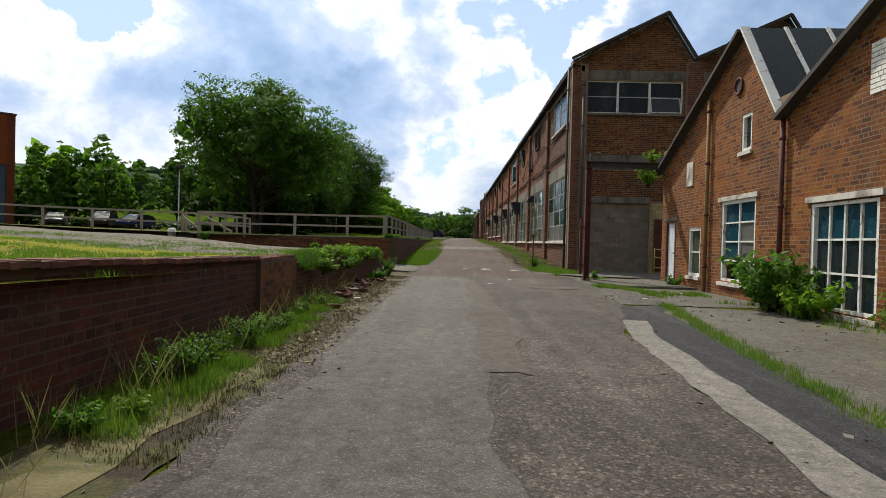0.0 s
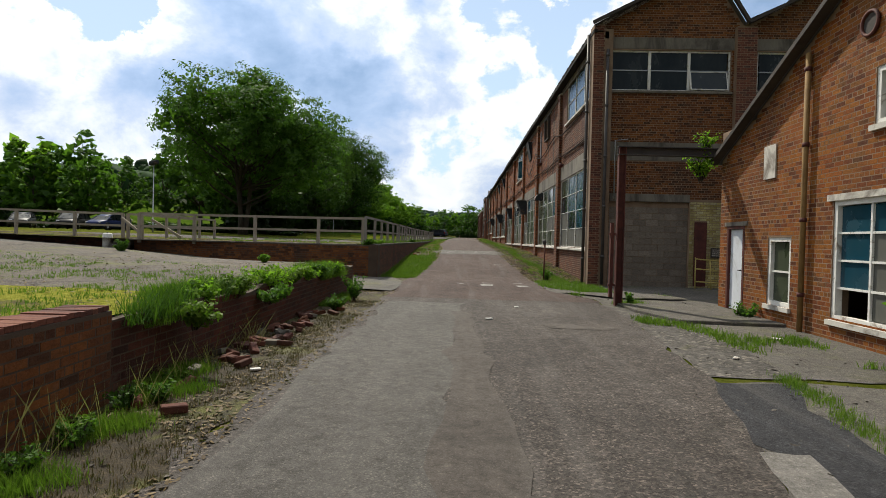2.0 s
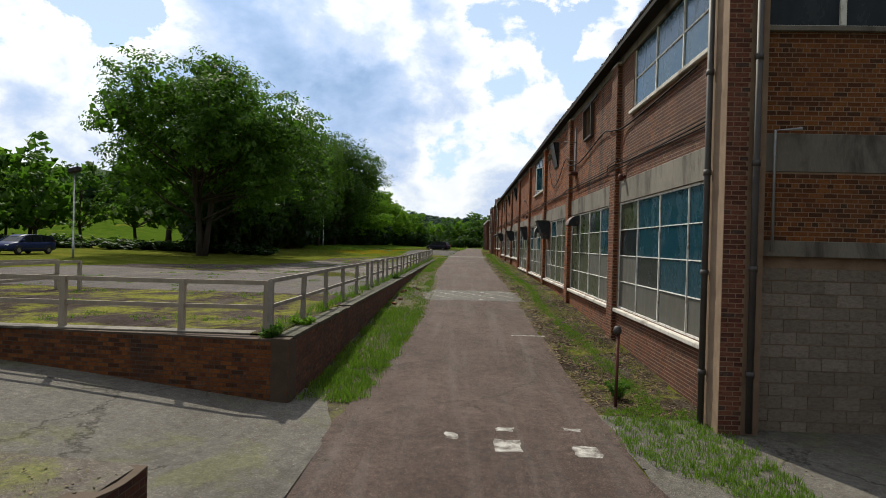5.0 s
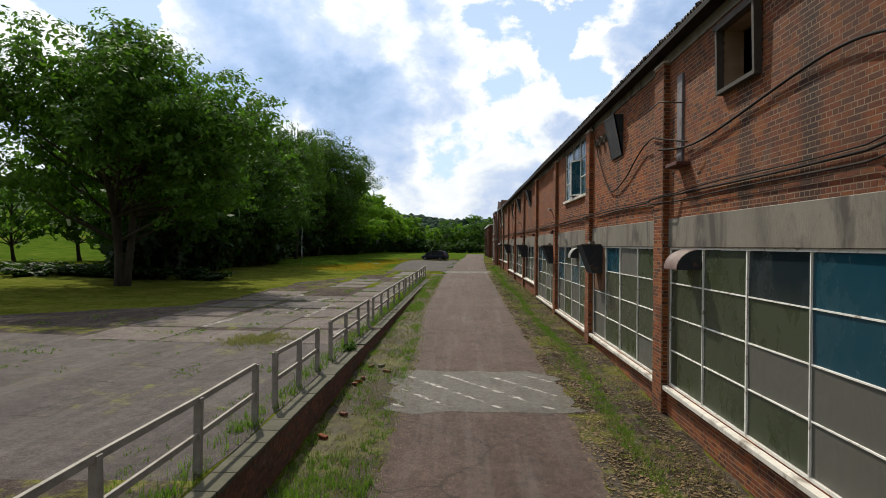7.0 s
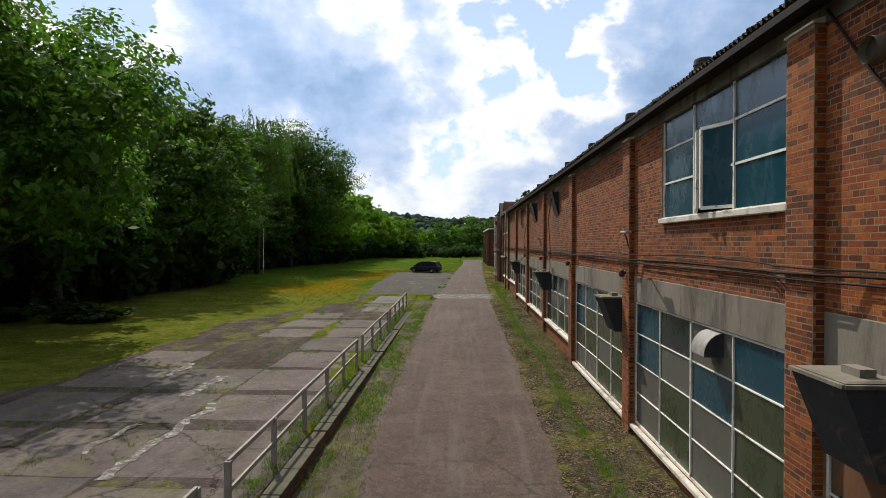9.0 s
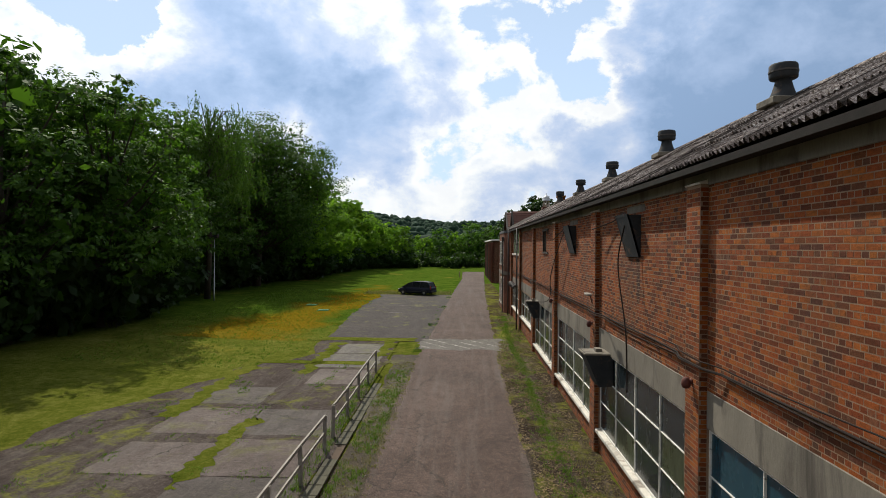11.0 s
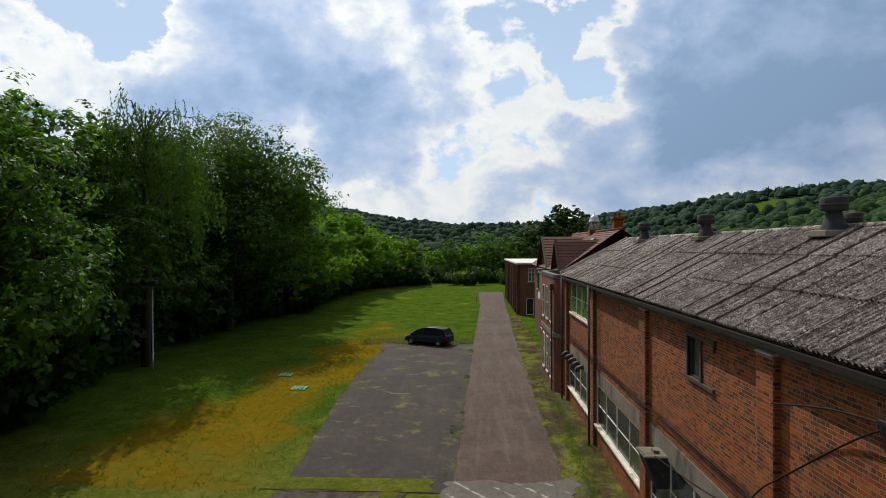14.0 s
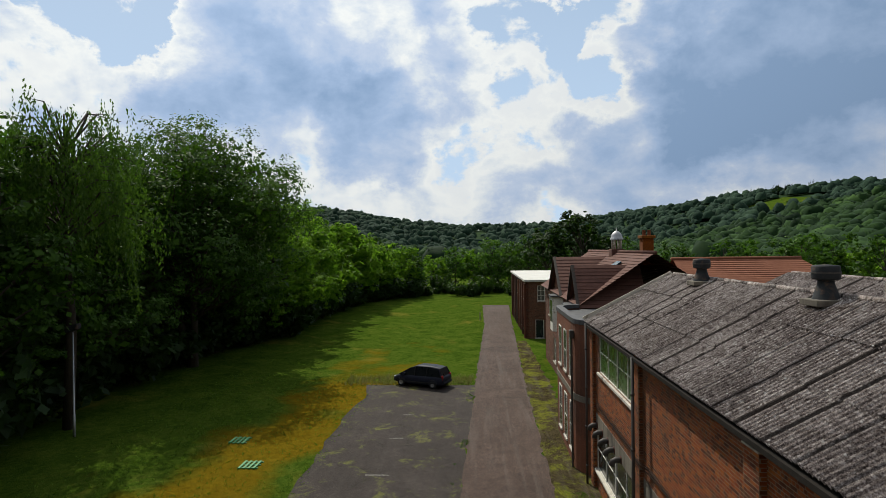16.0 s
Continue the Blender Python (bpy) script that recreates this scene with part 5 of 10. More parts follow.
X_AP, X_VAL, Z_AP, Z_VAL = 3.75, 5.05, 11.50, 9.50
TOOTH = 5.3


def corrugated(name, p_eave, p_ridge, y0, y1, rows, parent, mat, pitch=0.146, amp=0.036, label=""):
    """Overlapping rows of corrugated cement sheet from eave to ridge."""
    (xe, ze), (xr, zr) = p_eave, p_ridge
    n = int((y1 - y0) / pitch * 6)
    ys = np.linspace(y0, y1, n)
    up = Vector((zr - ze, 0, -(xr - xe))).normalized() * -1
    for q in range(rows):
        t0, t1 = q / rows, min(1.0, (q + 1) / rows + 0.03)
        r = np.random.default_rng(q)
        ph = r.uniform(0, 6)
        vs, fs = [], []
        sheet_w = 1.05
        for j, y in enumerate(ys):
            w = math.cos(2 * math.pi * (y - y0) / pitch) * amp
            jig = 0.012 * math.sin(int((y - y0) / sheet_w) * 12.9898 + q * 4.1)
            lap = 0.022 if ((y - y0) % sheet_w) < pitch else 0.0
            for t, lift in ((t0, 0.045), (t1, 0.0)):
                x, z = xe + (xr - xe) * t, ze + (zr - ze) * t
                o = w + lift + lap + jig * 0.5
                vs.append((x + up.x * o - (jig if t == t0 else 0), y, z + up.z * o))
        for j in range(len(ys) - 1):
            fs.append((2 * j, 2 * j + 1, 2 * j + 3, 2 * j + 2))
        put("roof_sheet", mesh_of("roof_sheet", vs, fs, mat, False), parent, label)


roof = wall_core("roof", 0.01, 0.01, 0.005, (6, 40, 9), (0, 1, 0), (-1, 0, 0), asbestos, label="saw-tooth factory roof of grey lichened corrugated cement sheets")
for q in range(3):
    xo = q * TOOTH
    e = (-0.30, 9.27) if q == 0 else (X_VAL + (q - 1) * TOOTH, Z_VAL)
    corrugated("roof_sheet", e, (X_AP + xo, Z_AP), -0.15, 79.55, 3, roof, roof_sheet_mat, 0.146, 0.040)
    # steep glazed north side
    s = Soup()
    a, b = (X_AP + xo, Z_AP), (X_VAL + xo, Z_VAL)
    s.add([(a[0], 0, a[1]), (a[0], 79.2, a[1]), (b[0], 79.2, b[1]), (b[0], 0, b[1])], [(0, 1, 2, 3)])
    put("north_light", s.mesh("north_light", glass_white), roof, "steep glazed slope of the saw-tooth roof")
    s = Soup()
    rr = 0.075
    for j in range(44):
        y = j * 1.8
        s.tube([(X_AP + xo, y, Z_AP + 0.02), (X_AP + xo, y + 1.83, Z_AP + 0.025)], rr, 8)
    put("ridge_capping", s.mesh("ridge_capping", roof_sheet_mat, True), roof, "half-round ridge capping with moss")
# gutter, verge flashing
s = Soup()
s.box((-0.36, -0.1, 9.10), (-0.24, 79.5, 9.21))
s.box((-0.25, -0.1, 9.135), (-0.02, 79.5, 9.155))
put("gutter", s.mesh("gutter", gutter_black), roof, "dark cast-iron eaves gutter and soffit")
s = Soup().beam((-0.36, 79.6, 9.42), (X_AP, 79.6, Z_AP + 0.07), 0.16, 0.05, (0, 1, 0))
put("verge_flashing", s.mesh("verge_flashing", concrete_pale), roof, "pale flashing along the roof verge")
for q in range(2):
    s = Soup().beam((X_AP + (q * TOOTH), -0.16, Z_AP + 0.02), ((-0.4, 9.44)[0] if q == 0 else X_VAL, -0.16, 9.42 if q == 0 else Z_VAL), 0.10, 0.16, (0, 1, 0))
    s.beam((X_AP + q * TOOTH, -0.16, Z_AP + 0.02), (X_VAL + q * TOOTH, -0.16, Z_VAL + 0.02), 0.10, 0.14, (0, 1, 0))
    put("verge_board", s.mesh("verge_board", board_dark), roof, "dark barge board on the saw-tooth gable")

# ---- south end wall of the block ----


def tooth_top(u):
    """Height of the saw-tooth gable above z_base at u metres east of the corner."""
    x = u - 0.34
    if x <= X_AP:
        z = 9.45 + (Z_AP - 9.45) * (x + 0.34) / (X_AP + 0.34)
    else:
        k = (x - X_AP) % TOOTH
        z = Z_AP - (Z_AP - Z_VAL) * k / (X_VAL - X_AP) if k < X_VAL - X_AP else Z_VAL + (Z_AP - Z_VAL) * (k - (X_VAL - X_AP)) / (TOOTH - (X_VAL - X_AP))
    return z - z_base - 0.04


SW = 15.6
south_holes = [(0.27 + 0.34, 4.62 + 0.34, 7.12 - z_base, 8.58 - z_base), (5.55 + 0.34, 9.9 + 0.34, 7.12 - z_base, 8.58 - z_base), (0.42 + 0.34, 3.28 + 0.34, 0, 3.14 - z_base), (0.36 + 0.34, 4.7 + 0.34, ZL0 - z_base, ZL1 - z_base)]
band_holes = [(0.1, 15.4, 8.60 - z_base, 9.05 - z_base), (0.4 + 0.34, 3.3 + 0.34, 3.1 - z_base, 3.42 - z_base), (3.32 + 0.34, 4.62 + 0.34, 0.0, 3.22 - z_base)]
wall_s = wall_core("wall_south", SW, 12.0, 0.35, (-0.34, 0.2, z_base), (1, 0, 0), (0, -1, 0), mortar, south_holes, tooth_top, "brick gable end of the saw-tooth factory with concrete bands")
cs = brick_cells(SW, 12.0, south_holes + band_holes, tooth_top, 8)
near = [c for c in cs if 0.9 < c[0] < 5.0 and 5.6 < c[2] < 6.3][:300]
keep = set(near)
put("brickwork", bricks_mesh("brickwork", [c for c in cs if c not in keep], (-0.34, 0.2, z_base), (1, 0, 0), (0, -1, 0), brick_brown, 8), wall_s, kind="stuff")
LATER.append((wall_s, near, (-0.34, 0.2, z_base), (1, 0, 0), (0, -1, 0), brick_brown))
s = Soup().bevel_box((-0.20, 0.185, 8.62), (15.0, 0.4, 9.04), 0.01)
put("upper_band", s.mesh("upper_band", concrete), wall_s, "stained concrete band under the gable")
s = Soup().bevel_box((0.37, 0.185, ZL0), (4.69, 0.5, ZL1), 0.01)
put("lower_band", s.mesh("lower_band", concrete), wall_s, "stained concrete band at first floor level")
s = Soup().bevel_box((0.42, 0.18, 3.12), (3.30, 0.5, 3.40), 0.01)
put("lintel", s.mesh("lintel", concrete), wall_s, "concrete lintel over the blocked doorway")
# blocked doorway
bl_cells = brick_cells(2.86, 3.14 - 0.0, (), None, 2, "stretcher", 0.225, 0.45)
put("blockwork_core", Soup().box((0.42, 0.27, -0.2), (3.28, 0.5, 3.13)).mesh("blockwork_core", mortar), wall_s, "grey concrete blockwork filling an old doorway")
LATER.append((wall_s, bl_cells, (0.42, 0.262, 0.0), (1, 0, 0), (0, -1, 0), block_grey))
yc = brick_cells(1.3, 3.5, [(0.18, 0.62, 0.4, 2.75)], None, 5, "stretcher")
put("painted_brickwork", bricks_mesh("painted_brickwork", yc, (3.32, 0.2, z_base), (1, 0, 0), (0, -1, 0), brick_yellow, 5), wall_s, "brickwork with flaking yellow paint", kind="stuff")
put("boarded_opening", Soup().box((3.50, 0.17, 0.1), (3.94, 0.21, 2.42)).mesh("boarded_opening", steel_rust), wall_s, "rusty brown board beside the blocked doorway")
for (xa, xb) in ((-0.34, 0.05), (4.72, 5.42), (10.0, 10.7)):
    s = Soup().box((xa, -0.02, z_base), (xb, 0.2, 9.4))
    ob = put("pier", s.mesh("pier", mortar), wall_s, "dark brick pier of the gable end")
    c = brick_cells(xb - xa, 9.4 - z_base, (), None, 4, "stretcher")
    put("pier_brickwork", bricks_mesh("pier_brickwork", c, (xa, -0.02, z_base), (1, 0, 0), (0, -1, 0), brick_dark, 4), ob, kind="stuff")


def south_window(name, x0, x1, z0, z1, cols, open_col, label):
    ob = empty(name, ((x0 + x1) / 2, 0.3, z0), label, "window", "", "structure")
    l = ob.location
    y = 0.27
    s = Soup()
    for a, b in (((x0, y, z0), (x1, y + 0.06, z0 + 0.06)), ((x0, y, z1 - 0.06), (x1, y + 0.06, z1)), ((x0, y, z0 + 0.06), (x0 + 0.06, y + 0.06, z1 - 0.06)), ((x1 - 0.06, y, z0 + 0.06), (x1, y + 0.06, z1 - 0.06))):
        s.box(a, b)
    put("window_frame", mesh_of("window_frame", sub(s.v, l), s.f, white_paint), ob)
    cw = (x1 - x0 - 0.12) / cols
    zm = (z0 + z1) / 2 + 0.02
    for i in range(1, cols):
        s = Soup().box((x0 + 0.06 + i * cw - 0.05, y - 0.01, z0 + 0.06), (x0 + 0.06 + i * cw + 0.05, y + 0.06, z1 - 0.06))
        put("mullion", mesh_of("mullion", sub(s.v, l), s.f, white_paint), ob)
    s = Soup().box((x0 + 0.06, y + 0.004, zm - 0.02), (x1 - 0.06, y + 0.05, zm + 0.02))
    put("transom", mesh_of("transom", sub(s.v, l), s.f, steel_grey), ob)
    for i in range(cols):
        for j, (c, d) in enumerate(((z0 + 0.06, zm - 0.02), (zm + 0.02, z1 - 0.06))):
            a, b = x0 + 0.06 + i * cw + 0.055, x0 + 0.06 + (i + 1) * cw - 0.055
            tip = 0.16 if (i == open_col and j == 0) else 0.0
            vs = [(a, y + 0.03 - tip, c), (b, y + 0.03 - tip, c), (b, y + 0.03, d), (a, y + 0.03, d)]
            vs += [(p[0], p[1] + 0.005, p[2]) for p in vs]
            put("pane", mesh_of("pane", sub(vs, l), [(0, 1, 2, 3), (7, 6, 5, 4), (0, 4, 5, 1), (1, 5, 6, 2), (2, 6, 7, 3), (3, 7, 4, 0)], glass_dark), ob)
            if tip:
                s = Soup()
                for p, q in ((0, 1), (1, 2), (2, 3), (3, 0)):
                    s.beam(vs[p], vs[q], 0.04, 0.04)
                put("casement", mesh_of("casement", sub(s.v, l), s.f, white_paint), ob, "tilted white casement standing ajar")
    s = Soup().bevel_box((x0 - 0.05, 0.12, z0 - 0.09), (x1 + 0.05, 0.4, z0), 0.01)
    put("window_sill", mesh_of("window_sill", sub(s.v, l), s.f, concrete), ob)
    return ob


south_window("window_15", 0.27, 4.62, 7.12, 8.58, 3, 2, "wide upper gable window with one casement ajar")
south_window("window_16", 5.55, 9.9, 7.12, 8.58, 3, 9, "wide upper gable window with the roof frames behind it")
# other sides of the block
wall_core("wall_east", 10 * BAY, Z_TOP - z_base, 0.3, (15.6, 0, z_base), (0, 1, 0), (1, 0, 0), brick_dark, label="plain rear wall of the factory")
wall_core("wall_north", 15.6, Z_TOP - z_base, 0.3, (0, 79.2, z_base), (1, 0, 0), (0, 1, 0), brick_dark, label="plain north wall of the factory")
# iron roof frames seen through the glass
for q in range(2):
    for j in range(1, 20):
        y = j * 4.0
        s = Soup()
        x0 = q * TOOTH
        s.beam((0.4 + x0, y, 9.3), (X_VAL + x0, y, 9.3), 0.06, 0.10)
        s.beam((0.3 + x0, y, 9.35), (X_AP + x0 - 0.1, y, Z_AP - 0.15), 0.06, 0.08)
        for w in range(1, 4):
            xx = x0 + w * 0.95
            s.beam((xx, y, 9.3), (xx + 0.3, y, 9.45 + (Z_AP - 9.5) * (xx - x0 + 0.5) / 4.3), 0.04, 0.04)
        put("roof_frame", s.mesh("roof_frame", steel_grey), roof, "pale iron roof frame")

# ---- retaining walls west of the lane ----
# lower platform wall: from the south, a pier, then along the lane to its broken end
p0, p1, p2, p3 = Vector((bank_x(-45), -45, 0)), Vector((bank_x(-17.6), -17.6, 0)), Vector((bank_x(-15.45), -15.45, 0)), Vector((-8.08, -4.0, 0))


def run_wall(name, a, b, z0, h, t, mat, label, top=None, pick=None, seed=0, bond="english"):
    d = (b - a)
    w = d.length
    u = d.normalized()
    n = Vector((u.y, -u.x, 0))
    return brick_wall(name, w, h, t, (a.x, a.y, z0), tuple(u), tuple(n), mat, (), top, label, seed, pick, core=mortar_dark, bond=bond)


run_wall("retaining_wall_south", p0, p1, -0.2, 1.25, 0.35, brick_shade, "dark red brick retaining wall of the low platform", lambda u: 1.19 - 0.10 * smooth_step(20, 27.4, u), seed=21)
run_wall("retaining_wall_pier", p1 + Vector((0.06, 0, 0)), p2 + Vector((0.06, 0, 0)), -0.2, 1.04, 0.42, brick_brown, "brick pier in the retaining wall with an on-edge brick coping", seed=22)
broken = lambda u: 0.98 - 0.10 * smooth_step(0.2, 0.8, noise.noise((u * 1.3, 2.0, 0)) * 0.5 + 0.5) - 0.10 * smooth_step(7.5, 8.6, u) + 0.12 * smooth_step(9.2, 9.6, u)
run_wall("retaining_wall_lane", p2, p3, -0.2, 1.06, 0.35, brick_shade, "weathered brick retaining wall with broken top courses", broken, (0.1, 6.0, 0.2, 0.9), 23, "stretcher")
wall_core("retaining_wall_end", 10.0, 0.9, 0.3, (p3.x - 0.05, p3.y, -0.2), (-1, 0, 0), (0, 1, 0), concrete, label="rendered end of the low platform wall")
# coping of bricks on edge
for nm, a, b, z in (("coping", p0, p1, 0.90), ("coping", p1, p2, 0.865)):
    d = (b - a); u = d.normalized(); n = Vector((u.y, -u.x, 0))
    s = Soup()
    k = 0
    while k * 0.085 < d.length - 0.08:
        c = a + u * (k * 0.085 + 0.0425)
        if c.y > -24:
            o = rng.uniform(-0.006, 0.006)
            zz = z + o + (0.08 * smooth_step(-17.6, -23, c.y) if b is p1 else 0)
            s.beam(c + n * 0.05 + Vector((0, 0, zz)), c - n * 0.33 + Vector((0, 0, zz)), 0.082, 0.045)
        k += 1
    if s.v:
        put(nm, s.mesh(nm, brick_dark), label="coping of bricks laid on edge", kind="structure")

# yard walls
coping_moss = surface("mossy_coping", [(0.3, (0.035, 0.033, 0.020)), (0.6, (0.085, 0.078, 0.052)), (0.75, (0.14, 0.13, 0.10))], 1.5, 30, 0.95, 0.5, 0.01)
w2c = Vector((-8.05, 0.75, 0))
w2l = Vector((-17.96, 1.7, 0))
run_wall("yard_wall_south", w2l, w2c, -0.1, 1.38, 0.35, brick_brown, "dark red brick wall holding up the raised yard", lambda u: 1.38 - 0.22 * smooth_step(9.7, 10.5, u) * (0.5 + noise.noise((u * 3, 0, 5))), (7.0, 10.2, 0.5, 1.3), 24)
run_wall("yard_wall_south", Vector((-45, 2.6, 0)), Vector((-18.72, 2.0, 0)), -0.1, 1.42, 0.35, brick_dark, "dark brick wall holding up the raised yard", None, None, 25)
side_top = lambda u: 1.40 + 0.10 * smooth_step(20, 60, u)
ob = brick_wall("yard_wall_lane", 57.75, 1.7, 0.35, (-8.05, 0.75, -0.1), (0, 1, 0), (1, 0, 0), brick_dark, (), side_top, "dark brick wall between the lane and the raised yard", 26, (9.0, 20.0, 0.6, 1.35), core=mortar_dark)
s = Soup()
k = 0
while k * 0.62 < 57.0:
    y = 1.0 + k * 0.62
    z = side_top(y) - 0.1
    if rng.random() > 0.04:
        s.bevel_box((-8.40, y + 0.006, z - 0.03), (-8.03 + rng.uniform(-0.01, 0.01), y + 0.612, z + 0.035 + rng.uniform(-0.006, 0.006)), 0.008)
    k += 1
put("coping", s.mesh("coping", coping_moss), ob, "dark mossy coping slabs", kind="stuff")
s = Soup().bevel_box((-17.9, 1.25, 1.26), (-9.0, 1.62, 1.315), 0.01)
put("coping", s.mesh("coping", concrete), label="worn concrete coping on the yard wall", kind="structure")


# ---- post and rail fences ----
def rail_fence(name, pts, h, post, rails, mat, label, rail_w, zf, post_first=True):
    base = pts[0]
    l = (base[0], base[1], zf(*base))
    ob = empty(name, l, label, "fence", "", "")
    tops = []
    for (x, y) in pts:
        z = zf(x, y)
        lean = rng.normal(0, 0.012, 2)
        a, b = Vector((x, y, z - 0.15)), Vector((x + lean[0], y + lean[1], z + h + rng.uniform(-0.015, 0.015)))
        s = Soup().beam(a, b, post, post, (0, 1, 0))
        put("post", mesh_of("post", sub(s.v, l), s.f, mat), ob)
        tops.append((a, b))
    for (a, b), (c, d) in zip(tops, tops[1:]):
        for fr, w, hh in rails:
            s = Soup().beam(a.lerp(b, fr), c.lerp(d, fr), w, hh)
            put("rail", mesh_of("rail", sub(s.v, l), s.f, mat), ob)
    return ob


RAILS = [(0.985, 0.05, 0.09), (0.56, 0.045, 0.085)]
zy = lambda x, y: yard_z(x, y) + 0.01
groups = [(1.35, 12.6, 6), (13.7, 17.0, 3), (18.5, 24.9, 4), (26.0, 38.0, 6), (39.2, 47.0, 4), (48.2, 57.6, 5)]
for (a, b, n) in groups:
    rail_fence("railing", [(-8.62, y) for y in np.linspace(a, b, n)], 1.08, 0.10, RAILS, rail_grey, "weathered grey post-and-rail guard rail on the yard wall", 0.05, zy)
rail_fence("railing", [(x, 1.45) for x in (-8.75, -10.5, -13.0, -15.4, -17.6)], 1.02, 0.11, RAILS, timber, "weathered timber post-and-rail fence on the yard edge", 0.05, zy)
rail_fence("railing", [(x, 2.6) for x in (-18.95, -21.0, -23.5, -26.0, -28.5)], 1.0, 0.10, RAILS, timber, "weathered timber fence beside the steps", 0.05, zy)
rail_fence("railing", [(-18.9, 2.9), (-18.9, 6.0), (-18.7, 9.0)], 1.0, 0.10, RAILS, timber, "weathered timber fence round the sunken steps", 0.05, zy)
rail_fence("railing", [(-17.75, 1.9), (-17.8, 5.0), (-17.9, 9.0)], 1.0, 0.10, RAILS, timber, "weathered timber fence round the sunken steps", 0.05, zy)
# broken slanting rails by the steps
for (a, b) in (((-18.93, 2.45, 2.15), (-17.85, 2.05, 1.5)), ((-17.6, 2.3, 2.1), (-16.3, 2.2, 1.4))):
    s = Soup().beam(a, b, 0.05, 0.10)
    put("handrail", s.mesh("handrail", timber), label="slanting timber handrail beside the yard steps", category="handrail")

# steps up to the yard
st = empty("yard_steps", (-18.35, 1.6, 0.6), "short flight of worn concrete steps up to the yard", "steps")
for i in range(4):
    s = Soup().bevel_box((-18.70, 0.95 + i * 0.27, 0.4), (-17.98, 2.4, 0.82 + (i + 1) * 0.125), 0.015)
    put("step", mesh_of("step", sub(s.v, st.location), s.f, slab_concrete), st)
# white drum beside the steps
dr = empty("plastic_drum", (-18.98, 1.62, lane_rise(-18.98) + 0.01), "dirty white plastic drum by the yard steps", "drum")
prof = [(0.0, 0.0), (0.16, 0.0), (0.18, 0.03), (0.18, 0.20), (0.187, 0.215), (0.18, 0.23), (0.18, 0.54), (0.15, 0.58), (0.07, 0.595), (0.0, 0.595)]


def lathe(profile, n=18):
    s = Soup()
    vs = [(r * math.cos(2 * math.pi * k / n), r * math.sin(2 * math.pi * k / n), z) for r, z in profile for k in range(n)]
    fs = [(i * n + k, i * n + (k + 1) % n, (i + 1) * n + (k + 1) % n, (i + 1) * n + k) for i in range(len(profile) - 1) for k in range(n)]
    return s.add(vs, fs)


put("body", lathe(prof).mesh("body", white_paint, True), dr)
put("cap", lathe([(0, 0.59), (0.04, 0.59), (0.04, 0.62), (0, 0.62)], 10).mesh("cap", black_plastic), dr, "dark screw cap")

# ---- sheds on the east side ----
SX = lambda y: 1.62 - 0.03 * (-6.0 - y)
S0, S1 = Vector((1.62, -6.0, 0)), Vector((SX(-40), -40.0, 0))
SD = (S1 - S0).normalized()                # along the shed front, southwards
SN = Vector((-1, 0, 0)) * 1.0
SN = Vector((SD.y, -SD.x, 0))              # outward, towards the lane
GAB = [(0.0, 3.72), (5.7, 6.36), (7.45, 3.92), (13.15, 6.36), (14.9, 3.92), (20.6, 6.36), (22.35, 3.92), (28.05, 6.36), (29.8, 3.92), (34.0, 5.9)]
gab = lambda u: float(np.interp(u, [g[0] for g in GAB], [g[1] for g in GAB])) + 0.2
sh_holes = [(0.42, 1.32, 0.25, 2.22), (2.38, 3.25, 0.58, 1.98), (4.55, 6.32, 0.55, 2.60), (8.42, 10.25, 0.30, 2.30), (5.50, 6.02, 3.72, 4.62)]
shed_wall = brick_wall("shed_wall", 34.0, 6.6, 0.3, (S0.x, S0.y, -0.2), tuple(SD), tuple(SN), brick_orange, sh_holes, gab, "orange-red brick front of the gabled sheds", 31, (3.3, 4.5, 0.2, 2.9))
P = lambda u, z, o=0.0: Vector((S0.x, S0.y, z)) + SD * u + SN * o


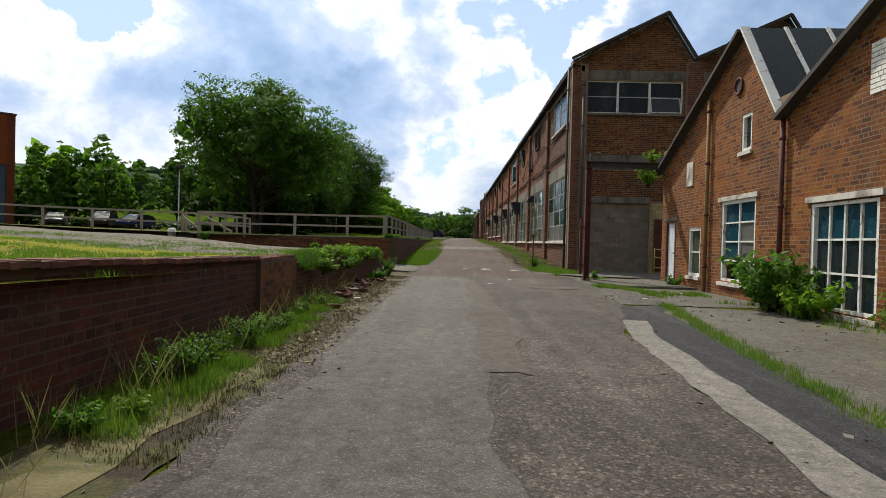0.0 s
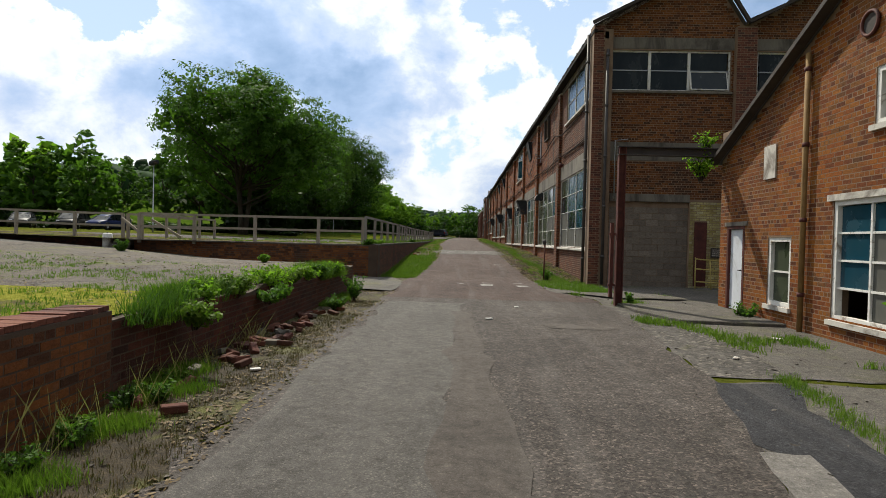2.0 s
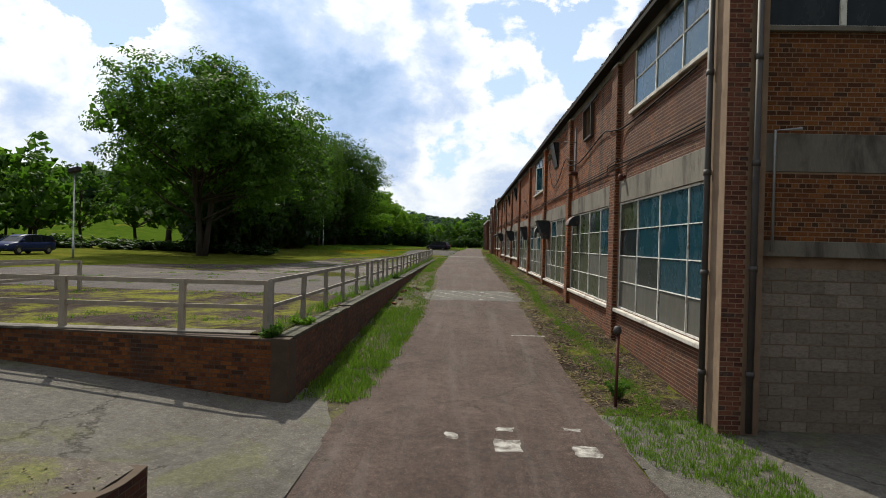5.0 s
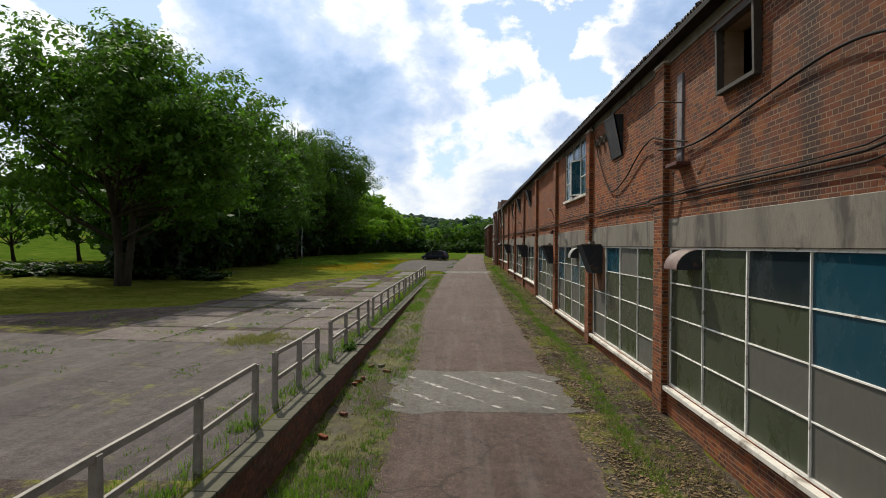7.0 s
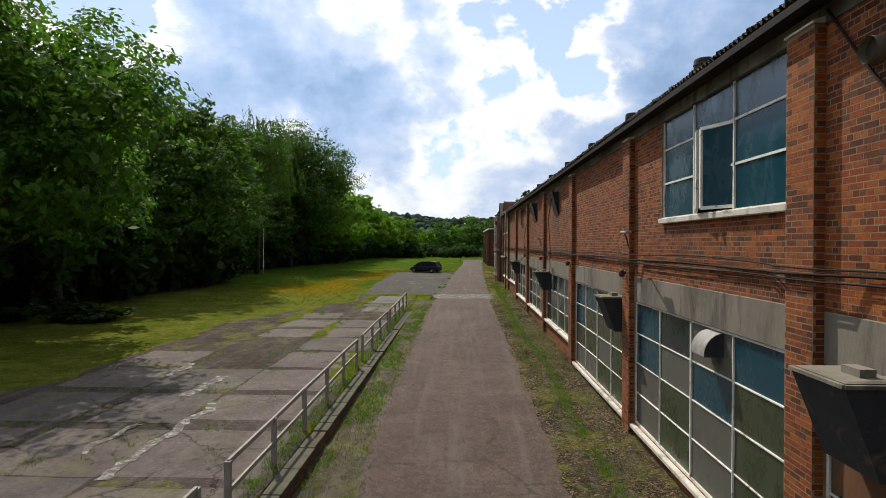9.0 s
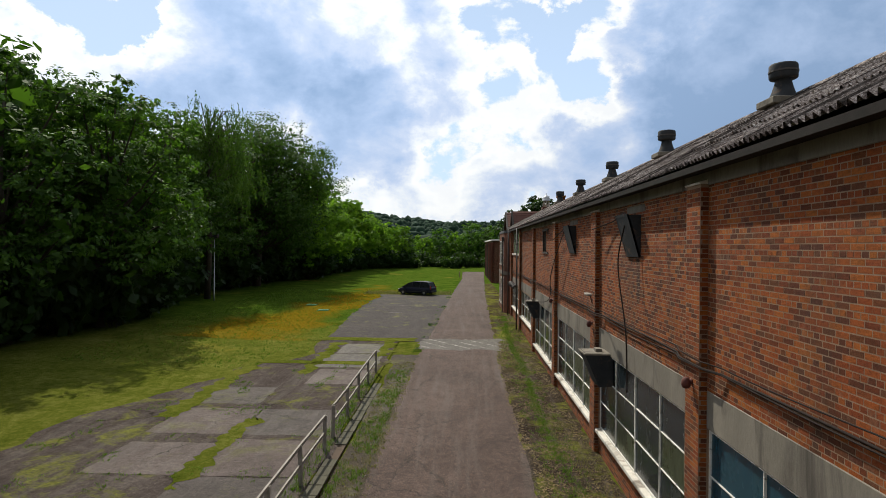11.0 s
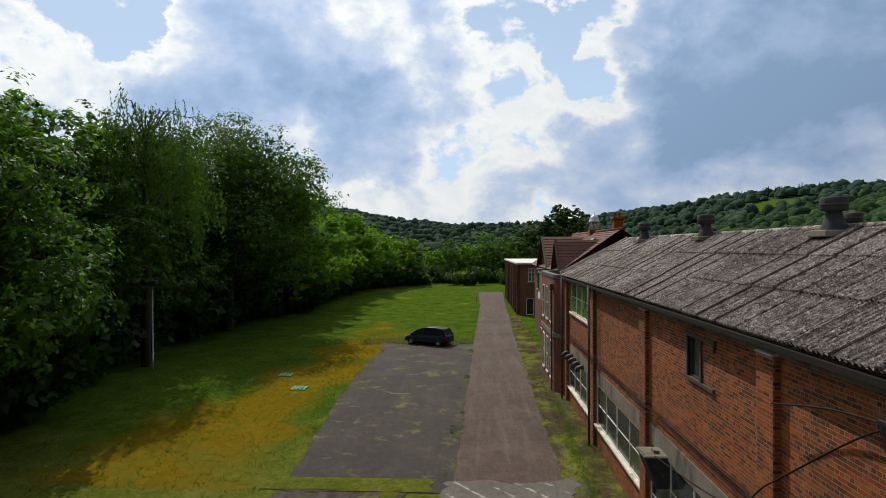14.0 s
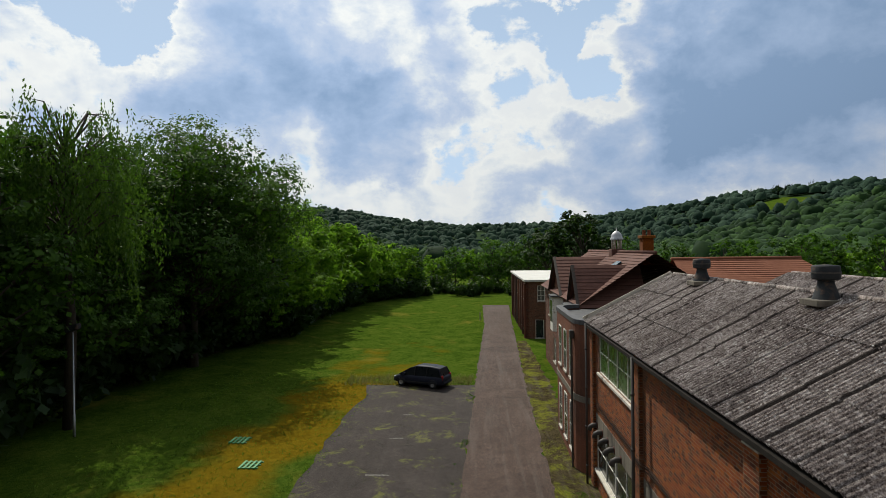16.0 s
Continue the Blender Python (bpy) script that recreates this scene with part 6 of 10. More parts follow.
def shed_window(name, u0, u1, z0, z1, cols, rows, pick, label, lintel_over=0.12, hopper=False):
    ob = empty(name, P((u0 + u1) / 2, z0, -0.1), label, "window", "", "structure")
    l = ob.location
    q = lambda u, z, o: tuple(P(u, z, o))

    def bar(nm, ua, ub, za, zb, oa, ob_, mat, lab=""):
        vs = [q(u, z, o) for u in (ua, ub) for z in (za, zb) for o in (oa, ob_)]
        me = mesh_of(nm, sub(vs, l), [(0, 1, 3, 2), (4, 6, 7, 5), (0, 4, 5, 1), (2, 3, 7, 6), (0, 2, 6, 4), (1, 5, 7, 3)], mat)
        bm = bmesh.new(); bm.from_mesh(me); bmesh.ops.recalc_face_normals(bm, faces=bm.faces[:]); bm.to_mesh(me); bm.free()
        return put(nm, me, ob, lab)
    e = 0.085
    bar("jamb", u0, u0 + e, z0, z1, -0.14, -0.02, white_paint)
    bar("jamb", u1 - e, u1, z0, z1, -0.14, -0.02, white_paint)
    bar("window_frame", u0 + e, u1 - e, z1 - e, z1, -0.14, -0.02, white_paint)
    bar("window_frame", u0 + e, u1 - e, z0, z0 + e, -0.14, -0.02, white_paint)
    bar("window_sill", u0 - 0.06, u1 + 0.06, z0 - 0.09, z0, -0.1, 0.06, concrete_pale)
    if lintel_over:
        bar("window_head", u0 - lintel_over, u1 + lintel_over, z1, z1 + 0.11, -0.1, 0.045, concrete_pale, "flaking white stone lintel")
    cw, rh = (u1 - u0 - 2 * e) / cols, (z1 - z0 - 2 * e) / rows
    for i in range(1, cols):
        bar("mullion", u0 + e + i * cw - 0.022, u0 + e + i * cw + 0.022, z0 + e, z1 - e, -0.12, -0.05, white_paint)
    for j in range(1, rows):
        bar("transom", u0 + e, u1 - e, z0 + e + j * rh - 0.018, z0 + e + j * rh + 0.018, -0.115, -0.055, white_paint)
    for i in range(cols):
        for j in range(rows):
            mat = pick(i, j)
            if mat is not None:
                bar("pane", u0 + e + i * cw + 0.02, u0 + e + (i + 1) * cw - 0.02, z0 + e + j * rh + 0.016, z0 + e + (j + 1) * rh - 0.016, -0.095, -0.09, mat)
    return ob


shed_window("window_21", 4.55, 6.32, 0.35, 2.40, 2, 4, lambda i, j: None if (i == 0 and j == 0) else (glass_white if (i == 1 and j < 3) else glass_blue), "tall white-framed shed window with a missing pane")
shed_window("window_22", 8.42, 10.25, 0.10, 2.10, 4, 3, lambda i, j: glass_dark if j < 2 else glass_blue, "wide white-framed shed window with a top-hung fanlight")
shed_window("window_23", 2.38, 3.25, 0.38, 1.78, 1, 2, lambda i, j: glass_green, "narrow shed window under a brick arch", 0)
shed_window("window_24", 5.50, 6.02, 3.52, 4.42, 1, 1, lambda i, j: glass_dark, "small white-framed gable window", 0)
# door
dob = empty("door_1", P(0.87, 0.05, -0.08), "pale grey flush steel door in a brown frame", "door", "", "structure")
vs = [tuple(P(u, z, o)) for u in (0.50, 1.24) for z in (0.07, 1.98) for o in (-0.10, -0.055)]
door_paint = surface("pale_grey_door_paint", [(0.3, (0.55, 0.57, 0.60)), (0.7, (0.68, 0.70, 0.73))], 1.5, 30, 0.5, 0.1, 0.002, dirt=(1.5, 0.55, 0.75, (0.38, 0.37, 0.36)))
s = Soup().add(vs, [(0, 1, 3, 2), (4, 6, 7, 5), (0, 4, 5, 1), (2, 3, 7, 6), (0, 2, 6, 4), (1, 5, 7, 3)])
s.v = sub(s.v, dob.location)
put("door_leaf", s.mesh("door_leaf", door_paint), dob, "pale grey door leaf")
for (ua, ub, za, zb) in ((0.42, 0.50, 0.05, 2.02), (1.24, 1.32, 0.05, 2.02), (0.42, 1.32, 1.99, 2.06)):
    s = Soup().add([tuple(P(u, z, o)) for u in (ua, ub) for z in (za, zb) for o in (-0.14, 0.012)], [(0, 1, 3, 2), (4, 6, 7, 5), (0, 4, 5, 1), (2, 3, 7, 6), (0, 2, 6, 4), (1, 5, 7, 3)])
    s.v = sub(s.v, dob.location)
    put("door_frame", s.mesh("door_frame", steel_rust), dob)
s = Soup().tube([P(1.15, 1.02, -0.05), P(1.15, 1.02, 0.01)], 0.02, 8).tube([P(1.15, 1.02, 0.01), P(1.05, 1.02, 0.012)], 0.012, 8)
s.v = sub(s.v, dob.location)
put("door_handle", s.mesh("door_handle", steel_dark, True), dob)
s = Soup().add([tuple(P(u, z, o)) for u in (0.3, 1.45) for z in (2.06, 2.16) for o in (-0.1, 0.03)], [(0, 1, 3, 2), (4, 6, 7, 5), (0, 4, 5, 1), (2, 3, 7, 6), (0, 2, 6, 4), (1, 5, 7, 3)])
put("door_head", s.mesh("door_head", concrete), dob.parent, label="stone lintel over the shed door", kind="structure")
# blanked opening, round vent
s = Soup().add([tuple(P(u, z, o)) for u in (2.15, 2.62) for z in (3.02, 3.72) for o in (-0.02, 0.03)], [(0, 1, 3, 2), (4, 6, 7, 5), (0, 4, 5, 1), (2, 3, 7, 6), (0, 2, 6, 4), (1, 5, 7, 3)])
put("vent_cover", s.mesh("vent_cover", concrete_pale), label="pale board closing a small opening in the shed wall", category="board")
vt = empty("round_vent", P(5.35, 5.16, 0.0), "round cast-iron vent in the shed gable", "vent")
ring = []
for k in range(20):
    a = 2 * math.pi * k / 20
    ring.append(SD * (0.19 * math.cos(a)) + Vector((0, 0, 0.19 * math.sin(a))) + SN * 0.03)
s = Soup().tube(ring + [ring[0]], 0.03, 6, False)
put("rim", s.mesh("rim", steel_rust, True), vt)
s = Soup().prism([SD * (0.17 * math.cos(2 * math.pi * k / 20)) + Vector((0, 0, 0.17 * math.sin(2 * math.pi * k / 20))) - SN * 0.0 for k in range(20)], SN * 0.02)
put("grille", s.mesh("grille", board_dark), vt)
# downpipes
pipe_ochre = surface("ochre_painted_pipe", [(0.3, (0.14, 0.075, 0.025)), (0.7, (0.30, 0.18, 0.06))], 4, 50, 0.8)
for u, z1 in ((3.78, 5.2), (7.5, 3.95)):
    dp = empty("downpipe", P(u, 0.0, 0.07), "rusty cast-iron downpipe on the shed front", "downpipe", "shed downpipes")
    s = Soup().tube([P(u, 0.0, 0.08), P(u, z1, 0.08)], 0.05, 10)
    s.v = sub(s.v, dp.location)
    put("pipe", s.mesh("pipe", pipe_ochre if u < 4 else steel_rust, True), dp)
    for z in np.arange(0.7, z1, 1.4):
        s = Soup().tube([P(u, z - 0.04, 0.08), P(u, z + 0.04, 0.08)], 0.065, 10)
        s.v = sub(s.v, dp.location)
        put("collar", s.mesh("collar", steel_rust, True), dp)
# roofs: slate slope to the north, glazing to the south of each apex
shed_roof = wall_core("shed_roof", 0.01, 0.01, 0.005, tuple(P(6, 3.5, -3)), (0, 1, 0), (-1, 0, 0), slate, label="dark slate and patent-glazed roofs of the sheds")
DEPTH = 14.0
for i in range(len(GAB) - 1):
    (ua, za), (ub, zb) = GAB[i], GAB[i + 1]
    rise = zb > za
    over = 0.15
    s = Soup()
    f = [P(ua - (0.15 if i == 0 else 0), za - (0.07 if i == 0 else 0), over), P(ub, zb, over), P(ub, zb, -DEPTH), P(ua - (0.15 if i == 0 else 0), za - (0.07 if i == 0 else 0), -DEPTH)]
    s.prism(f, (0, 0, 0.09))
    put("slate_slope" if rise else "glazed_slope", s.mesh("slope", slate if rise else roof_glass), shed_roof, "dark slates" if rise else "dark patent glazing with pale bars")
    if not rise:
        for k in range(0, 15):
            s = Soup().beam(P(ua, za + 0.10, over - 0.05 - k * 0.95), P(ub, zb + 0.10, over - 0.05 - k * 0.95), 0.09 if k else 0.2, 0.05, (0, 0, 1))
            put("glazing_bar", s.mesh("glazing_bar", white_paint), shed_roof, "pale lead-capped glazing bar")
    else:
        s = Soup().beam(P(ua - (0.15 if i == 0 else 0), za - (0.05 if i == 0 else 0), over + 0.02), P(ub, zb + 0.02, over + 0.02), 0.09, 0.2, tuple(SN))
        put("barge_board", s.mesh("barge_board", board_dark), shed_roof, "dark barge board")
wall_core("shed_wall_north", DEPTH, 3.9, 0.3, (S0.x, S0.y + 0.0, -0.2), (1, 0, 0), (0, 1, 0), brick_dark, label="side wall of the first shed")
wall_core("shed_wall_back", 34.0, 6.0, 0.3, tuple(P(0, -0.2, -DEPTH)), tuple(SD), tuple(-SN), brick_dark, (), gab, label="plain rear wall of the sheds")
# white repaired bricks patch under the second gable is part of the wall face
s = put("repaired_brickwork", bricks_mesh("repaired_brickwork", brick_cells(0.95, 0.85, (), None, 2), tuple(P(9.95, 3.75, 0.012)), tuple(SD), tuple(SN), white_paint, 2), shed_wall, "patch of pale repaired bricks", kind="stuff")

# ---- gate post and beam between shed and factory ----
gp = empty("steel_gate_frame", (-0.84, -6.1, 0.0), "rusty red steel post carrying a heavy beam to the shed", "gate frame")


def ibeam(s, p, q, w, h, up=(0, 0, 1), t=0.022):
    p, q = Vector(p), Vector(q)
    d = (q - p).normalized()
    sd = d.cross(Vector(up)).normalized()
    u = sd.cross(d).normalized()
    for k in (-1, 1):
        s.beam(p + u * k * (h / 2 - t / 2), q + u * k * (h / 2 - t / 2), w, t, up)
    s.beam(p, q, t, h - 2 * t, up)
    return s


l = gp.location
s = ibeam(Soup(), (-0.93, -6.1, -0.1), (-0.93, -6.1, 4.02), 0.16, 0.18, (1, 0, 0))
put("post", mesh_of("post", sub(s.v, l), s.f, steel_rust), gp, kind="stuff")
s = ibeam(Soup(), (-1.04, -6.1, 3.92), (1.6, -6.02, 3.92), 0.2, 0.22)
put("beam", mesh_of("beam", sub(s.v, l), s.f, steel_dark), gp, "dark steel beam")
s = Soup().box((-1.17, -6.16, 0.22), (-1.09, -6.04, 2.10))
put("hinge_bar", mesh_of("hinge_bar", sub(s.v, l), s.f, steel_rust), gp, "rusty hinge bar on the post")
for z in (0.5, 1.78):
    put("bracket", mesh_of("bracket", sub(Soup().box((-1.20, -6.14, z), (-1.03, -6.06, z + 0.06)).v, l), BOX_F, steel_rust), gp)


# ---- trees and hedges ----


def leaf_quads(centres, radii, per, size, r, flat=0.75, up=0.35):
    """Pointed leaf sprays on the shells of clumps: (n * 4, 3) points."""
    n = len(centres) * per
    c = np.repeat(np.array(centres), per, axis=0)
    rad = np.repeat(np.array(radii), per)
    d = r.normal(size=(n, 3))
    d /= np.linalg.norm(d, axis=1)[:, None]
    d[:, 2] = d[:, 2] * flat + 0.1
    p = c + d * (rad * r.uniform(0.35, 1.0, n) ** 0.6)[:, None]
    nr = d + r.normal(size=(n, 3)) * 0.7
    nr[:, 2] += up
    nr /= np.linalg.norm(nr, axis=1)[:, None]
    a = np.cross(nr, r.normal(size=(n, 3)))
    a /= np.linalg.norm(a, axis=1)[:, None]
    b = np.cross(nr, a)
    sz = (size * r.uniform(0.55, 1.25, n))[:, None]
    return np.stack([p - a * sz * 0.6, p + b * sz * 0.32, p + a * sz * 0.6, p - b * sz * 0.32], axis=1)


def quad_mesh(name, q, mat):
    n = len(q)
    me = bpy.data.meshes.new(name)
    me.vertices.add(n * 4)
    me.vertices.foreach_set("co", q.reshape(-1))
    me.loops.add(n * 4)
    me.loops.foreach_set("vertex_index", np.arange(n * 4))
    me.polygons.add(n)
    me.polygons.foreach_set("loop_start", np.arange(n) * 4)
    me.materials.append(mat)
    me.update(calc_edges=True)
    return me


def make_tree(name, loc, h, spread, low, seed, mat, lobes=30, subs=13, per=26, leaf=0.30, label="", category="tree", trunks=1, lift=0.5, open_side=0.0):
    """A tapered trunk whose limbs each carry a billow of leaf sprays; low: where the crown begins, lift: the height of its widest part."""
    r = np.random.default_rng(seed)
    ob = empty(name, loc, label, category)
    tr = Soup()
    stems = []
    for q in range(trunks):
        off = Vector((r.normal(0, 0.04 * spread * (trunks > 1)), r.normal(0, 0.04 * spread * (trunks > 1)), -0.3))
        lean = Vector((r.normal(0, 0.05), r.normal(0, 0.05), 1))
        th = h * 0.74
        pts = [off + Vector((lean.x * t * th + 0.014 * h * math.sin(t * 5 + q), lean.y * t * th + 0.014 * h * math.cos(t * 4 + q), t * th)) for t in np.linspace(0, 1, 9)]
        rr = [h * 0.016 * (1 - 0.85 * t) + 0.02 for t in np.linspace(0, 1, 9)]
        rr[0] *= 1.4
        tr.tube(pts, rr, 8)
        stems.append(pts)
    z0 = h * low
    zc = z0 + (h - z0) * lift
    cs, rs, cores, hearts = [], [], [], []
    for k in range(lobes):
        # even spread of limbs round the crown, thinner underneath
        u = 1 - 1.72 * (k + 0.5) / lobes + r.normal(0, 0.06)
        u = max(-0.85, min(0.97, u))
        ang = k * 2.39996 + r.normal(0, 0.25)
        w = math.sqrt(1 - u * u)
        reach = r.uniform(0.60, 0.84) if k % 4 else r.uniform(0.30, 0.52)
        rz = (h - zc) if u > 0 else (zc - z0)
        lr = spread * r.uniform(0.24, 0.37)
        c = Vector((math.cos(ang) * w * spread * reach, math.sin(ang) * w * spread * reach, zc + u * (rz - lr * 0.8) * min(1.0, reach * 1.2)))
        if open_side and r.random() < open_side and c.z < zc:
            continue
        stem = stems[k % trunks]
        a = stem[min(8, max(2, int(8 * min(1.0, (c.z * 0.72) / (h * 0.74)))))]
        mid = a.lerp(c, 0.55) + Vector((0, 0, -0.04 * spread))
        tr.tube([a, mid, c], [h * 0.0065, h * 0.0042, h * 0.0016], 5, False)
        hearts.append((c, lr))
        for m_ in range(subs):
            d = Vector(r.normal(size=3))
            d.z = d.z * 0.8 + 0.28
            d.normalize()
            sr = lr * r.uniform(0.24, 0.40)
            p = c + d * lr * r.uniform(0.55, 1.05)
            p.z = min(max(p.z, z0 * 0.9), h - sr * 0.4)
            if m_ % 3 == 0 and subs > 10:
                tr.tube([c, p], [h * 0.0016, 0.012], 3, False)
            cs.append(tuple(p)); rs.append(sr); cores.append(tuple(c))
    put("trunk", tr.mesh("trunk", bark, True), ob)
    inner = heart_quads(hearts, int(10 + 1.5 * (0.3 * spread / (2 * leaf)) ** 2), leaf, r)
    put("crown", quad_mesh("crown", np.concatenate([spray_quads(np.array(cs), np.array(rs), np.array(cores), per, leaf, r), inner]), mat), ob)
    return ob


def heart_quads(hearts, per, leaf, r):
    """Shaded sprays that fill the inside of each billow."""
    c = np.repeat(np.array([tuple(h[0]) for h in hearts]), per, axis=0)
    rad = np.repeat(np.array([h[1] for h in hearts]), per)
    n = len(c)
    d = r.normal(size=(n, 3))
    d /= np.linalg.norm(d, axis=1)[:, None]
    p = c + d * (rad * r.uniform(0.1, 0.72, n))[:, None]
    a = r.normal(size=(n, 3))
    a /= np.linalg.norm(a, axis=1)[:, None]
    b = np.cross(a, d)
    b /= np.linalg.norm(b, axis=1)[:, None]
    sz = (leaf * r.uniform(0.8, 1.4, n))[:, None]
    return np.stack([p - a * sz, p + b * sz * 0.6, p + a * sz, p - b * sz * 0.6], axis=1)


def spray_quads(c, rad, core, per, size, r, jitter=0.40):
    """Leaf sprays on the upper shells of clumps, facing out of the clump and of the billow that it belongs to."""
    n = len(c) * per
    out = np.repeat((c - core) / (np.linalg.norm(c - core, axis=1)[:, None] + 1e-6), per, axis=0)
    c, rad = np.repeat(c, per, axis=0), np.repeat(rad, per)
    d = r.normal(size=(n, 3))
    d /= np.linalg.norm(d, axis=1)[:, None]
    p = c + d * np.array([1.0, 1.0, 0.5]) * (rad * r.uniform(0.25, 1.05, n))[:, None]
    nr = d * 0.5 + out * 0.75 + r.normal(size=(n, 3)) * jitter
    nr[:, 2] += 0.55
    nr /= np.linalg.norm(nr, axis=1)[:, None]
    a = np.cross(nr, r.normal(size=(n, 3)))
    a /= np.linalg.norm(a, axis=1)[:, None]
    b = np.cross(nr, a)
    sz = (size * r.uniform(0.5, 1.25, n))[:, None]
    return np.stack([p - a * sz * 0.6, p + b * sz * 0.34 - a * sz * 0.08, p + a * sz * 0.6 - nr * sz * 0.12, p - b * sz * 0.34 - a * sz * 0.08], axis=1)


OAK = "tall broadleaf tree in summer leaf"
big = make_tree("tree", (-28.7, 41.5, 1.5), 18.9, 10.0, 0.08, 4, leaf_mid, 70, 20, 38, 0.31, "large rounded ash tree in full leaf at the yard edge", trunks=3, lift=0.50, open_side=0.2)
# kinds for the wood: finer ones for its near edge, coarser ones behind and far off
kinds, fine_kinds, back_kinds = [], [], []
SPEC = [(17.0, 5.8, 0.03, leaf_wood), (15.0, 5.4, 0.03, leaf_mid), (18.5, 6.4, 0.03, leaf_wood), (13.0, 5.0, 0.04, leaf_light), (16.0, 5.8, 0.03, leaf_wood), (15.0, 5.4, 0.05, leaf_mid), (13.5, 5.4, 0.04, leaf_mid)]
for i, (h, sp, low, mat) in enumerate(SPEC):
    back_kinds.append((make_tree("tree", (-200 - 20 * i, -360, 0), h, sp, low, 50 + i, mat, 22, 6, 12, 0.72, OAK, lift=0.36), h))
    kinds.append((make_tree("tree", (-200 - 20 * i, -400, 0), h, sp, low, 30 + i, mat, 24, 9, 16, 0.48, OAK, lift=0.36), h))
    fine_kinds.append((make_tree("tree", (-200 - 20 * i, -440, 0), h, sp, low, 40 + i, mat, 32, 15, 34, 0.23, OAK, lift=0.36), h))
r = np.random.default_rng(5)
edge_x = lambda y: -31.6 - 2.6 * math.exp(-((y - 84) / 7.0) ** 2) + 1.8 * math.sin(y * 0.11) + 9.0 * smooth_step(125, 180, y)
top_of = lerp_of((50, 17.5), (62, 19.0), (70, 20.5), (90, 20.0), (100, 18.5), (116, 18.0), (140, 18.0), (160, 15.5), (182, 12.5))
spots = []
y = 55.4
while y < 182:
    for row in (0, 1, 2):
        if (row >= 1 and y < 57) or (row == 0 and 97 < y < 109) or (row == 2 and y > 120):
            continue
        spots.append((edge_x(y) - 6.5 * row + r.normal(0, 0.8), y + r.normal(0, 1.0) + row * 2.5, row))
    y += 5.4
for i, (x, y, row) in enumerate(spots):
    # inner rows take only leaf_wood, which carries shade in its colour
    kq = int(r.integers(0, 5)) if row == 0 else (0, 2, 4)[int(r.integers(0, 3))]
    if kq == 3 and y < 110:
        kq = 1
    # sunlit stretch: its brightness is put into the lighter leaf colour
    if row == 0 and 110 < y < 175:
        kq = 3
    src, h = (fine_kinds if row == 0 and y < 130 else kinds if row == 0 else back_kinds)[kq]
    sc = top_of(y) * r.uniform(0.92, 1.08) * (1.06 if row else 1.0) / h
    ob = copy_thing(src, pose(x, y, field_z(x, y) - 0.2, 0, 0, r.uniform(0, 360)) @ Matrix.Diagonal((sc, sc, sc, 1)))
    tagged(ob, OAK + " at the wood edge" if row == 0 else OAK + " inside the wood", "tree", "trees of the wood")
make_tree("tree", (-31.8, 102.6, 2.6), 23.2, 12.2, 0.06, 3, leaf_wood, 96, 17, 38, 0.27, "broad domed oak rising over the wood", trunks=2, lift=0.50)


def willow(loc, h, spread, seed, mat, label):
    """A weeping tree: limbs that arch over and long hanging twigs set with narrow leaves."""
    rw_ = np.random.default_rng(seed)
    ob = empty("willow_tree", loc, label, "tree")
    tr = Soup().tube([(0, 0, -0.3), (0.2, 0.1, h * 0.3), (-0.1, 0.2, h * 0.62), (0.1, 0.0, h * 0.86)], [0.34, 0.28, 0.17, 0.05], 8)
    quads = []
    for k in range(64):
        ang, t = k * 2.39996 + rw_.normal(0, 0.2), rw_.uniform(0.35, 1.0)
        a = Vector((0, 0, h * (0.36 + 0.5 * t)))
        ln = spread * (1.15 - 0.55 * t) * rw_.uniform(0.5, 1.0)
        e = a + Vector((math.cos(ang) * ln, math.sin(ang) * ln, h * 0.12 * rw_.uniform(0.5, 1.1)))
        tr.tube([a, a.lerp(e, 0.55) + Vector((0, 0, h * 0.06)), e], [0.07, 0.045, 0.02], 4, False)
        for q in range(9):
            b = a.lerp(e, rw_.uniform(0.45, 1.08)) + Vector((rw_.normal(0, 0.3), rw_.normal(0, 0.3), h * 0.04))
            drop = h * rw_.uniform(0.10, 0.30)
            m_ = 30
            f = np.linspace(0, 1, m_)
            p = np.array(b)[None] + np.stack([math.cos(ang) * 0.5 * f, math.sin(ang) * 0.5 * f, -drop * f], 1) + rw_.normal(0, 0.06, (m_, 3))
            d = np.stack([rw_.normal(0, 0.4, m_), rw_.normal(0, 0.4, m_), -np.ones(m_)], 1)
            d /= np.linalg.norm(d, axis=1)[:, None]
            s_ = np.cross(d, rw_.normal(size=(m_, 3)))
            s_ /= np.linalg.norm(s_, axis=1)[:, None]
            sz = rw_.uniform(0.16, 0.34, m_)[:, None]
            quads.append(np.stack([p, p + d * sz * 0.5 + s_ * sz * 0.2, p + d * sz, p + d * sz * 0.5 - s_ * sz * 0.2], 1))
    put("trunk", tr.mesh("trunk", bark, True), ob)
    put("crown", quad_mesh("crown", np.concatenate(quads), mat), ob)
    return ob


willow((-29.5, 84.5, 2.3), 19.6, 6.0, 9, leaf_willow, "tall weeping willow with trailing twigs at the wood edge")
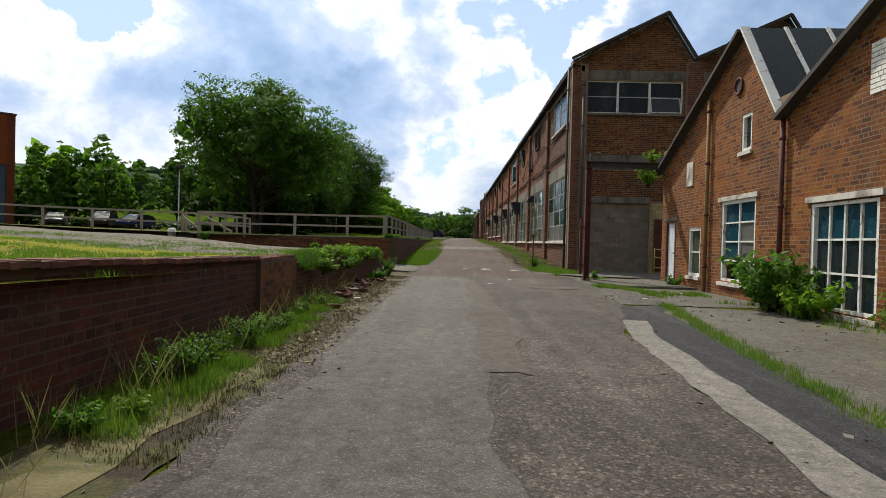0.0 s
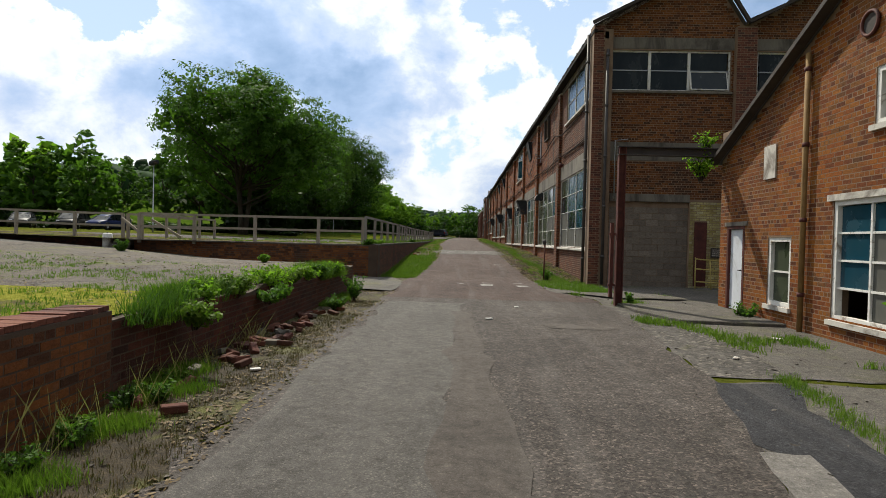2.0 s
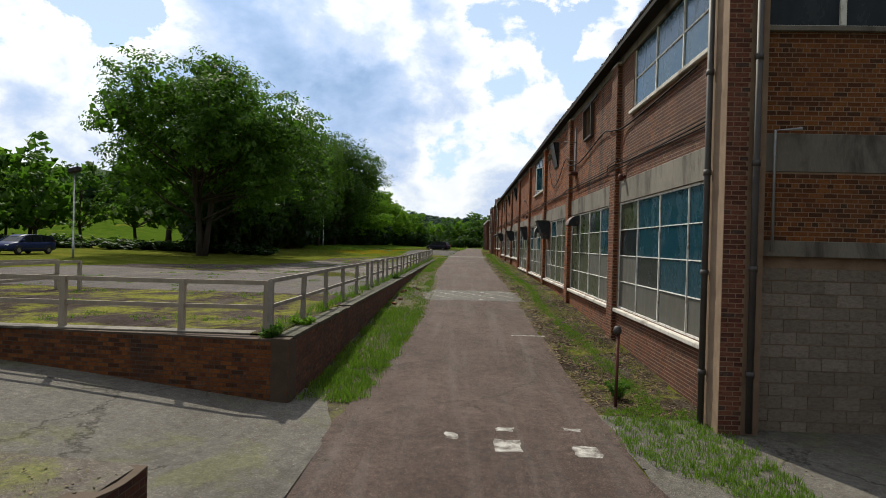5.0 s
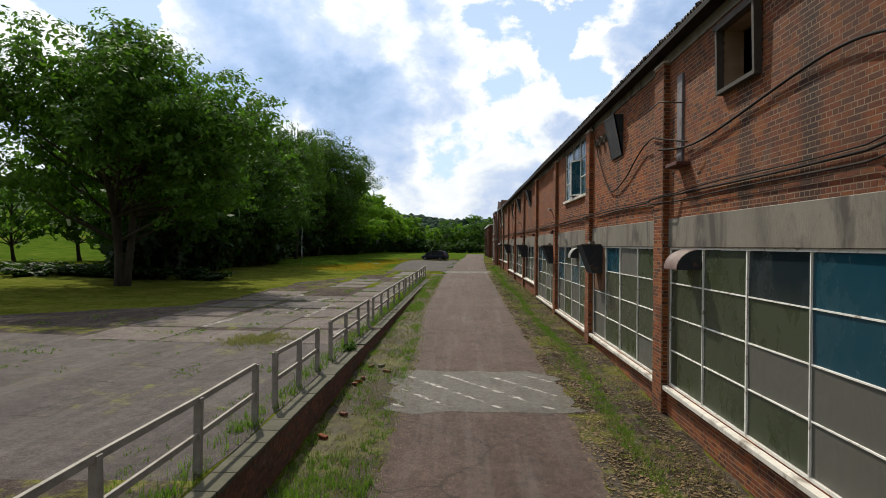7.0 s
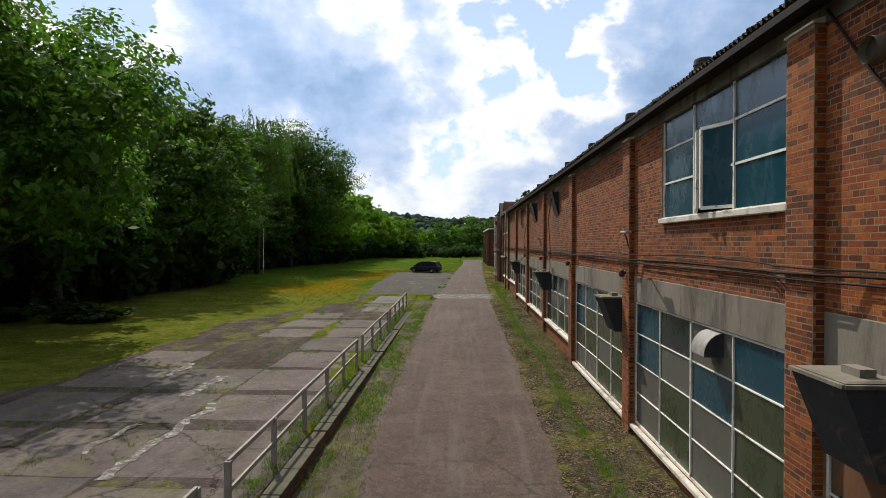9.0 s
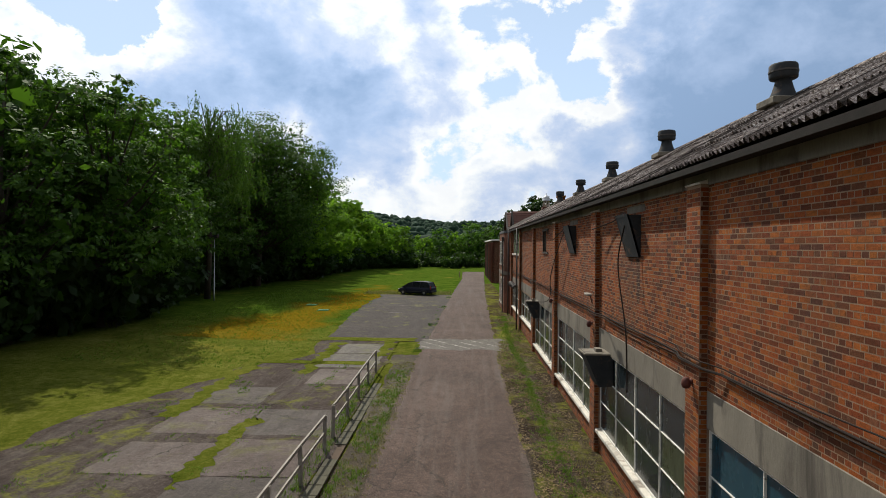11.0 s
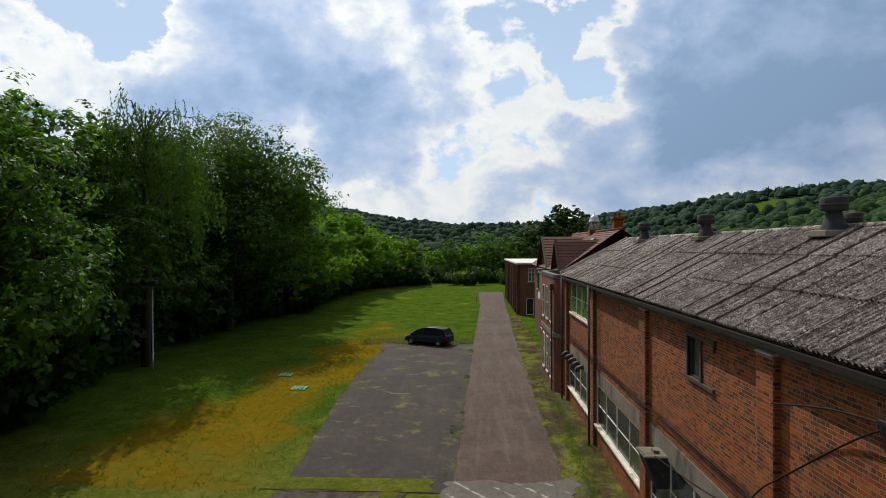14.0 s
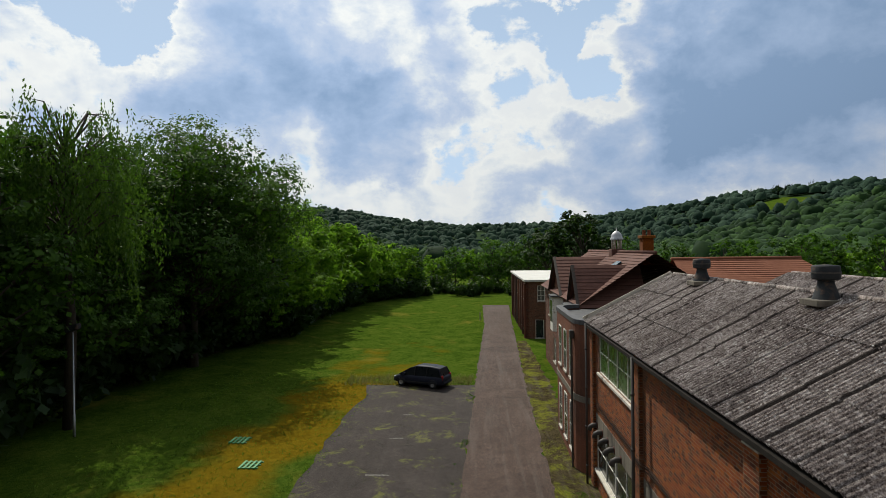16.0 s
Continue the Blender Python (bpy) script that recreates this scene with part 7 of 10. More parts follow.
# trees that close the far end of the field and stand behind the offices
for (x, y, kq, ht) in [(-21, 188, 6, 9), (-16, 193, 3, 11), (-11, 196, 5, 13), (-6, 200, 3, 12.5), (-2, 196, 1, 14.5), (3, 198, 0, 14), (7, 192, 4, 14.5), (12, 190, 2, 15.5), (17, 184, 0, 15), (23, 178, 4, 16.5), (-24, 198, 3, 10), (1, 206, 5, 15), (10, 206, 2, 15.5), (30, 190, 0, 15), (38, 180, 4, 14), (46, 172, 0, 14), (54, 165, 2, 13.5), (36, 128, 3, 9.0), (62, 150, 0, 14), (70, 140, 4, 14), (80, 150, 2, 16), (60, 170, 5, 15), (90, 140, 0, 15)]:
    src, h = kinds[kq]
    sc = ht / h
    tagged(copy_thing(src, pose(x, y, ground_z(x, y) - 0.2, 0, 0, r.uniform(0, 360)) @ Matrix.Diagonal((sc, sc, sc, 1))), "broadleaf tree beyond the end of the field", "tree", "trees at the field end")
# trees that climb the first slope behind the works
for i in range(44):
    x, y = 66 + 78 * r.random(), 150 + 92 * r.random()
    src, h = back_kinds[(0, 1, 2, 3, 4, 5)[int(r.integers(0, 6))]]
    sc = r.uniform(9.0, 14.0) / h
    tagged(copy_thing(src, pose(x, y, ground_z(x, y) - 0.2, 0, 0, r.uniform(0, 360)) @ Matrix.Diagonal((sc, sc, sc, 1))), "broadleaf tree on the slope behind the works", "tree", "trees on the first slope")
for x, y, kq, ht in ((-30.0, 51.0, 0, 16.5), (-34.5, 54.0, 1, 16.0), (-41.0, 70.0, 2, 15.0), (-47.0, 74.0, 0, 14.5), (-53.0, 72.0, 4, 14.5), (-60.0, 70.0, 5, 13.5)):
    src, h = kinds[kq]
    sc = ht / h
    tagged(copy_thing(src, pose(x, y, field_z(x, y) + hill(x, y) - 0.2, 0, 0, 40.0 * kq) @ Matrix.Diagonal((sc, sc, sc, 1))), "broadleaf tree behind the large ash", "tree", "trees behind the ash")
# tree belt behind the western car park
for i in range(26):
    x = -118 + i * 2.45 + r.normal(0, 0.8)
    y = 62 + (x + 70) * -0.10 + r.normal(0, 4)
    src, h = back_kinds[(5, 6, 3, 5, 6)[int(r.integers(0, 5))]]
    sc = r.uniform(11.0, 16.0) / h
    tagged(copy_thing(src, pose(x, y, ground_z(x, y) - 0.2 if x < -69 else yard_z(x, y) - 0.2, 0, 0, r.uniform(0, 360)) @ Matrix.Diagonal((sc, sc, sc, 1))), "smaller broadleaf tree behind the car park", "tree", "trees behind the car park")
# dark pine behind the offices
for (x, y, h, sp, sd) in ((12.8, 158.0, 18.6, 5.0, 77), (8.0, 161.0, 15.0, 5.0, 78), (17.5, 163.0, 14.5, 4.6, 79)):
    make_tree("pine_tree", (x, y, 2.0), h, sp, 0.30, sd, leaf_dark, 20, 9, 34, 0.42, "dark Scots pine behind the offices", lift=0.6)
for src, h in kinds + fine_kinds + back_kinds:
    for o in (src, *src.children_recursive):
        bpy.data.objects.remove(o)

# distant woods on the hills
rw = np.random.default_rng(12)
cs = []
near_woods = []
while len(near_woods) < 2500:
    y = rw.uniform(150, 680)
    x = rw.uniform(32, 0.80 * (y - 30)) if rw.random() < 0.78 else rw.uniform(-0.55 * (y + 60), 32)
    if (y < 235 and -75 < x < 130) or (-40 < x < 30 and y < 260) or not wooded(x, y):
        continue
    if hill(x, y) < 2 and rw.random() < 0.6:
        continue
    near_woods.append((x, y, ground_z(x, y), 3.4 + 6.2 * rw.random() ** 1.6))
while len(cs) < 5600:
    y = rw.uniform(660, 1440)
    x = rw.uniform(-0.95, 0.95) * (y + 120)
    if not wooded(x, y):
        continue
    size = (3.6 + 5.0 * rw.random() ** 1.5) * (1 + y / 2600)
    cs.append((x, y, ground_z(x, y), size))


def hill_leaf_material():
    m, nt, b = principled("hillside_tree_crowns")
    rnd = noise_of(nt, place(nt), 0.045, 3, 0.6)
    small = noise_of(nt, place(nt), 0.5, 4, 0.7)
    t = math_of(nt, "ADD", math_of(nt, "MULTIPLY", rnd, 0.6), math_of(nt, "ADD", math_of(nt, "MULTIPLY", small, 0.25), math_of(nt, "MULTIPLY", piece_random(nt), 0.15)))
    col = ramp(nt, t, [(0.34, (0.006, 0.018, 0.007)), (0.5, (0.017, 0.042, 0.012)), (0.66, (0.044, 0.090, 0.020))])
    nt.links.new(col, b.inputs["Base Color"])
    b.inputs["Roughness"].default_value = 0.9
    b.inputs["Specular IOR Level"].default_value = 0.1
    return m


# far crowns tinted bluish, distance haze put into the leaf colour
far_leaf_haze = surface("hazed_distant_woodland", [(0.34, (0.009, 0.023, 0.015)), (0.5, (0.018, 0.041, 0.025)), (0.66, (0.034, 0.066, 0.035))], 0.03, 0.3, 0.9, 1.0, 0.8, spec=0.1)
bm_ = bmesh.new()
bmesh.ops.create_icosphere(bm_, subdivisions=2, radius=1.0)
bm_.verts.index_update()
DOME = np.array([v.co[:] for v in bm_.verts]), np.array([[v.index for v in f.verts] for f in bm_.faces if f.calc_center_median().z > 0.05])
bm_.free()


def woods(name, trees, clumps, per, size, mat, label):
    """Many crowns: an uneven domed body each, set with leaf sprays."""
    unit, tri = DOME
    c = np.array([t[:3] for t in trees])
    sz = np.array([t[3] for t in trees])
    n, k = len(c), len(unit)
    ph = rw.uniform(0, 6.28, (n, 1, 3))
    lump = 1 + 0.16 * np.sin(unit[None] * 4.2 + ph).sum(2, keepdims=True) * 0.7 + rw.normal(0, 0.07, (n, k, 1))
    tall = np.stack([np.ones(n), np.ones(n), rw.uniform(0.9, 1.3, n)], 1)[:, None, :]
    pts = (c + np.stack([0 * sz, 0 * sz, 0.25 * sz], 1))[:, None, :] + unit[None] * lump * tall * sz[:, None, None] * 0.86
    fv = (np.arange(n)[:, None, None] * k + tri[None]).reshape(-1, 3)
    me = bpy.data.meshes.new("crown_bodies")
    me.vertices.add(n * k)
    me.vertices.foreach_set("co", pts.reshape(-1))
    me.loops.add(len(fv) * 3)
    me.loops.foreach_set("vertex_index", fv.reshape(-1))
    me.polygons.add(len(fv))
    me.polygons.foreach_set("loop_start", np.arange(len(fv)) * 3)
    me.polygons.foreach_set("use_smooth", [True] * len(fv))
    me.materials.append(mat)
    me.update(calc_edges=True)
    ob = put(name, me, label=label, category="woods", kind="stuff")
    pick = rw.integers(0, k, (n, clumps))
    cc = pts[np.arange(n)[:, None], pick]
    cc[:, :, 2] = np.maximum(cc[:, :, 2], (c[:, 2] + 0.3 * sz)[:, None])
    cr = np.repeat(sz * 0.34, clumps)
    core = np.repeat(c + np.stack([0 * sz, 0 * sz, 0.3 * sz], 1), clumps, axis=0)
    put("sprays", quad_mesh("sprays", spray_quads(cc.reshape(-1, 3), cr, core, per, size, rw, 0.25), mat), ob)


woods("hillside_trees", near_woods, 9, 5, 1.5, hill_leaf_material(), "broadleaf woods on the near valley slopes")
woods("hill_woods", cs, 4, 3, 2.6, far_leaf_haze, "distant broadleaf woods on the valley sides")
# a stand of conifers on the crest of the eastern hill
for i in range(34):
    x, y = 405 + 70 * rw.random(), 800 + 150 * rw.random()
    h = rw.uniform(10, 17)
    tr = empty("conifer", (x, y, ground_z(x, y)), "dark pointed conifer on the hill crest", "tree", "conifers on the crest")
    put("trunk", Soup().tube([(0, 0, -0.5), (0, 0, h * 0.9)], [0.28, 0.05], 5).mesh("trunk", bark, True), tr)
    zz = np.repeat(np.linspace(0.12, 0.98, 22), 9)
    an = rw.uniform(0, 6.28, len(zz))
    ln = (1 - zz) * h * 0.30 * rw.uniform(0.7, 1.15, len(zz)) + 0.4
    d = np.stack([np.cos(an), np.sin(an), -0.28 + 0 * an], 1)
    sd = np.stack([-np.sin(an), np.cos(an), 0 * an], 1) * 0.75
    p = np.stack([0 * zz, 0 * zz, zz * h], 1)
    put("crown", quad_mesh("crown", np.stack([p, p + d * ln[:, None] * 0.6 + sd, p + d * ln[:, None], p + d * ln[:, None] * 0.6 - sd], 1), leaf_dark), tr)

hatch_board = surface("lilac_grey_board", [(0.3, (0.105, 0.092, 0.098)), (0.7, (0.20, 0.18, 0.19))], 2.5, 40, 0.8, 0.3, 0.004, dirt=(3.0, 0.56, 0.68, (0.07, 0.05, 0.04)))

# ---- fittings on the factory wall ----


def louvre_box(y0, y1, z0, z1, tilt, label, out=0.16, bare=False):
    """A dark slatted ventilator frame that stands off the wall; tilt: how far its head swings out."""
    ob = empty("louvre_vent", (0, (y0 + y1) / 2, z0), label, "vent")
    l = ob.location
    f = lambda y, z, o: (-o - tilt * (z - z0) / (z1 - z0), y, z)
    e = 0.07
    for (a, b, c, d) in ((y0, y1, z1 - e, z1), (y0, y1, z0, z0 + e), (y0, y0 + e, z0 + e, z1 - e), (y1 - e, y1, z0 + e, z1 - e)):
        vs = [f(y, z, o) for y in (a, b) for z in (c, d) for o in (0.0, out)]
        s = Soup().add(vs, [(0, 1, 3, 2), (4, 6, 7, 5), (0, 4, 5, 1), (2, 3, 7, 6), (0, 2, 6, 4), (1, 5, 7, 3)])
        s.v = sub(s.v, l)
        put("frame", s.mesh("frame", hopper_grey if tilt > 0.1 else board_dark), ob)
    n = 9 if tilt < 0.1 and not bare else 0
    if not n and not bare:
        vs = [f(y, z, out * 0.9) for y, z in ((y0 + e, z0 + e), (y1 - e, z0 + e), (y1 - e, z1 - e), (y0 + e, z1 - e))]
        put("flap_sheet", mesh_of("flap_sheet", sub(vs, l) + sub([f(y, z, out * 0.9 - 0.02) for y, z in ((y0 + e, z0 + e), (y1 - e, z0 + e), (y1 - e, z1 - e), (y0 + e, z1 - e))], l), [(0, 1, 2, 3), (7, 6, 5, 4)], hopper_grey), ob)
        for yy in (y0, y1 - 0.02):
            s = Soup().prism([(0, yy, z1 - 0.03), f(yy, z1 - 0.03, out), f(yy, z0 + 0.02, out), (0, yy, z0 + 0.02)], (0, 0.02, 0))
            s.v = sub(s.v, l)
            put("cheek", s.mesh("cheek", hopper_grey), ob)
    for k in range(n):
        z = z0 + e + (z1 - z0 - 2 * e) * (k + 0.5) / n
        h = (z1 - z0) / n
        vs = [f(y, zz, o) for y in (y0 + e, y1 - e) for zz, o in ((z + h * 0.5, out * 0.3), (z + h * 0.5 + 0.01, out * 0.3), (z - h * 0.35, out * 0.85), (z - h * 0.35 + 0.01, out * 0.85))]
        s = Soup().add(vs, [(0, 1, 3, 2), (4, 6, 7, 5), (0, 4, 5, 1), (2, 3, 7, 6), (0, 2, 6, 4), (1, 5, 7, 3)])
        s.v = sub(s.v, l)
        put("slat", s.mesh("slat", hopper_grey if tilt > 0.1 else board_dark), ob)
    vs = [f(y, z, 0.02) for y, z in ((y0 + e, z0 + e), (y1 - e, z0 + e), (y1 - e, z1 - e), (y0 + e, z1 - e))]
    if bare:
        return ob
    # a dark sheet stands for the unlit opening behind the flap
    put("backing", mesh_of("backing", sub(vs, l), [(0, 1, 2, 3)], board_dark), ob)
    return ob


louvre_box(11.70, 13.12, 7.43, 8.68, 0.03, "dark open ventilator frame of weathered timber on the upper wall", 0.13, True)
s = Soup().beam((-0.10, 10.9, 8.74), (-0.10, 13.3, 8.72), 0.06, 0.07)
put("timber_rail", s.mesh("timber_rail", board_dark), label="dark timber rail fixed above the open ventilator", category="rail")
louvre_box(19.75, 20.95, 7.40, 8.65, 0.26, "grey louvre flap leaning out from the upper wall", 0.05)
louvre_box(43.42, 44.48, 7.55, 8.62, 0.30, "grey hinged louvre flap hanging open", 0.05)
louvre_box(51.30, 52.42, 7.55, 8.64, 0.28, "grey hinged louvre flap hanging open over the wall", 0.05)
for ya, yb in ((43.1, 44.6), (51.0, 52.5)):
    s = Soup().bevel_box((-0.006, ya, 8.66), (0.1, yb, 8.84), 0.008)
    put("flap_lintel", s.mesh("flap_lintel", concrete), wall_w, "short grey concrete lintel over the louvre flap")
s = Soup().bevel_box((-0.05, 14.98, 6.47), (0.06, 15.27, 8.44), 0.01)
put("boarded_hatch", s.mesh("boarded_hatch", hatch_board), label="lilac-grey boarded loading hatch on the upper wall", category="hatch")
s = Soup().bevel_box((-0.30, 14.6, 6.36), (0.0, 15.26, 6.44), 0.01)
put("hatch_ledge", s.mesh("hatch_ledge", steel_rust), label="rusty ledge under the boarded hatch", category="ledge")
s = Soup().tube([(-0.02, 14.9, 7.75), (-0.55, 14.95, 7.78), (-0.6, 15.4, 7.72)], 0.015, 6)
put("wall_bracket", s.mesh("wall_bracket", steel_dark, True), label="thin iron bracket beside the hatch", category="bracket")


board_orange = surface("rusty_orange_board", [(0.3, (0.065, 0.030, 0.014)), (0.7, (0.15, 0.066, 0.028))], 3, 30, 0.9, 0.3, 0.004, stretch=(1, 1, 0.3))


def hopper(y, z, w, h, d, label, lid=True):
    """A sheet-metal extract cowl that hangs before a window, wide above and narrow below."""
    ob = empty("extract_hopper", (0, y, z), label, "extract hopper", "extract hoppers on the windows")
    l = ob.location
    a, b = y - w / 2, y + w / 2
    vs = [(-d, a, z), (0.1, a, z), (0.1, b, z), (-d, b, z), (-d * 0.45, a + 0.02, z - h), (0.1, a + 0.02, z - h), (0.1, b - 0.02, z - h), (-d * 0.45, b - 0.02, z - h)]
    s = Soup().add(vs, [(0, 1, 5, 4), (1, 2, 6, 5), (2, 3, 7, 6), (3, 0, 4, 7), (4, 5, 6, 7)])
    s.v = sub(s.v, l)
    put("cowl", s.mesh("cowl", hopper_grey), ob)
    s = Soup()
    for p, q in ((0, 3), (3, 2), (0, 1), (1, 2)):
        s.beam(vs[p], vs[q], 0.05, 0.04)
    s.v = sub(s.v, l)
    put("rim", s.mesh("rim", concrete), ob, "dull edge strip")
    if lid:
        s = Soup().box((-d * 0.95, a + 0.03, z + 0.0), (0.08, b - 0.03, z + 0.03)).box((-d * 0.5, a + w * 0.3, z + 0.03), (-d * 0.25, a + w * 0.62, z + 0.12))
        s.v = sub(s.v, l)
        put("lid", s.mesh("lid", concrete, False), ob, "dull zinc lid with moss and debris")
    return ob


hopper(22.8, 4.66, 0.95, 1.0, 0.70, "grey sheet-metal extract hopper on a factory window")
hopper(32.85, 4.62, 0.9, 0.95, 0.68, "grey sheet-metal extract hopper with a pale lid")
hopper(46.55, 4.66, 0.9, 0.95, 0.75, "grey sheet-metal extract hopper with a pale lid")
hopper(62.0, 4.72, 0.85, 0.95, 0.70, "grey sheet-metal extract hopper with a pale lid")


# boards under the first hopper
s = Soup().box((0.02, 22.35, 3.05), (0.045, 23.6, 3.72))
put("boarded_pane", s.mesh("boarded_pane", board_orange), wall_w, "orange-brown board filling a pane under the hopper")
s = Soup().box((0.02, 21.95, 3.1), (0.045, 22.3, 4.56))
put("boarded_pane", s.mesh("boarded_pane", board_orange), wall_w, "dull brown board beside the hopper")
steel_rust_pale = surface("rust_streaked_zinc", [(0.3, (0.085, 0.048, 0.038)), (0.5, (0.135, 0.085, 0.070)), (0.7, (0.20, 0.15, 0.13))], 5, 30, 0.6, 0.2, 0.003)


zinc = surface("dull_zinc", [(0.3, (0.13, 0.12, 0.11)), (0.7, (0.33, 0.31, 0.29))], 5, 30, 0.6, 0.2, 0.003)


def flap(y, z, w, d, mat):
    """A curved sheet-metal hood over one pane."""
    ob = empty("curved_hood", (0, y, z), "curved sheet-metal ventilation hood on a window pane", "hood", "curved hoods on the windows")
    s = Soup()
    n = 8
    pts = [(0.08 - (d + 0.08) * math.sin(t * math.pi / 2), 0.10 - 0.42 * (1 - math.cos(t * math.pi / 2))) for t in np.linspace(0, 1, n)]
    for off in (0.0, 0.012):
        s.add([(x - off, yy, zz + off) for x, zz in pts for yy in (-w / 2, w / 2)], [(2 * i, 2 * i + 1, 2 * i + 3, 2 * i + 2) for i in range(n - 1)])
    put("hood", s.mesh("hood", mat, True), ob)
    for yy in (-w / 2, w / 2):
        s = Soup().prism([(x, yy, zz) for x, zz in pts] + [(0.08, yy, pts[-1][1])], (0, 0.008, 0))
        put("cheek", s.mesh("cheek", hopper_grey), ob)
    return ob


flap(14.55, 4.45, 0.75, 0.42, steel_rust_pale)
flap(26.95, 4.42, 0.58, 0.28, zinc)

# open casement of the upper window
ca = empty("open_casement", (0.06, 26.2, 6.75), "white wooden casement standing open", "casement")
l = ca.location
for k, (hy, ang) in enumerate(((26.30, 24.0), (27.92, 158.0))):
    d = Vector((-math.sin(radians(ang)), math.cos(radians(ang)), 0)) * 0.74
    a = Vector((0.08, hy, 6.78))
    s = Soup()
    for p, q in (((0, 0), (1, 0)), ((0, 1.45), (1, 1.45)), ((0, 0), (0, 1.45)), ((1, 0), (1, 1.45))):
        s.beam(a + d * p[0] + Vector((0, 0, p[1])), a + d * q[0] + Vector((0, 0, q[1])), 0.05, 0.06)
    s.v = sub(s.v, l)
    put("casement_frame", s.mesh("casement_frame", white_paint), ca)
    s = Soup().prism([a + d * 0.05 + Vector((0, 0, 0.04)), a + d * 0.95 + Vector((0, 0, 0.04)), a + d * 0.95 + Vector((0, 0, 1.41)), a + d * 0.05 + Vector((0, 0, 1.41))], d.cross(Vector((0, 0, 1))).normalized() * 0.005)
    s.v = sub(s.v, l)
    put("pane", s.mesh("pane", glass_blue), ca)
s = Soup().bevel_box((-0.10, 24.4, 6.58), (0.2, 29.6, 6.70), 0.015)
put("window_sill", s.mesh("window_sill", concrete_pale), label="pale sill under the upper casement window", kind="structure")
s = Soup().bevel_box((-0.10, 71.6, 7.13), (0.2, 78.0, 7.25), 0.015)
put("window_sill", s.mesh("window_sill", concrete_pale), label="pale sill under the upper end window", kind="structure")
s = Soup().bevel_box((-0.10, 1.1, 7.09), (0.2, 6.8, 7.20), 0.015)
put("window_sill", s.mesh("window_sill", concrete_pale), label="pale sill under the upper south window", kind="structure")
s = Soup()
for a, b in (((-0.07, 58.25, 8.64), (0.08, 60.08, 8.73)), ((-0.06, 58.35, 7.46), (0.08, 60.06, 7.55)), ((-0.05, 59.98, 7.55), (0.08, 60.06, 8.64)), ((-0.05, 59.08, 7.55), (0.06, 59.18, 8.64)), ((-0.07, 58.27, 8.44), (-0.02, 58.32, 8.64))):
    s.box(a, b)
put("window_surround", s.mesh("window_surround", board_dark), label="dark timber surround of the small window", kind="structure")

# round ducts and square holes in bay three
for (y, z) in ((22.85, 8.27), (22.2, 8.27), (21.58, 8.26)):
    vt = empty("round_duct", (-0.02, y, z), "round iron duct end in the brick wall", "duct", "round ducts in the wall")
    s = Soup().tube([(0.05, 0, 0), (-0.12, 0, 0)], 0.15, 16, False)
    put("sleeve", s.mesh("sleeve", concrete, True), vt)
    # a dark disc stands for the shade inside the duct
    s = Soup().tube([(-0.02, 0, 0), (-0.03, 0, 0)], 0.145, 16)
    put("bore", s.mesh("bore", board_dark), vt)

# conduits and cables along the wall
for z, rad, sag, seed in ((5.74, 0.020, 0.03, 1), (5.84, 0.012, 0.06, 2), (5.66, 0.014, 0.04, 3)):
    pts = []
    for y in np.arange(0.8, 79.0, 0.495):
        k = int(y / BAY)
        off = -0.19 if (y % BAY) < PW + 0.2 or (y % BAY) > BAY - 0.2 else -0.05
        pts.append((off - 0.015 * seed * 0.3, y, z + sag * math.sin(y * 0.9 + seed) * 0.5 + 0.03 * math.sin(y * 0.13 * seed)))
    s = Soup().tube(pts, rad, 6)
    put("wall_conduit", s.mesh("wall_conduit", cable_black, True), label="dark conduit fixed along the factory wall above the lintel", category="conduit", group="conduits along the wall")


def cable(pts, rad, label, n=14, mat=None):
    """A slack cable through the points given."""
    out = []
    P_ = [Vector(p) for p in pts]
    for i in range(len(P_) - 1):
        a, b = P_[i], P_[i + 1]
        p, q = P_[max(i - 1, 0)], P_[min(i + 2, len(P_) - 1)]
        for t in np.linspace(0, 1, n, endpoint=i == len(P_) - 2):
            out.append(0.5 * ((2 * a) + (b - p) * t + (2 * p - 5 * a + 4 * b - q) * t * t + (-p + 3 * a - 3 * b + q) * t ** 3))
    s = Soup().tube(out, rad, 5)
    return put("cable", s.mesh("cable", mat or cable_black, True), label=label, category="cable", group="cables on the wall")


cable([(-0.06, 2.0, 7.0), (-0.06, 7.0, 6.85), (-0.2, 8.2, 6.9), (-0.07, 10, 7.15), (-0.07, 14.0, 6.75), (-0.2, 16.0, 6.9)], 0.025, "thin black cable swagged across the upper wall")
cable([(-0.06, 23.67, 9.05), (-0.06, 22.5, 7.6), (-0.06, 21.3, 6.55), (-0.07, 20.45, 6.38), (-0.07, 19.3, 6.6), (-0.08, 18.35, 6.96), (-0.10, 17.5, 7.22), (-0.2, 16.4, 7.26), (-0.2, 15.9, 7.15), (-0.08, 14.6, 6.85)], 0.02, "thick slack cable looping across the upper wall")
cable([(-0.30, 47.3, 8.35), (-0.12, 45.6, 8.52), (-0.2, 44.0, 8.62), (-0.42, 43.9, 7.4), (-0.5, 42.9, 5.8), (-0.6, 42.4, 4.5)], 0.018, "black cable hanging from the louvre flap")
cable([(-0.30, 55.2, 8.1), (-0.2, 53.5, 8.45), (-0.25, 51.6, 8.62), (-0.25, 52.6, 8.4), (-0.34, 55.2, 6.6), (-0.1, 57.5, 5.2), (-0.4, 61.6, 4.75)], 0.018, "black cable running down from the louvre flap to a hopper")


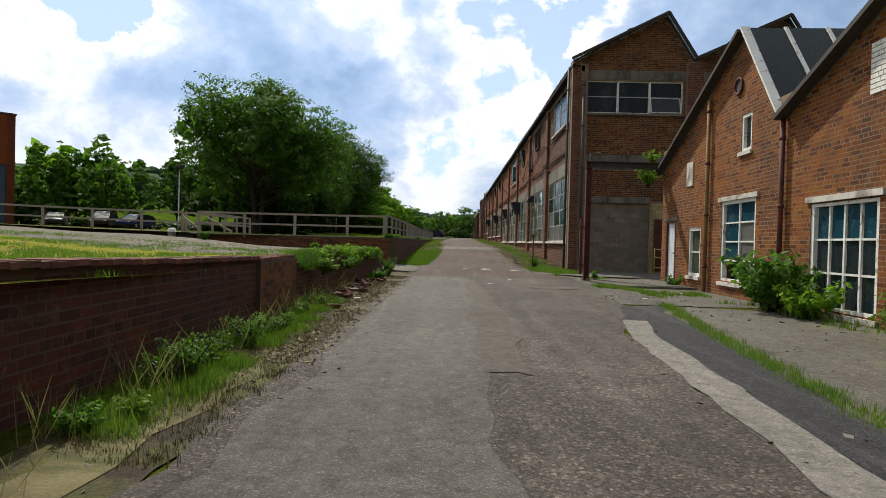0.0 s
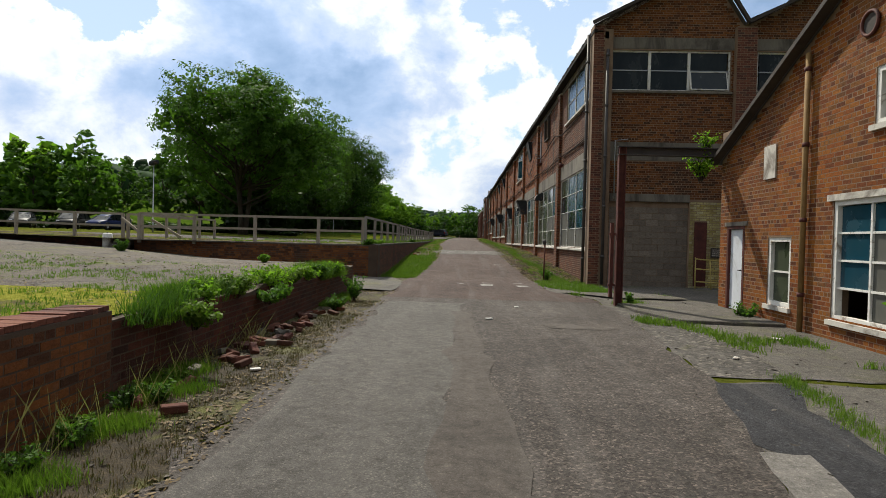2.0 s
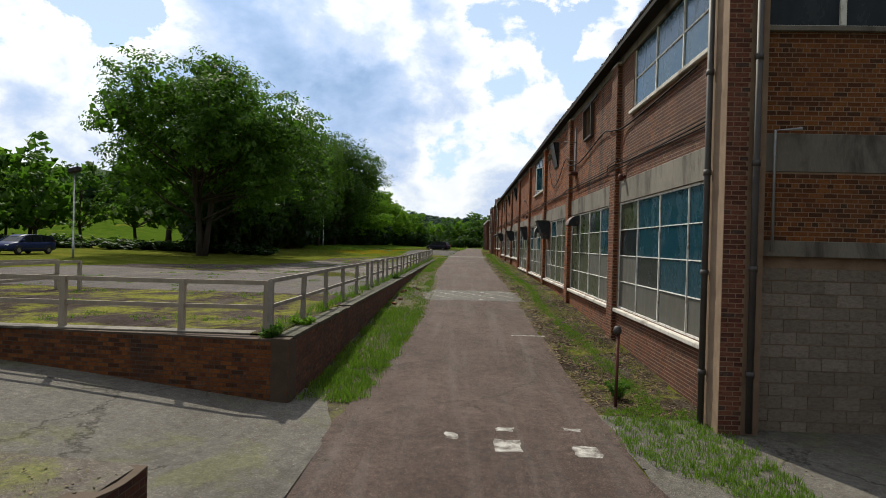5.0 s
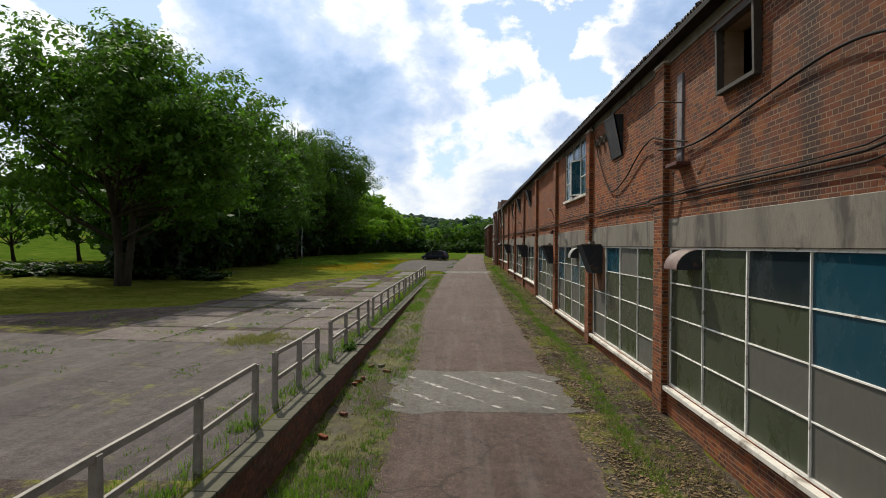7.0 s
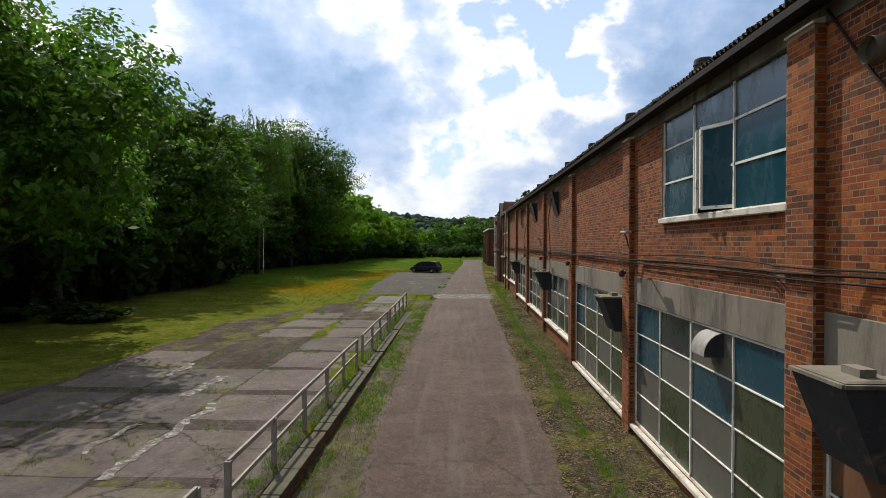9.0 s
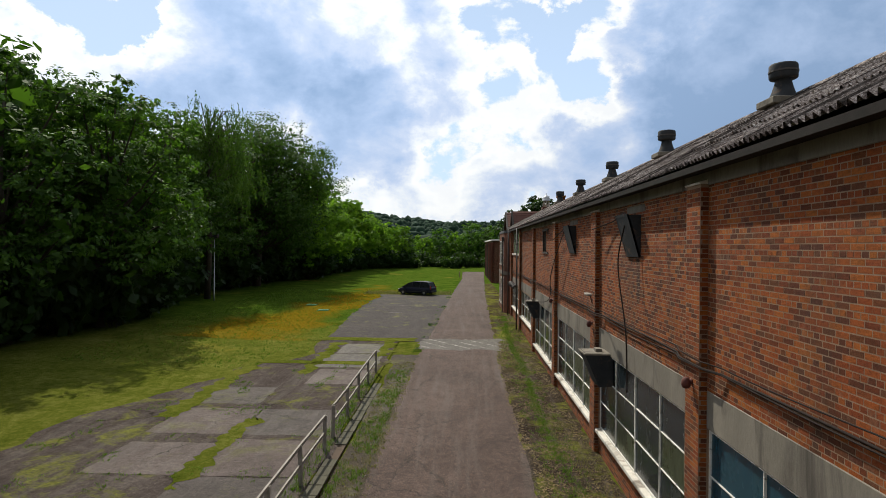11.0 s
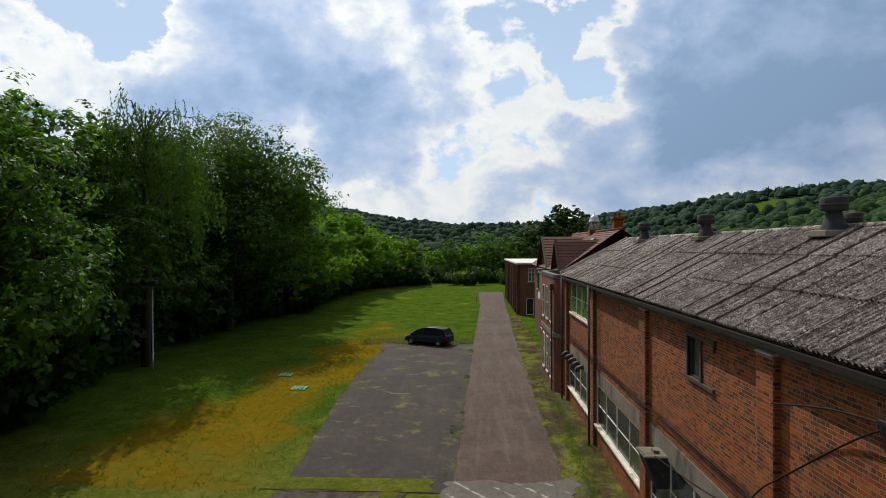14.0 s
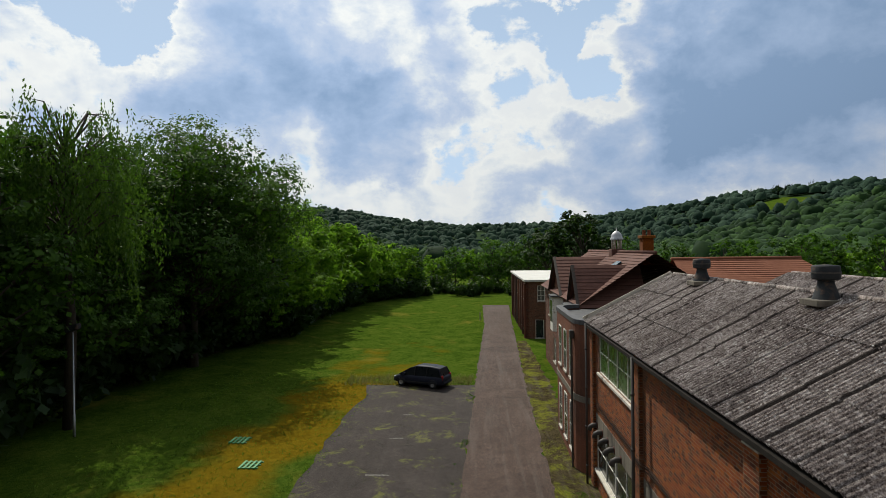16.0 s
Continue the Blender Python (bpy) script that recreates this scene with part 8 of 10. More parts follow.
def bulkhead(y, z):
    ob = empty("wall_lamp", (-0.14 if y > 8 else -0.02, y, z), "small rusty bulkhead lamp on a pilaster", "wall lamp", "wall lamps on the pilasters")
    s = Soup().tube([(0, 0, 0), (-0.05, 0, 0.01)], 0.05, 10)
    put("base", s.mesh("base", steel_rust, True), ob)
    s = lathe([(0.0, 0.0), (0.05, 0.0), (0.075, -0.06), (0.085, -0.13), (0.06, -0.19), (0.0, -0.21)], 12)
    s.v = [(p[0] - 0.12, p[1], p[2] + 0.08) for p in s.v]
    put("globe", s.mesh("globe", steel_rust, True), ob)
    return ob


for k in (1, 4, 5, 6, 7):
    bulkhead(k * BAY + 0.3 if k != 1 else 7.3, 5.35)
# projecting flood lamps
for y in (31.0, 47.0):
    fl = empty("flood_lamp", (-0.3, y, 6.35), "old floodlight on a short arm from the wall", "flood lamp", "floodlights on the wall")
    s = Soup().tube([(0.0, 0.2, -0.3), (-0.1, 0.1, -0.02), (-0.35, -0.5, 0.06)], 0.018, 6)
    put("arm", s.mesh("arm", steel_rust, True), fl)
    s = Soup().bevel_box((-0.41, -0.95, 0.02), (-0.26, -0.45, 0.09), 0.02)
    put("head", s.mesh("head", rail_grey), fl)

# row of short cowls over the last bay
for i in range(5):
    y = 74.2 + i * 1.05
    cw_ = empty("wall_cowl", (0.0, y, 4.75), "short dark pipe cowl over the end window", "cowl", "cowls over the end window")
    put("pipe", Soup().tube([(0.02, 0, 0), (-0.22, 0, 0.0), (-0.32, 0, -0.06), (-0.36, 0, -0.22)], 0.11, 10).mesh("pipe", steel_dark, True), cw_)
    put("collar", Soup().tube([(-0.01, 0, 0), (-0.04, 0, 0)], 0.15, 10).mesh("collar", steel_rust, True), cw_)

# roof ventilators
vent0 = None
for k in range(10):
    y = (k + 0.5) * BAY
    loc = (3.45, y, Z_AP - 0.12)
    if vent0 is None:
        vent0 = empty("roof_ventilator", loc, "grey cowled ventilator on the factory roof ridge", "roof ventilator", "ventilators along the ridge")
        put("base_flashing", Soup().bevel_box((-0.45, -0.4, -0.12), (0.42, 0.4, 0.05), 0.02).mesh("base_flashing", concrete), vent0)
        put("stem", lathe([(0.34, 0.0), (0.25, 0.25), (0.19, 0.45), (0.18, 0.55)], 14).mesh("stem", hopper_grey, True), vent0)
        put("cowl", lathe([(0.18, 0.53), (0.30, 0.55), (0.32, 0.58), (0.32, 0.86), (0.30, 0.90), (0.0, 0.93)], 16).mesh("cowl", hopper_grey, True), vent0, "dark grey cylindrical cowl")
        put("band", lathe([(0.32, 0.70), (0.335, 0.70), (0.335, 0.74), (0.32, 0.74)], 16).mesh("band", steel_dark), vent0)
    else:
        copy_thing(vent0, pose(*loc))
for (x, y) in ((8.9, 67.0), (8.9, 58.5)):
    copy_thing(vent0, pose(x, y, Z_AP - 0.1))

# downpipes of the block
for (x, y, z0, z1) in ((-0.42, 0.5, 0.1, 9.2), (-0.36, 71.2, 1.7, 9.2), (-0.36, 79.0, 1.8, 9.25), (0.15, -0.08, 0.2, 8.5)):
    dp = empty("downpipe", (x, y, z0), "dark cast-iron downpipe on the factory wall", "downpipe", "factory downpipes")
    put("pipe", Soup().tube([(0, 0, -0.1), (0, 0, z1 - z0)], 0.055, 10).mesh("pipe", steel_dark, True), dp)
    for z in np.arange(0.9, z1 - z0, 1.8):
        put("collar", Soup().tube([(0, 0, z - 0.05), (0, 0, z + 0.05)], 0.07, 10).mesh("collar", steel_dark, True), dp)
# short round-headed post on the verge
bp = empty("bollard_post", (-1.7, 1.4, 0.05), "thin rusty post with a round head on the verge", "post")
put("shaft", Soup().tube([(0, 0, -0.1), (0.02, 0, 1.48)], 0.03, 8).mesh("shaft", steel_rust, True), bp)
put("head", lathe([(0.0, 1.44), (0.07, 1.46), (0.085, 1.53), (0.06, 1.60), (0, 1.62)], 12).mesh("head", steel_dark, True), bp)
# leaning barrier by the blocked doorway
br = empty("metal_barrier", (3.9, -0.35, 0.0), "yellow painted tubular barrier leaning by the wall", "barrier")
ypaint = surface("chipped_yellow_paint", [(0.3, (0.30, 0.22, 0.05)), (0.7, (0.48, 0.38, 0.12))], 5, 40, 0.6)
for (a, b) in (((-0.5, 0.1, 0.0), (-0.45, 0.25, 1.15)), ((0.0, -0.05, 0.0), (0.02, 0.15, 1.05)), ((0.55, -0.2, 0.0), (0.55, 0.05, 1.05)), ((-0.45, 0.25, 1.1), (0.55, 0.05, 1.02)), ((-0.47, 0.2, 0.75), (0.55, 0.0, 0.68)), ((-0.48, 0.12, 0.3), (0.55, -0.12, 0.25))):
    put("bar", Soup().tube([a, b], 0.024, 6).mesh("bar", ypaint, True), br)
for i in range(2):
    b2 = empty("metal_barrier", (4.95 + i * 0.75, -0.5 - i * 0.1, 0.0), "thin grey tubular barrier beside the pier", "barrier")
    for (a, b) in (((-0.3, 0, 0), (-0.3, 0.05, 1.05)), ((0.3, 0, 0), (0.3, 0.05, 1.05)), ((-0.3, 0.05, 1.05), (0.3, 0.05, 1.05)), ((-0.1, 0, 0.05), (-0.1, 0.05, 1.05))):
        put("bar", Soup().tube([a, b], 0.015, 6).mesh("bar", rail_grey, True), b2)
s = Soup().box((4.1, 0.16, 1.15), (4.5, 0.19, 1.5))
sg = put("wall_sign", s.mesh("wall_sign", board_dark), label="small dark notice board on the yellow brickwork", category="sign")
for k in range(4):
    put("text_bar", Soup().box((4.14, 0.154, 1.21 + k * 0.07), (4.46 - 0.05 * (k % 2), 0.16, 1.235 + k * 0.07)).mesh("text_bar", concrete_pale), sg, "row of unreadable writing")
s = Soup().tube([(0.55, 0.1, 3.2), (0.55, 0.1, 5.3), (1.0, 0.1, 5.34)], 0.025, 6)
put("vent_pipe", s.mesh("vent_pipe", steel_grey, True), label="grey service pipe up the gable end", category="pipe")

# ---- buildings beyond the block ----


def box_building(name, x0, x1, y0, y1, z0, z1, mat, label, windows=(), seed=0, faces=("w", "s")):
    """A brick building with cut openings in its west and south faces."""
    b = empty(name, ((x0 + x1) / 2, (y0 + y1) / 2, z0), label, "building")
    l = b.location
    wh = [w[1:5] for w in windows if w[0] == "w"]
    sh = [w[1:5] for w in windows if w[0] == "s"]
    for nm, o, u, n, w, hs in (("wall", (x0, y0, z0), (0, 1, 0), (-1, 0, 0), y1 - y0, [(a - y0, b_ - y0, c - z0, d - z0) for a, b_, c, d in wh]), ("wall", (x0, y0, z0), (1, 0, 0), (0, -1, 0), x1 - x0, [(a - x0, b_ - x0, c - z0, d - z0) for a, b_, c, d in sh]), ("wall", (x1, y0, z0), (0, 1, 0), (1, 0, 0), y1 - y0, []), ("wall", (x0, y1, z0), (1, 0, 0), (0, 1, 0), x1 - x0, [])):
        oo = Vector(o) - l
        c = wall_core(nm, w, z1 - z0, 0.3, tuple(oo), u, n, mortar if n in ((-1, 0, 0), (0, -1, 0)) else mat, hs, label="", kind="", parent=b)
        if n in ((-1, 0, 0), (0, -1, 0)):
            put("brickwork", bricks_mesh("brickwork", brick_cells(w, z1 - z0, hs, None, seed), tuple(oo), u, n, mat, seed), c, kind="stuff")
    for (side, a, b_, c, d, cols, rows, *gm) in windows:
        g = gm[0] if gm else glass_dark
        w = empty("window", (0, 0, 0))
        w.parent = b
        e = 0.07
        mk = (lambda p, q, zz0, zz1, o0, o1: ((x0 + o0 - l.x, p - l.y, zz0 - l.z), (x0 + o1 - l.x, q - l.y, zz1 - l.z))) if side == "w" else (lambda p, q, zz0, zz1, o0, o1: ((p - l.x, y0 + o0 - l.y, zz0 - l.z), (q - l.x, y0 + o1 - l.y, zz1 - l.z)))
        s = Soup()
        for (p, q, r0, r1) in ((a, b_, c, c + e), (a, b_, d - e, d), (a, a + e, c + e, d - e), (b_ - e, b_, c + e, d - e)):
            s.box(*mk(p, q, r0, r1, 0.06, 0.14))
        for i in range(1, cols):
            pp = a + (b_ - a) * i / cols
            s.box(*mk(pp - 0.035, pp + 0.035, c + e, d - e, 0.07, 0.13))
        for j in range(1, rows):
            zz = c + (d - c) * j / rows
            s.box(*mk(a + e, b_ - e, zz - 0.025, zz + 0.025, 0.075, 0.125))
        put("frame", s.mesh("frame", white_paint), w)
        put("pane", Soup().box(*mk(a + e, b_ - e, c + e, d - e, 0.098, 0.104)).mesh("pane", g), w)
        put("sill", Soup().box(*mk(a - 0.06, b_ + 0.06, c - 0.1, c, -0.06, 0.1)).mesh("sill", concrete_pale), w)
    return b


# rounded block next to the factory
R0Y, R1Y, RX = 79.5, 88.0, -0.62
rb = empty("rounded_block", (2.0, 84.0, 1.6), "low flat-roofed brick block with rounded corner and parapet", "building")
l = rb.location


def arc_pts(x, r_, y0, y1, n=7):
    pts = [(x + r_, y0)] if r_ else []
    pts = [(x + r_ - r_ * math.sin(t), y0 + r_ - r_ * math.cos(t)) for t in np.linspace(0, math.pi / 2, n)]
    pts += [(x, y) for y in np.linspace(y0 + r_, y1 - r_, 8)][1:-1]
    pts += [(x + r_ - r_ * math.cos(t), y1 - r_ + r_ * math.sin(t)) for t in np.linspace(0, math.pi / 2, n)]
    return pts


def band(pts, z0, z1, t, mat, nm, lab=""):
    s = Soup()
    n = len(pts)
    inn = []
    for i, p in enumerate(pts):
        d = Vector((*pts[min(i + 1, n - 1)], 0)) - Vector((*pts[max(i - 1, 0)], 0))
        d.normalize()
        inn.append((p[0] + d.y * t, p[1] - d.x * t))
    vs = [(p[0], p[1], z) for z in (z0, z1) for p in pts] + [(p[0], p[1], z) for z in (z0, z1) for p in inn]
    fs = []
    for i in range(n - 1):
        fs += [(i, i + 1, n + i + 1, n + i), (2 * n + i, 3 * n + i, 3 * n + i + 1, 2 * n + i + 1), (n + i, n + i + 1, 3 * n + i + 1, 3 * n + i), (i, 2 * n + i, 2 * n + i + 1, i + 1)]
    s.add(sub(vs, l), fs)
    return put(nm, s.mesh(nm, mat), rb, lab)


ap = arc_pts(RX, 1.5, R0Y, R1Y)
band(ap, 1.5, 9.05, 0.3, brick_dark, "wall")
band([(p[0] - 0.04, p[1]) for p in ap], 9.05, 9.28, 0.4, slate, "parapet", "dark rounded parapet")
band([(p[0] - 0.05, p[1]) for p in ap], 5.3, 5.6, 0.3, concrete, "string_course", "grey string course")
s = Soup().prism([(p[0] - l.x + 0.1, p[1] - l.y, 8.9 - l.z) for p in ap] + [(3.6 - l.x, R1Y - l.y, 8.9 - l.z), (3.6 - l.x, R0Y - l.y, 8.9 - l.z)], (0, 0, 0.06))
put("flat_roof", s.mesh("flat_roof", slate), rb, "dark felt flat roof")
for (y, z0, z1) in ((81.6, 6.2, 8.3), (83.4, 6.2, 8.3), (85.2, 6.2, 8.3), (81.6, 2.6, 4.9), (83.4, 2.6, 4.9), (85.2, 2.6, 4.9)):
    w = empty("window", (RX - l.x, y - l.y, z0 - l.z))
    w.parent = rb
    put("pane", Soup().box((-0.012, -0.4, 0), (0.03, 0.4, z1 - z0)).mesh("pane", glass_dark), w)
    s = Soup()
    for a, b in (((-0.03, -0.45, 0), (0.0, -0.38, z1 - z0)), ((-0.03, 0.38, 0), (0.0, 0.45, z1 - z0)), ((-0.03, -0.45, z1 - z0), (0.0, 0.45, z1 - z0 + 0.07)), ((-0.02, -0.38, (z1 - z0) / 2), (0.0, 0.38, (z1 - z0) / 2 + 0.05))):
        s.box(a, b)
    put("frame", s.mesh("frame", white_paint), w)
    put("sill", Soup().box((-0.09, -0.5, -0.1), (0.0, 0.5, 0)).mesh("sill", concrete_pale), w)
put("rain_head", Soup().bevel_box((RX - 0.2 - l.x, 80.7 - l.y, 8.3 - l.z), (RX - l.x, 81.0 - l.y, 8.7 - l.z), 0.02).tube([(RX - 0.1 - l.x, 80.85 - l.y, 8.3 - l.z), (RX - 0.1 - l.x, 80.85 - l.y, 0.2)], 0.05, 8).mesh("rain_head", steel_dark), rb, "dark rain head and downpipe")

# offices with gables
OF = [("w", 90.0, 91.4, 6.6, 8.6, 2, 3, glass_white), ("w", 93.4, 94.4, 6.6, 8.6, 2, 3), ("w", 96.6, 98.6, 6.4, 8.8, 3, 3, glass_white), ("w", 101.0, 102.0, 6.6, 8.6, 2, 3), ("w", 104.5, 105.6, 6.6, 8.6, 2, 3), ("w", 90.0, 91.4, 2.9, 5.0, 2, 3), ("w", 93.4, 94.6, 2.9, 5.0, 2, 3), ("w", 97.0, 98.6, 2.9, 5.0, 2, 3), ("w", 101.0, 102.4, 2.9, 5.0, 2, 3)]
off = box_building("office_building", 1.3, 13.0, 88.2, 108.0, 1.7, 9.2, brick_dark, "two-storey Edwardian brick offices with gables and tiled roofs", OF, 51)
l = off.location


def tiled_slope(poly, nm, mat, parent, l, rows=12):
    """A roof plane laid in overlapping courses; poly: eave a, eave b, ridge b, ridge a."""
    a, b, c, d = [Vector(p) - l for p in poly]
    nr = (b - a).cross(d - a).normalized()
    if nr.z < 0:
        nr = -nr
    s = Soup()
    for i in range(rows):
        t0, t1 = i / rows, (i + 1.08) / rows
        t1 = min(t1, 1.0)
        p, q, r_, w = a.lerp(d, t0), b.lerp(c, t0), b.lerp(c, t1), a.lerp(d, t1)
        s.add([p + nr * 0.05, q + nr * 0.05, r_ + nr * 0.015, w + nr * 0.015, p, q], [(0, 1, 2, 3), (4, 5, 1, 0)])
    return put(nm, s.mesh(nm, mat), parent, kind="stuff")


# main ridge runs north to south, two cross gables face the lane
tiled_slope([(0.9, 108.3, 9.1), (0.9, 88.0, 9.1), (5.6, 88.0, 12.35), (5.6, 108.3, 12.35)], "roof_slope", tile_red, off, l, 18)
tiled_slope([(10.4, 88.0, 9.1), (10.4, 108.3, 9.1), (5.6, 108.3, 12.35), (5.6, 88.0, 12.35)], "roof_slope", tile_red, off, l, 18)
s = Soup().tube([Vector((5.6, 87.9, 12.4)) - l, Vector((5.6, 108.4, 12.4)) - l], 0.12, 8)
put("ridge", s.mesh("ridge", tile_red, True), off)
for (gy_, hw, za) in ((98.6, 3.2, 11.9), (90.0, 1.7, 11.5)):
    ze = 9.2
    s = Soup().prism([Vector((1.25, gy_ - hw, ze)) - l, Vector((1.25, gy_ + hw, ze)) - l, Vector((1.25, gy_, za)) - l], (0.3, 0, 0))
    put("gable", s.mesh("gable", brick_dark), off, "tile-hung gable facing the lane")
    for sgn in (-1, 1):
        tiled_slope([(0.9, gy_ + sgn * (hw + 0.3), ze - 0.2), (5.2, gy_ + sgn * (hw + 0.3), ze - 0.2), (5.2, gy_, za + 0.1), (0.9, gy_, za + 0.1)], "roof_slope", tile_red, off, l, 12)
        s = Soup().beam(Vector((0.9, gy_ + sgn * (hw + 0.3), ze - 0.15)) - l, Vector((0.9, gy_, za + 0.12)) - l, 0.06, 0.2, (1, 0, 0))
        put("barge_board", s.mesh("barge_board", board_dark), off)
for (gy_) in (98.0, 90.7):
    s = Soup().prism([Vector(p) - l for p in ((1.3, gy_ - 1.1, 6.2), (0.55, gy_ - 0.7, 6.2), (0.55, gy_ + 0.7, 6.2), (1.3, gy_ + 1.1, 6.2))], (0, 0, 2.7))
    bay = put("bay_window", s.mesh("bay_window", white_paint), off, "white timber oriel bay window")
    for (y0_, y1_) in ((-0.62, -0.05), (0.05, 0.62)):
        put("pane", Soup().box((0.535 - l.x, gy_ + y0_ - l.y, 6.9 - l.z), (0.548 - l.x, gy_ + y1_ - l.y, 8.6 - l.z)).mesh("pane", glass_dark), bay)
    s = Soup().prism([Vector(p) - l for p in ((1.3, gy_ - 1.25, 8.9), (0.4, gy_ - 0.8, 8.9), (0.4, gy_ + 0.8, 8.9), (1.3, gy_ + 1.25, 8.9))], (0, 0, 0.12))
    put("bay_roof", s.mesh("bay_roof", slate), bay)
# skylight, chimney, cupola
put("skylight", Soup().prism([Vector(p) - l for p in ((3.2, 91.6, 10.82), (3.2, 92.8, 10.82), (4.5, 92.8, 11.72), (4.5, 91.6, 11.72))], (-0.05, 0, 0.07)).mesh("skylight", glass_blue), off, "roof light in the tiles")
ch = put("chimney", Soup().bevel_box((6.2 - l.x, 92.6 - l.y, 11.5 - l.z), (6.95 - l.x, 93.4 - l.y, 13.35 - l.z), 0.02).bevel_box((6.1 - l.x, 92.5 - l.y, 13.35 - l.z), (7.05 - l.x, 93.5 - l.y, 13.55 - l.z), 0.02).mesh("chimney", brick_orange), off, "red brick chimney stack")
for k in range(2):
    p = lathe([(0.13, 0), (0.11, 0.35), (0.14, 0.38), (0.0, 0.38)], 10)
    p.v = [(a + 6.4 + k * 0.36 - l.x, b + 93.0 - l.y, c + 13.55 - l.z) for a, b, c in p.v]
    put("chimney_pot", p.mesh("chimney_pot", tile_orange, True), ch)
cup = empty("cupola", (5.6, 97.5, 12.2), "small white domed cupola on the office ridge", "cupola")
put("base", Soup().bevel_box((-0.5, -0.5, -0.2), (0.5, 0.5, 0.4), 0.03).mesh("base", tile_red), cup)
for k in range(8):
    a = math.pi * k / 4
    put("column", Soup().tube([(0.36 * math.cos(a), 0.36 * math.sin(a), 0.4), (0.36 * math.cos(a), 0.36 * math.sin(a), 1.15)], 0.05, 6).mesh("column", concrete_pale, True), cup)
put("dome", lathe([(0.50, 1.12), (0.50, 1.22), (0.44, 1.28), (0.42, 1.45), (0.32, 1.65), (0.16, 1.78), (0.04, 1.82), (0.03, 2.05), (0.0, 2.08)], 16).mesh("dome", steel_grey, True), cup, "pale lead dome")

# orange-roofed range behind
rg = empty("tiled_range", (15.5, 99.0, 1.8), "long brick range with a bright orange tiled roof", "building")
l = rg.location
put("walls", Soup().box((10.6 - l.x, 95.2 - l.y, 0), (21.6 - l.x, 103 - l.y, 7.7)).mesh("walls", brick_dark), rg)
tiled_slope([(10.4, 95.0, 9.3), (22.2, 95.0, 9.3), (20.3, 99.1, 11.7), (10.4, 99.1, 11.7)], "roof_slope", tile_orange, rg, l, 16)
tiled_slope([(22.2, 103.2, 9.3), (10.4, 103.2, 9.3), (10.4, 99.1, 11.7), (20.3, 99.1, 11.7)], "roof_slope", tile_orange, rg, l, 16)
s = Soup().add([Vector(p) - l for p in ((22.2, 95.0, 9.3), (22.2, 103.2, 9.3), (20.3, 99.1, 11.7))], [(0, 1, 2)])
put("hip", s.mesh("hip", tile_orange), rg)
put("ridge", Soup().tube([Vector((10.3, 99.1, 11.74)) - l, Vector((20.4, 99.1, 11.74)) - l], 0.13, 8).mesh("ridge", tile_orange, True), rg)

# flat-roofed annex
AW = []
for k in range(7):
    yy = 121.6 + k * 3.3
    AW += [("w", yy, yy + 1.5, 6.5, 8.2, 2, 3, glass_dark), ("w", yy, yy + 1.5, 2.9, 4.9, 2, 3, glass_dark)]
AW += [("s", 1.75, 3.05, 6.5, 8.3, 3, 3, glass_white), ("s", 1.5, 2.5, 2.1, 4.3, 1, 1, glass_dark)]
an = box_building("annex_building", 0.45, 8.0, 119.6, 146.0, 1.6, 8.75, brick_dark, "flat-roofed two-storey brick annex with a white roof edge", AW, 61)
l = an.location
put("roof", Soup().bevel_box((0.2 - l.x, 119.3 - l.y, 8.76 - l.z), (8.3 - l.x, 146.3 - l.y, 9.0 - l.z), 0.02).mesh("roof", roof_white), an, "pale flat roof with a deep white fascia")
for k in range(8):
    yy = 119.8 + k * 3.3
    put("buttress", Soup().box((0.2 - l.x, yy - l.y, -0.1), (0.449 - l.x, yy + 0.5 - l.y, 6.9)).mesh("buttress", brick_dark), an)

# brick building beyond the western car park
wb = empty("brick_workshop", (-37.25, 15.0, 1.6), "tall brick workshop with a blue roller door", "building")
wall_core("wall", 16.0, 8.0, 0.3, (-16, 0, -0.1), (1, 0, 0), (0, -1, 0), brick_red, [(12.6, 15.5, 0, 4.4)], kind="", parent=wb)
put("body", Soup().box((-16, 0.31, -0.1), (0, 9, 7.85)).mesh("body", brick_dark), wb)
door_blue = surface("blue_door_paint", [(0.3, (0.03, 0.05, 0.11)), (0.7, (0.06, 0.09, 0.17))], 2, 30, 0.5)
dd = put("roller_door", Soup().box((-3.4, 0.10, 0), (-0.5, 0.16, 4.3)).mesh("roller_door", door_blue), wb, "dark blue roller door")
for k in range(14):
    put("slat", Soup().box((-3.38, 0.07, 0.1 + k * 0.3), (-0.52, 0.10, 0.36 + k * 0.3)).mesh("slat", door_blue), dd)
put("coping", Soup().box((-16.1, -0.05, 7.9), (0.08, 9.1, 8.0)).mesh("coping", slate), wb)
wb.rotation_euler = (0, 0, radians(46))

# ---- lamp posts ----


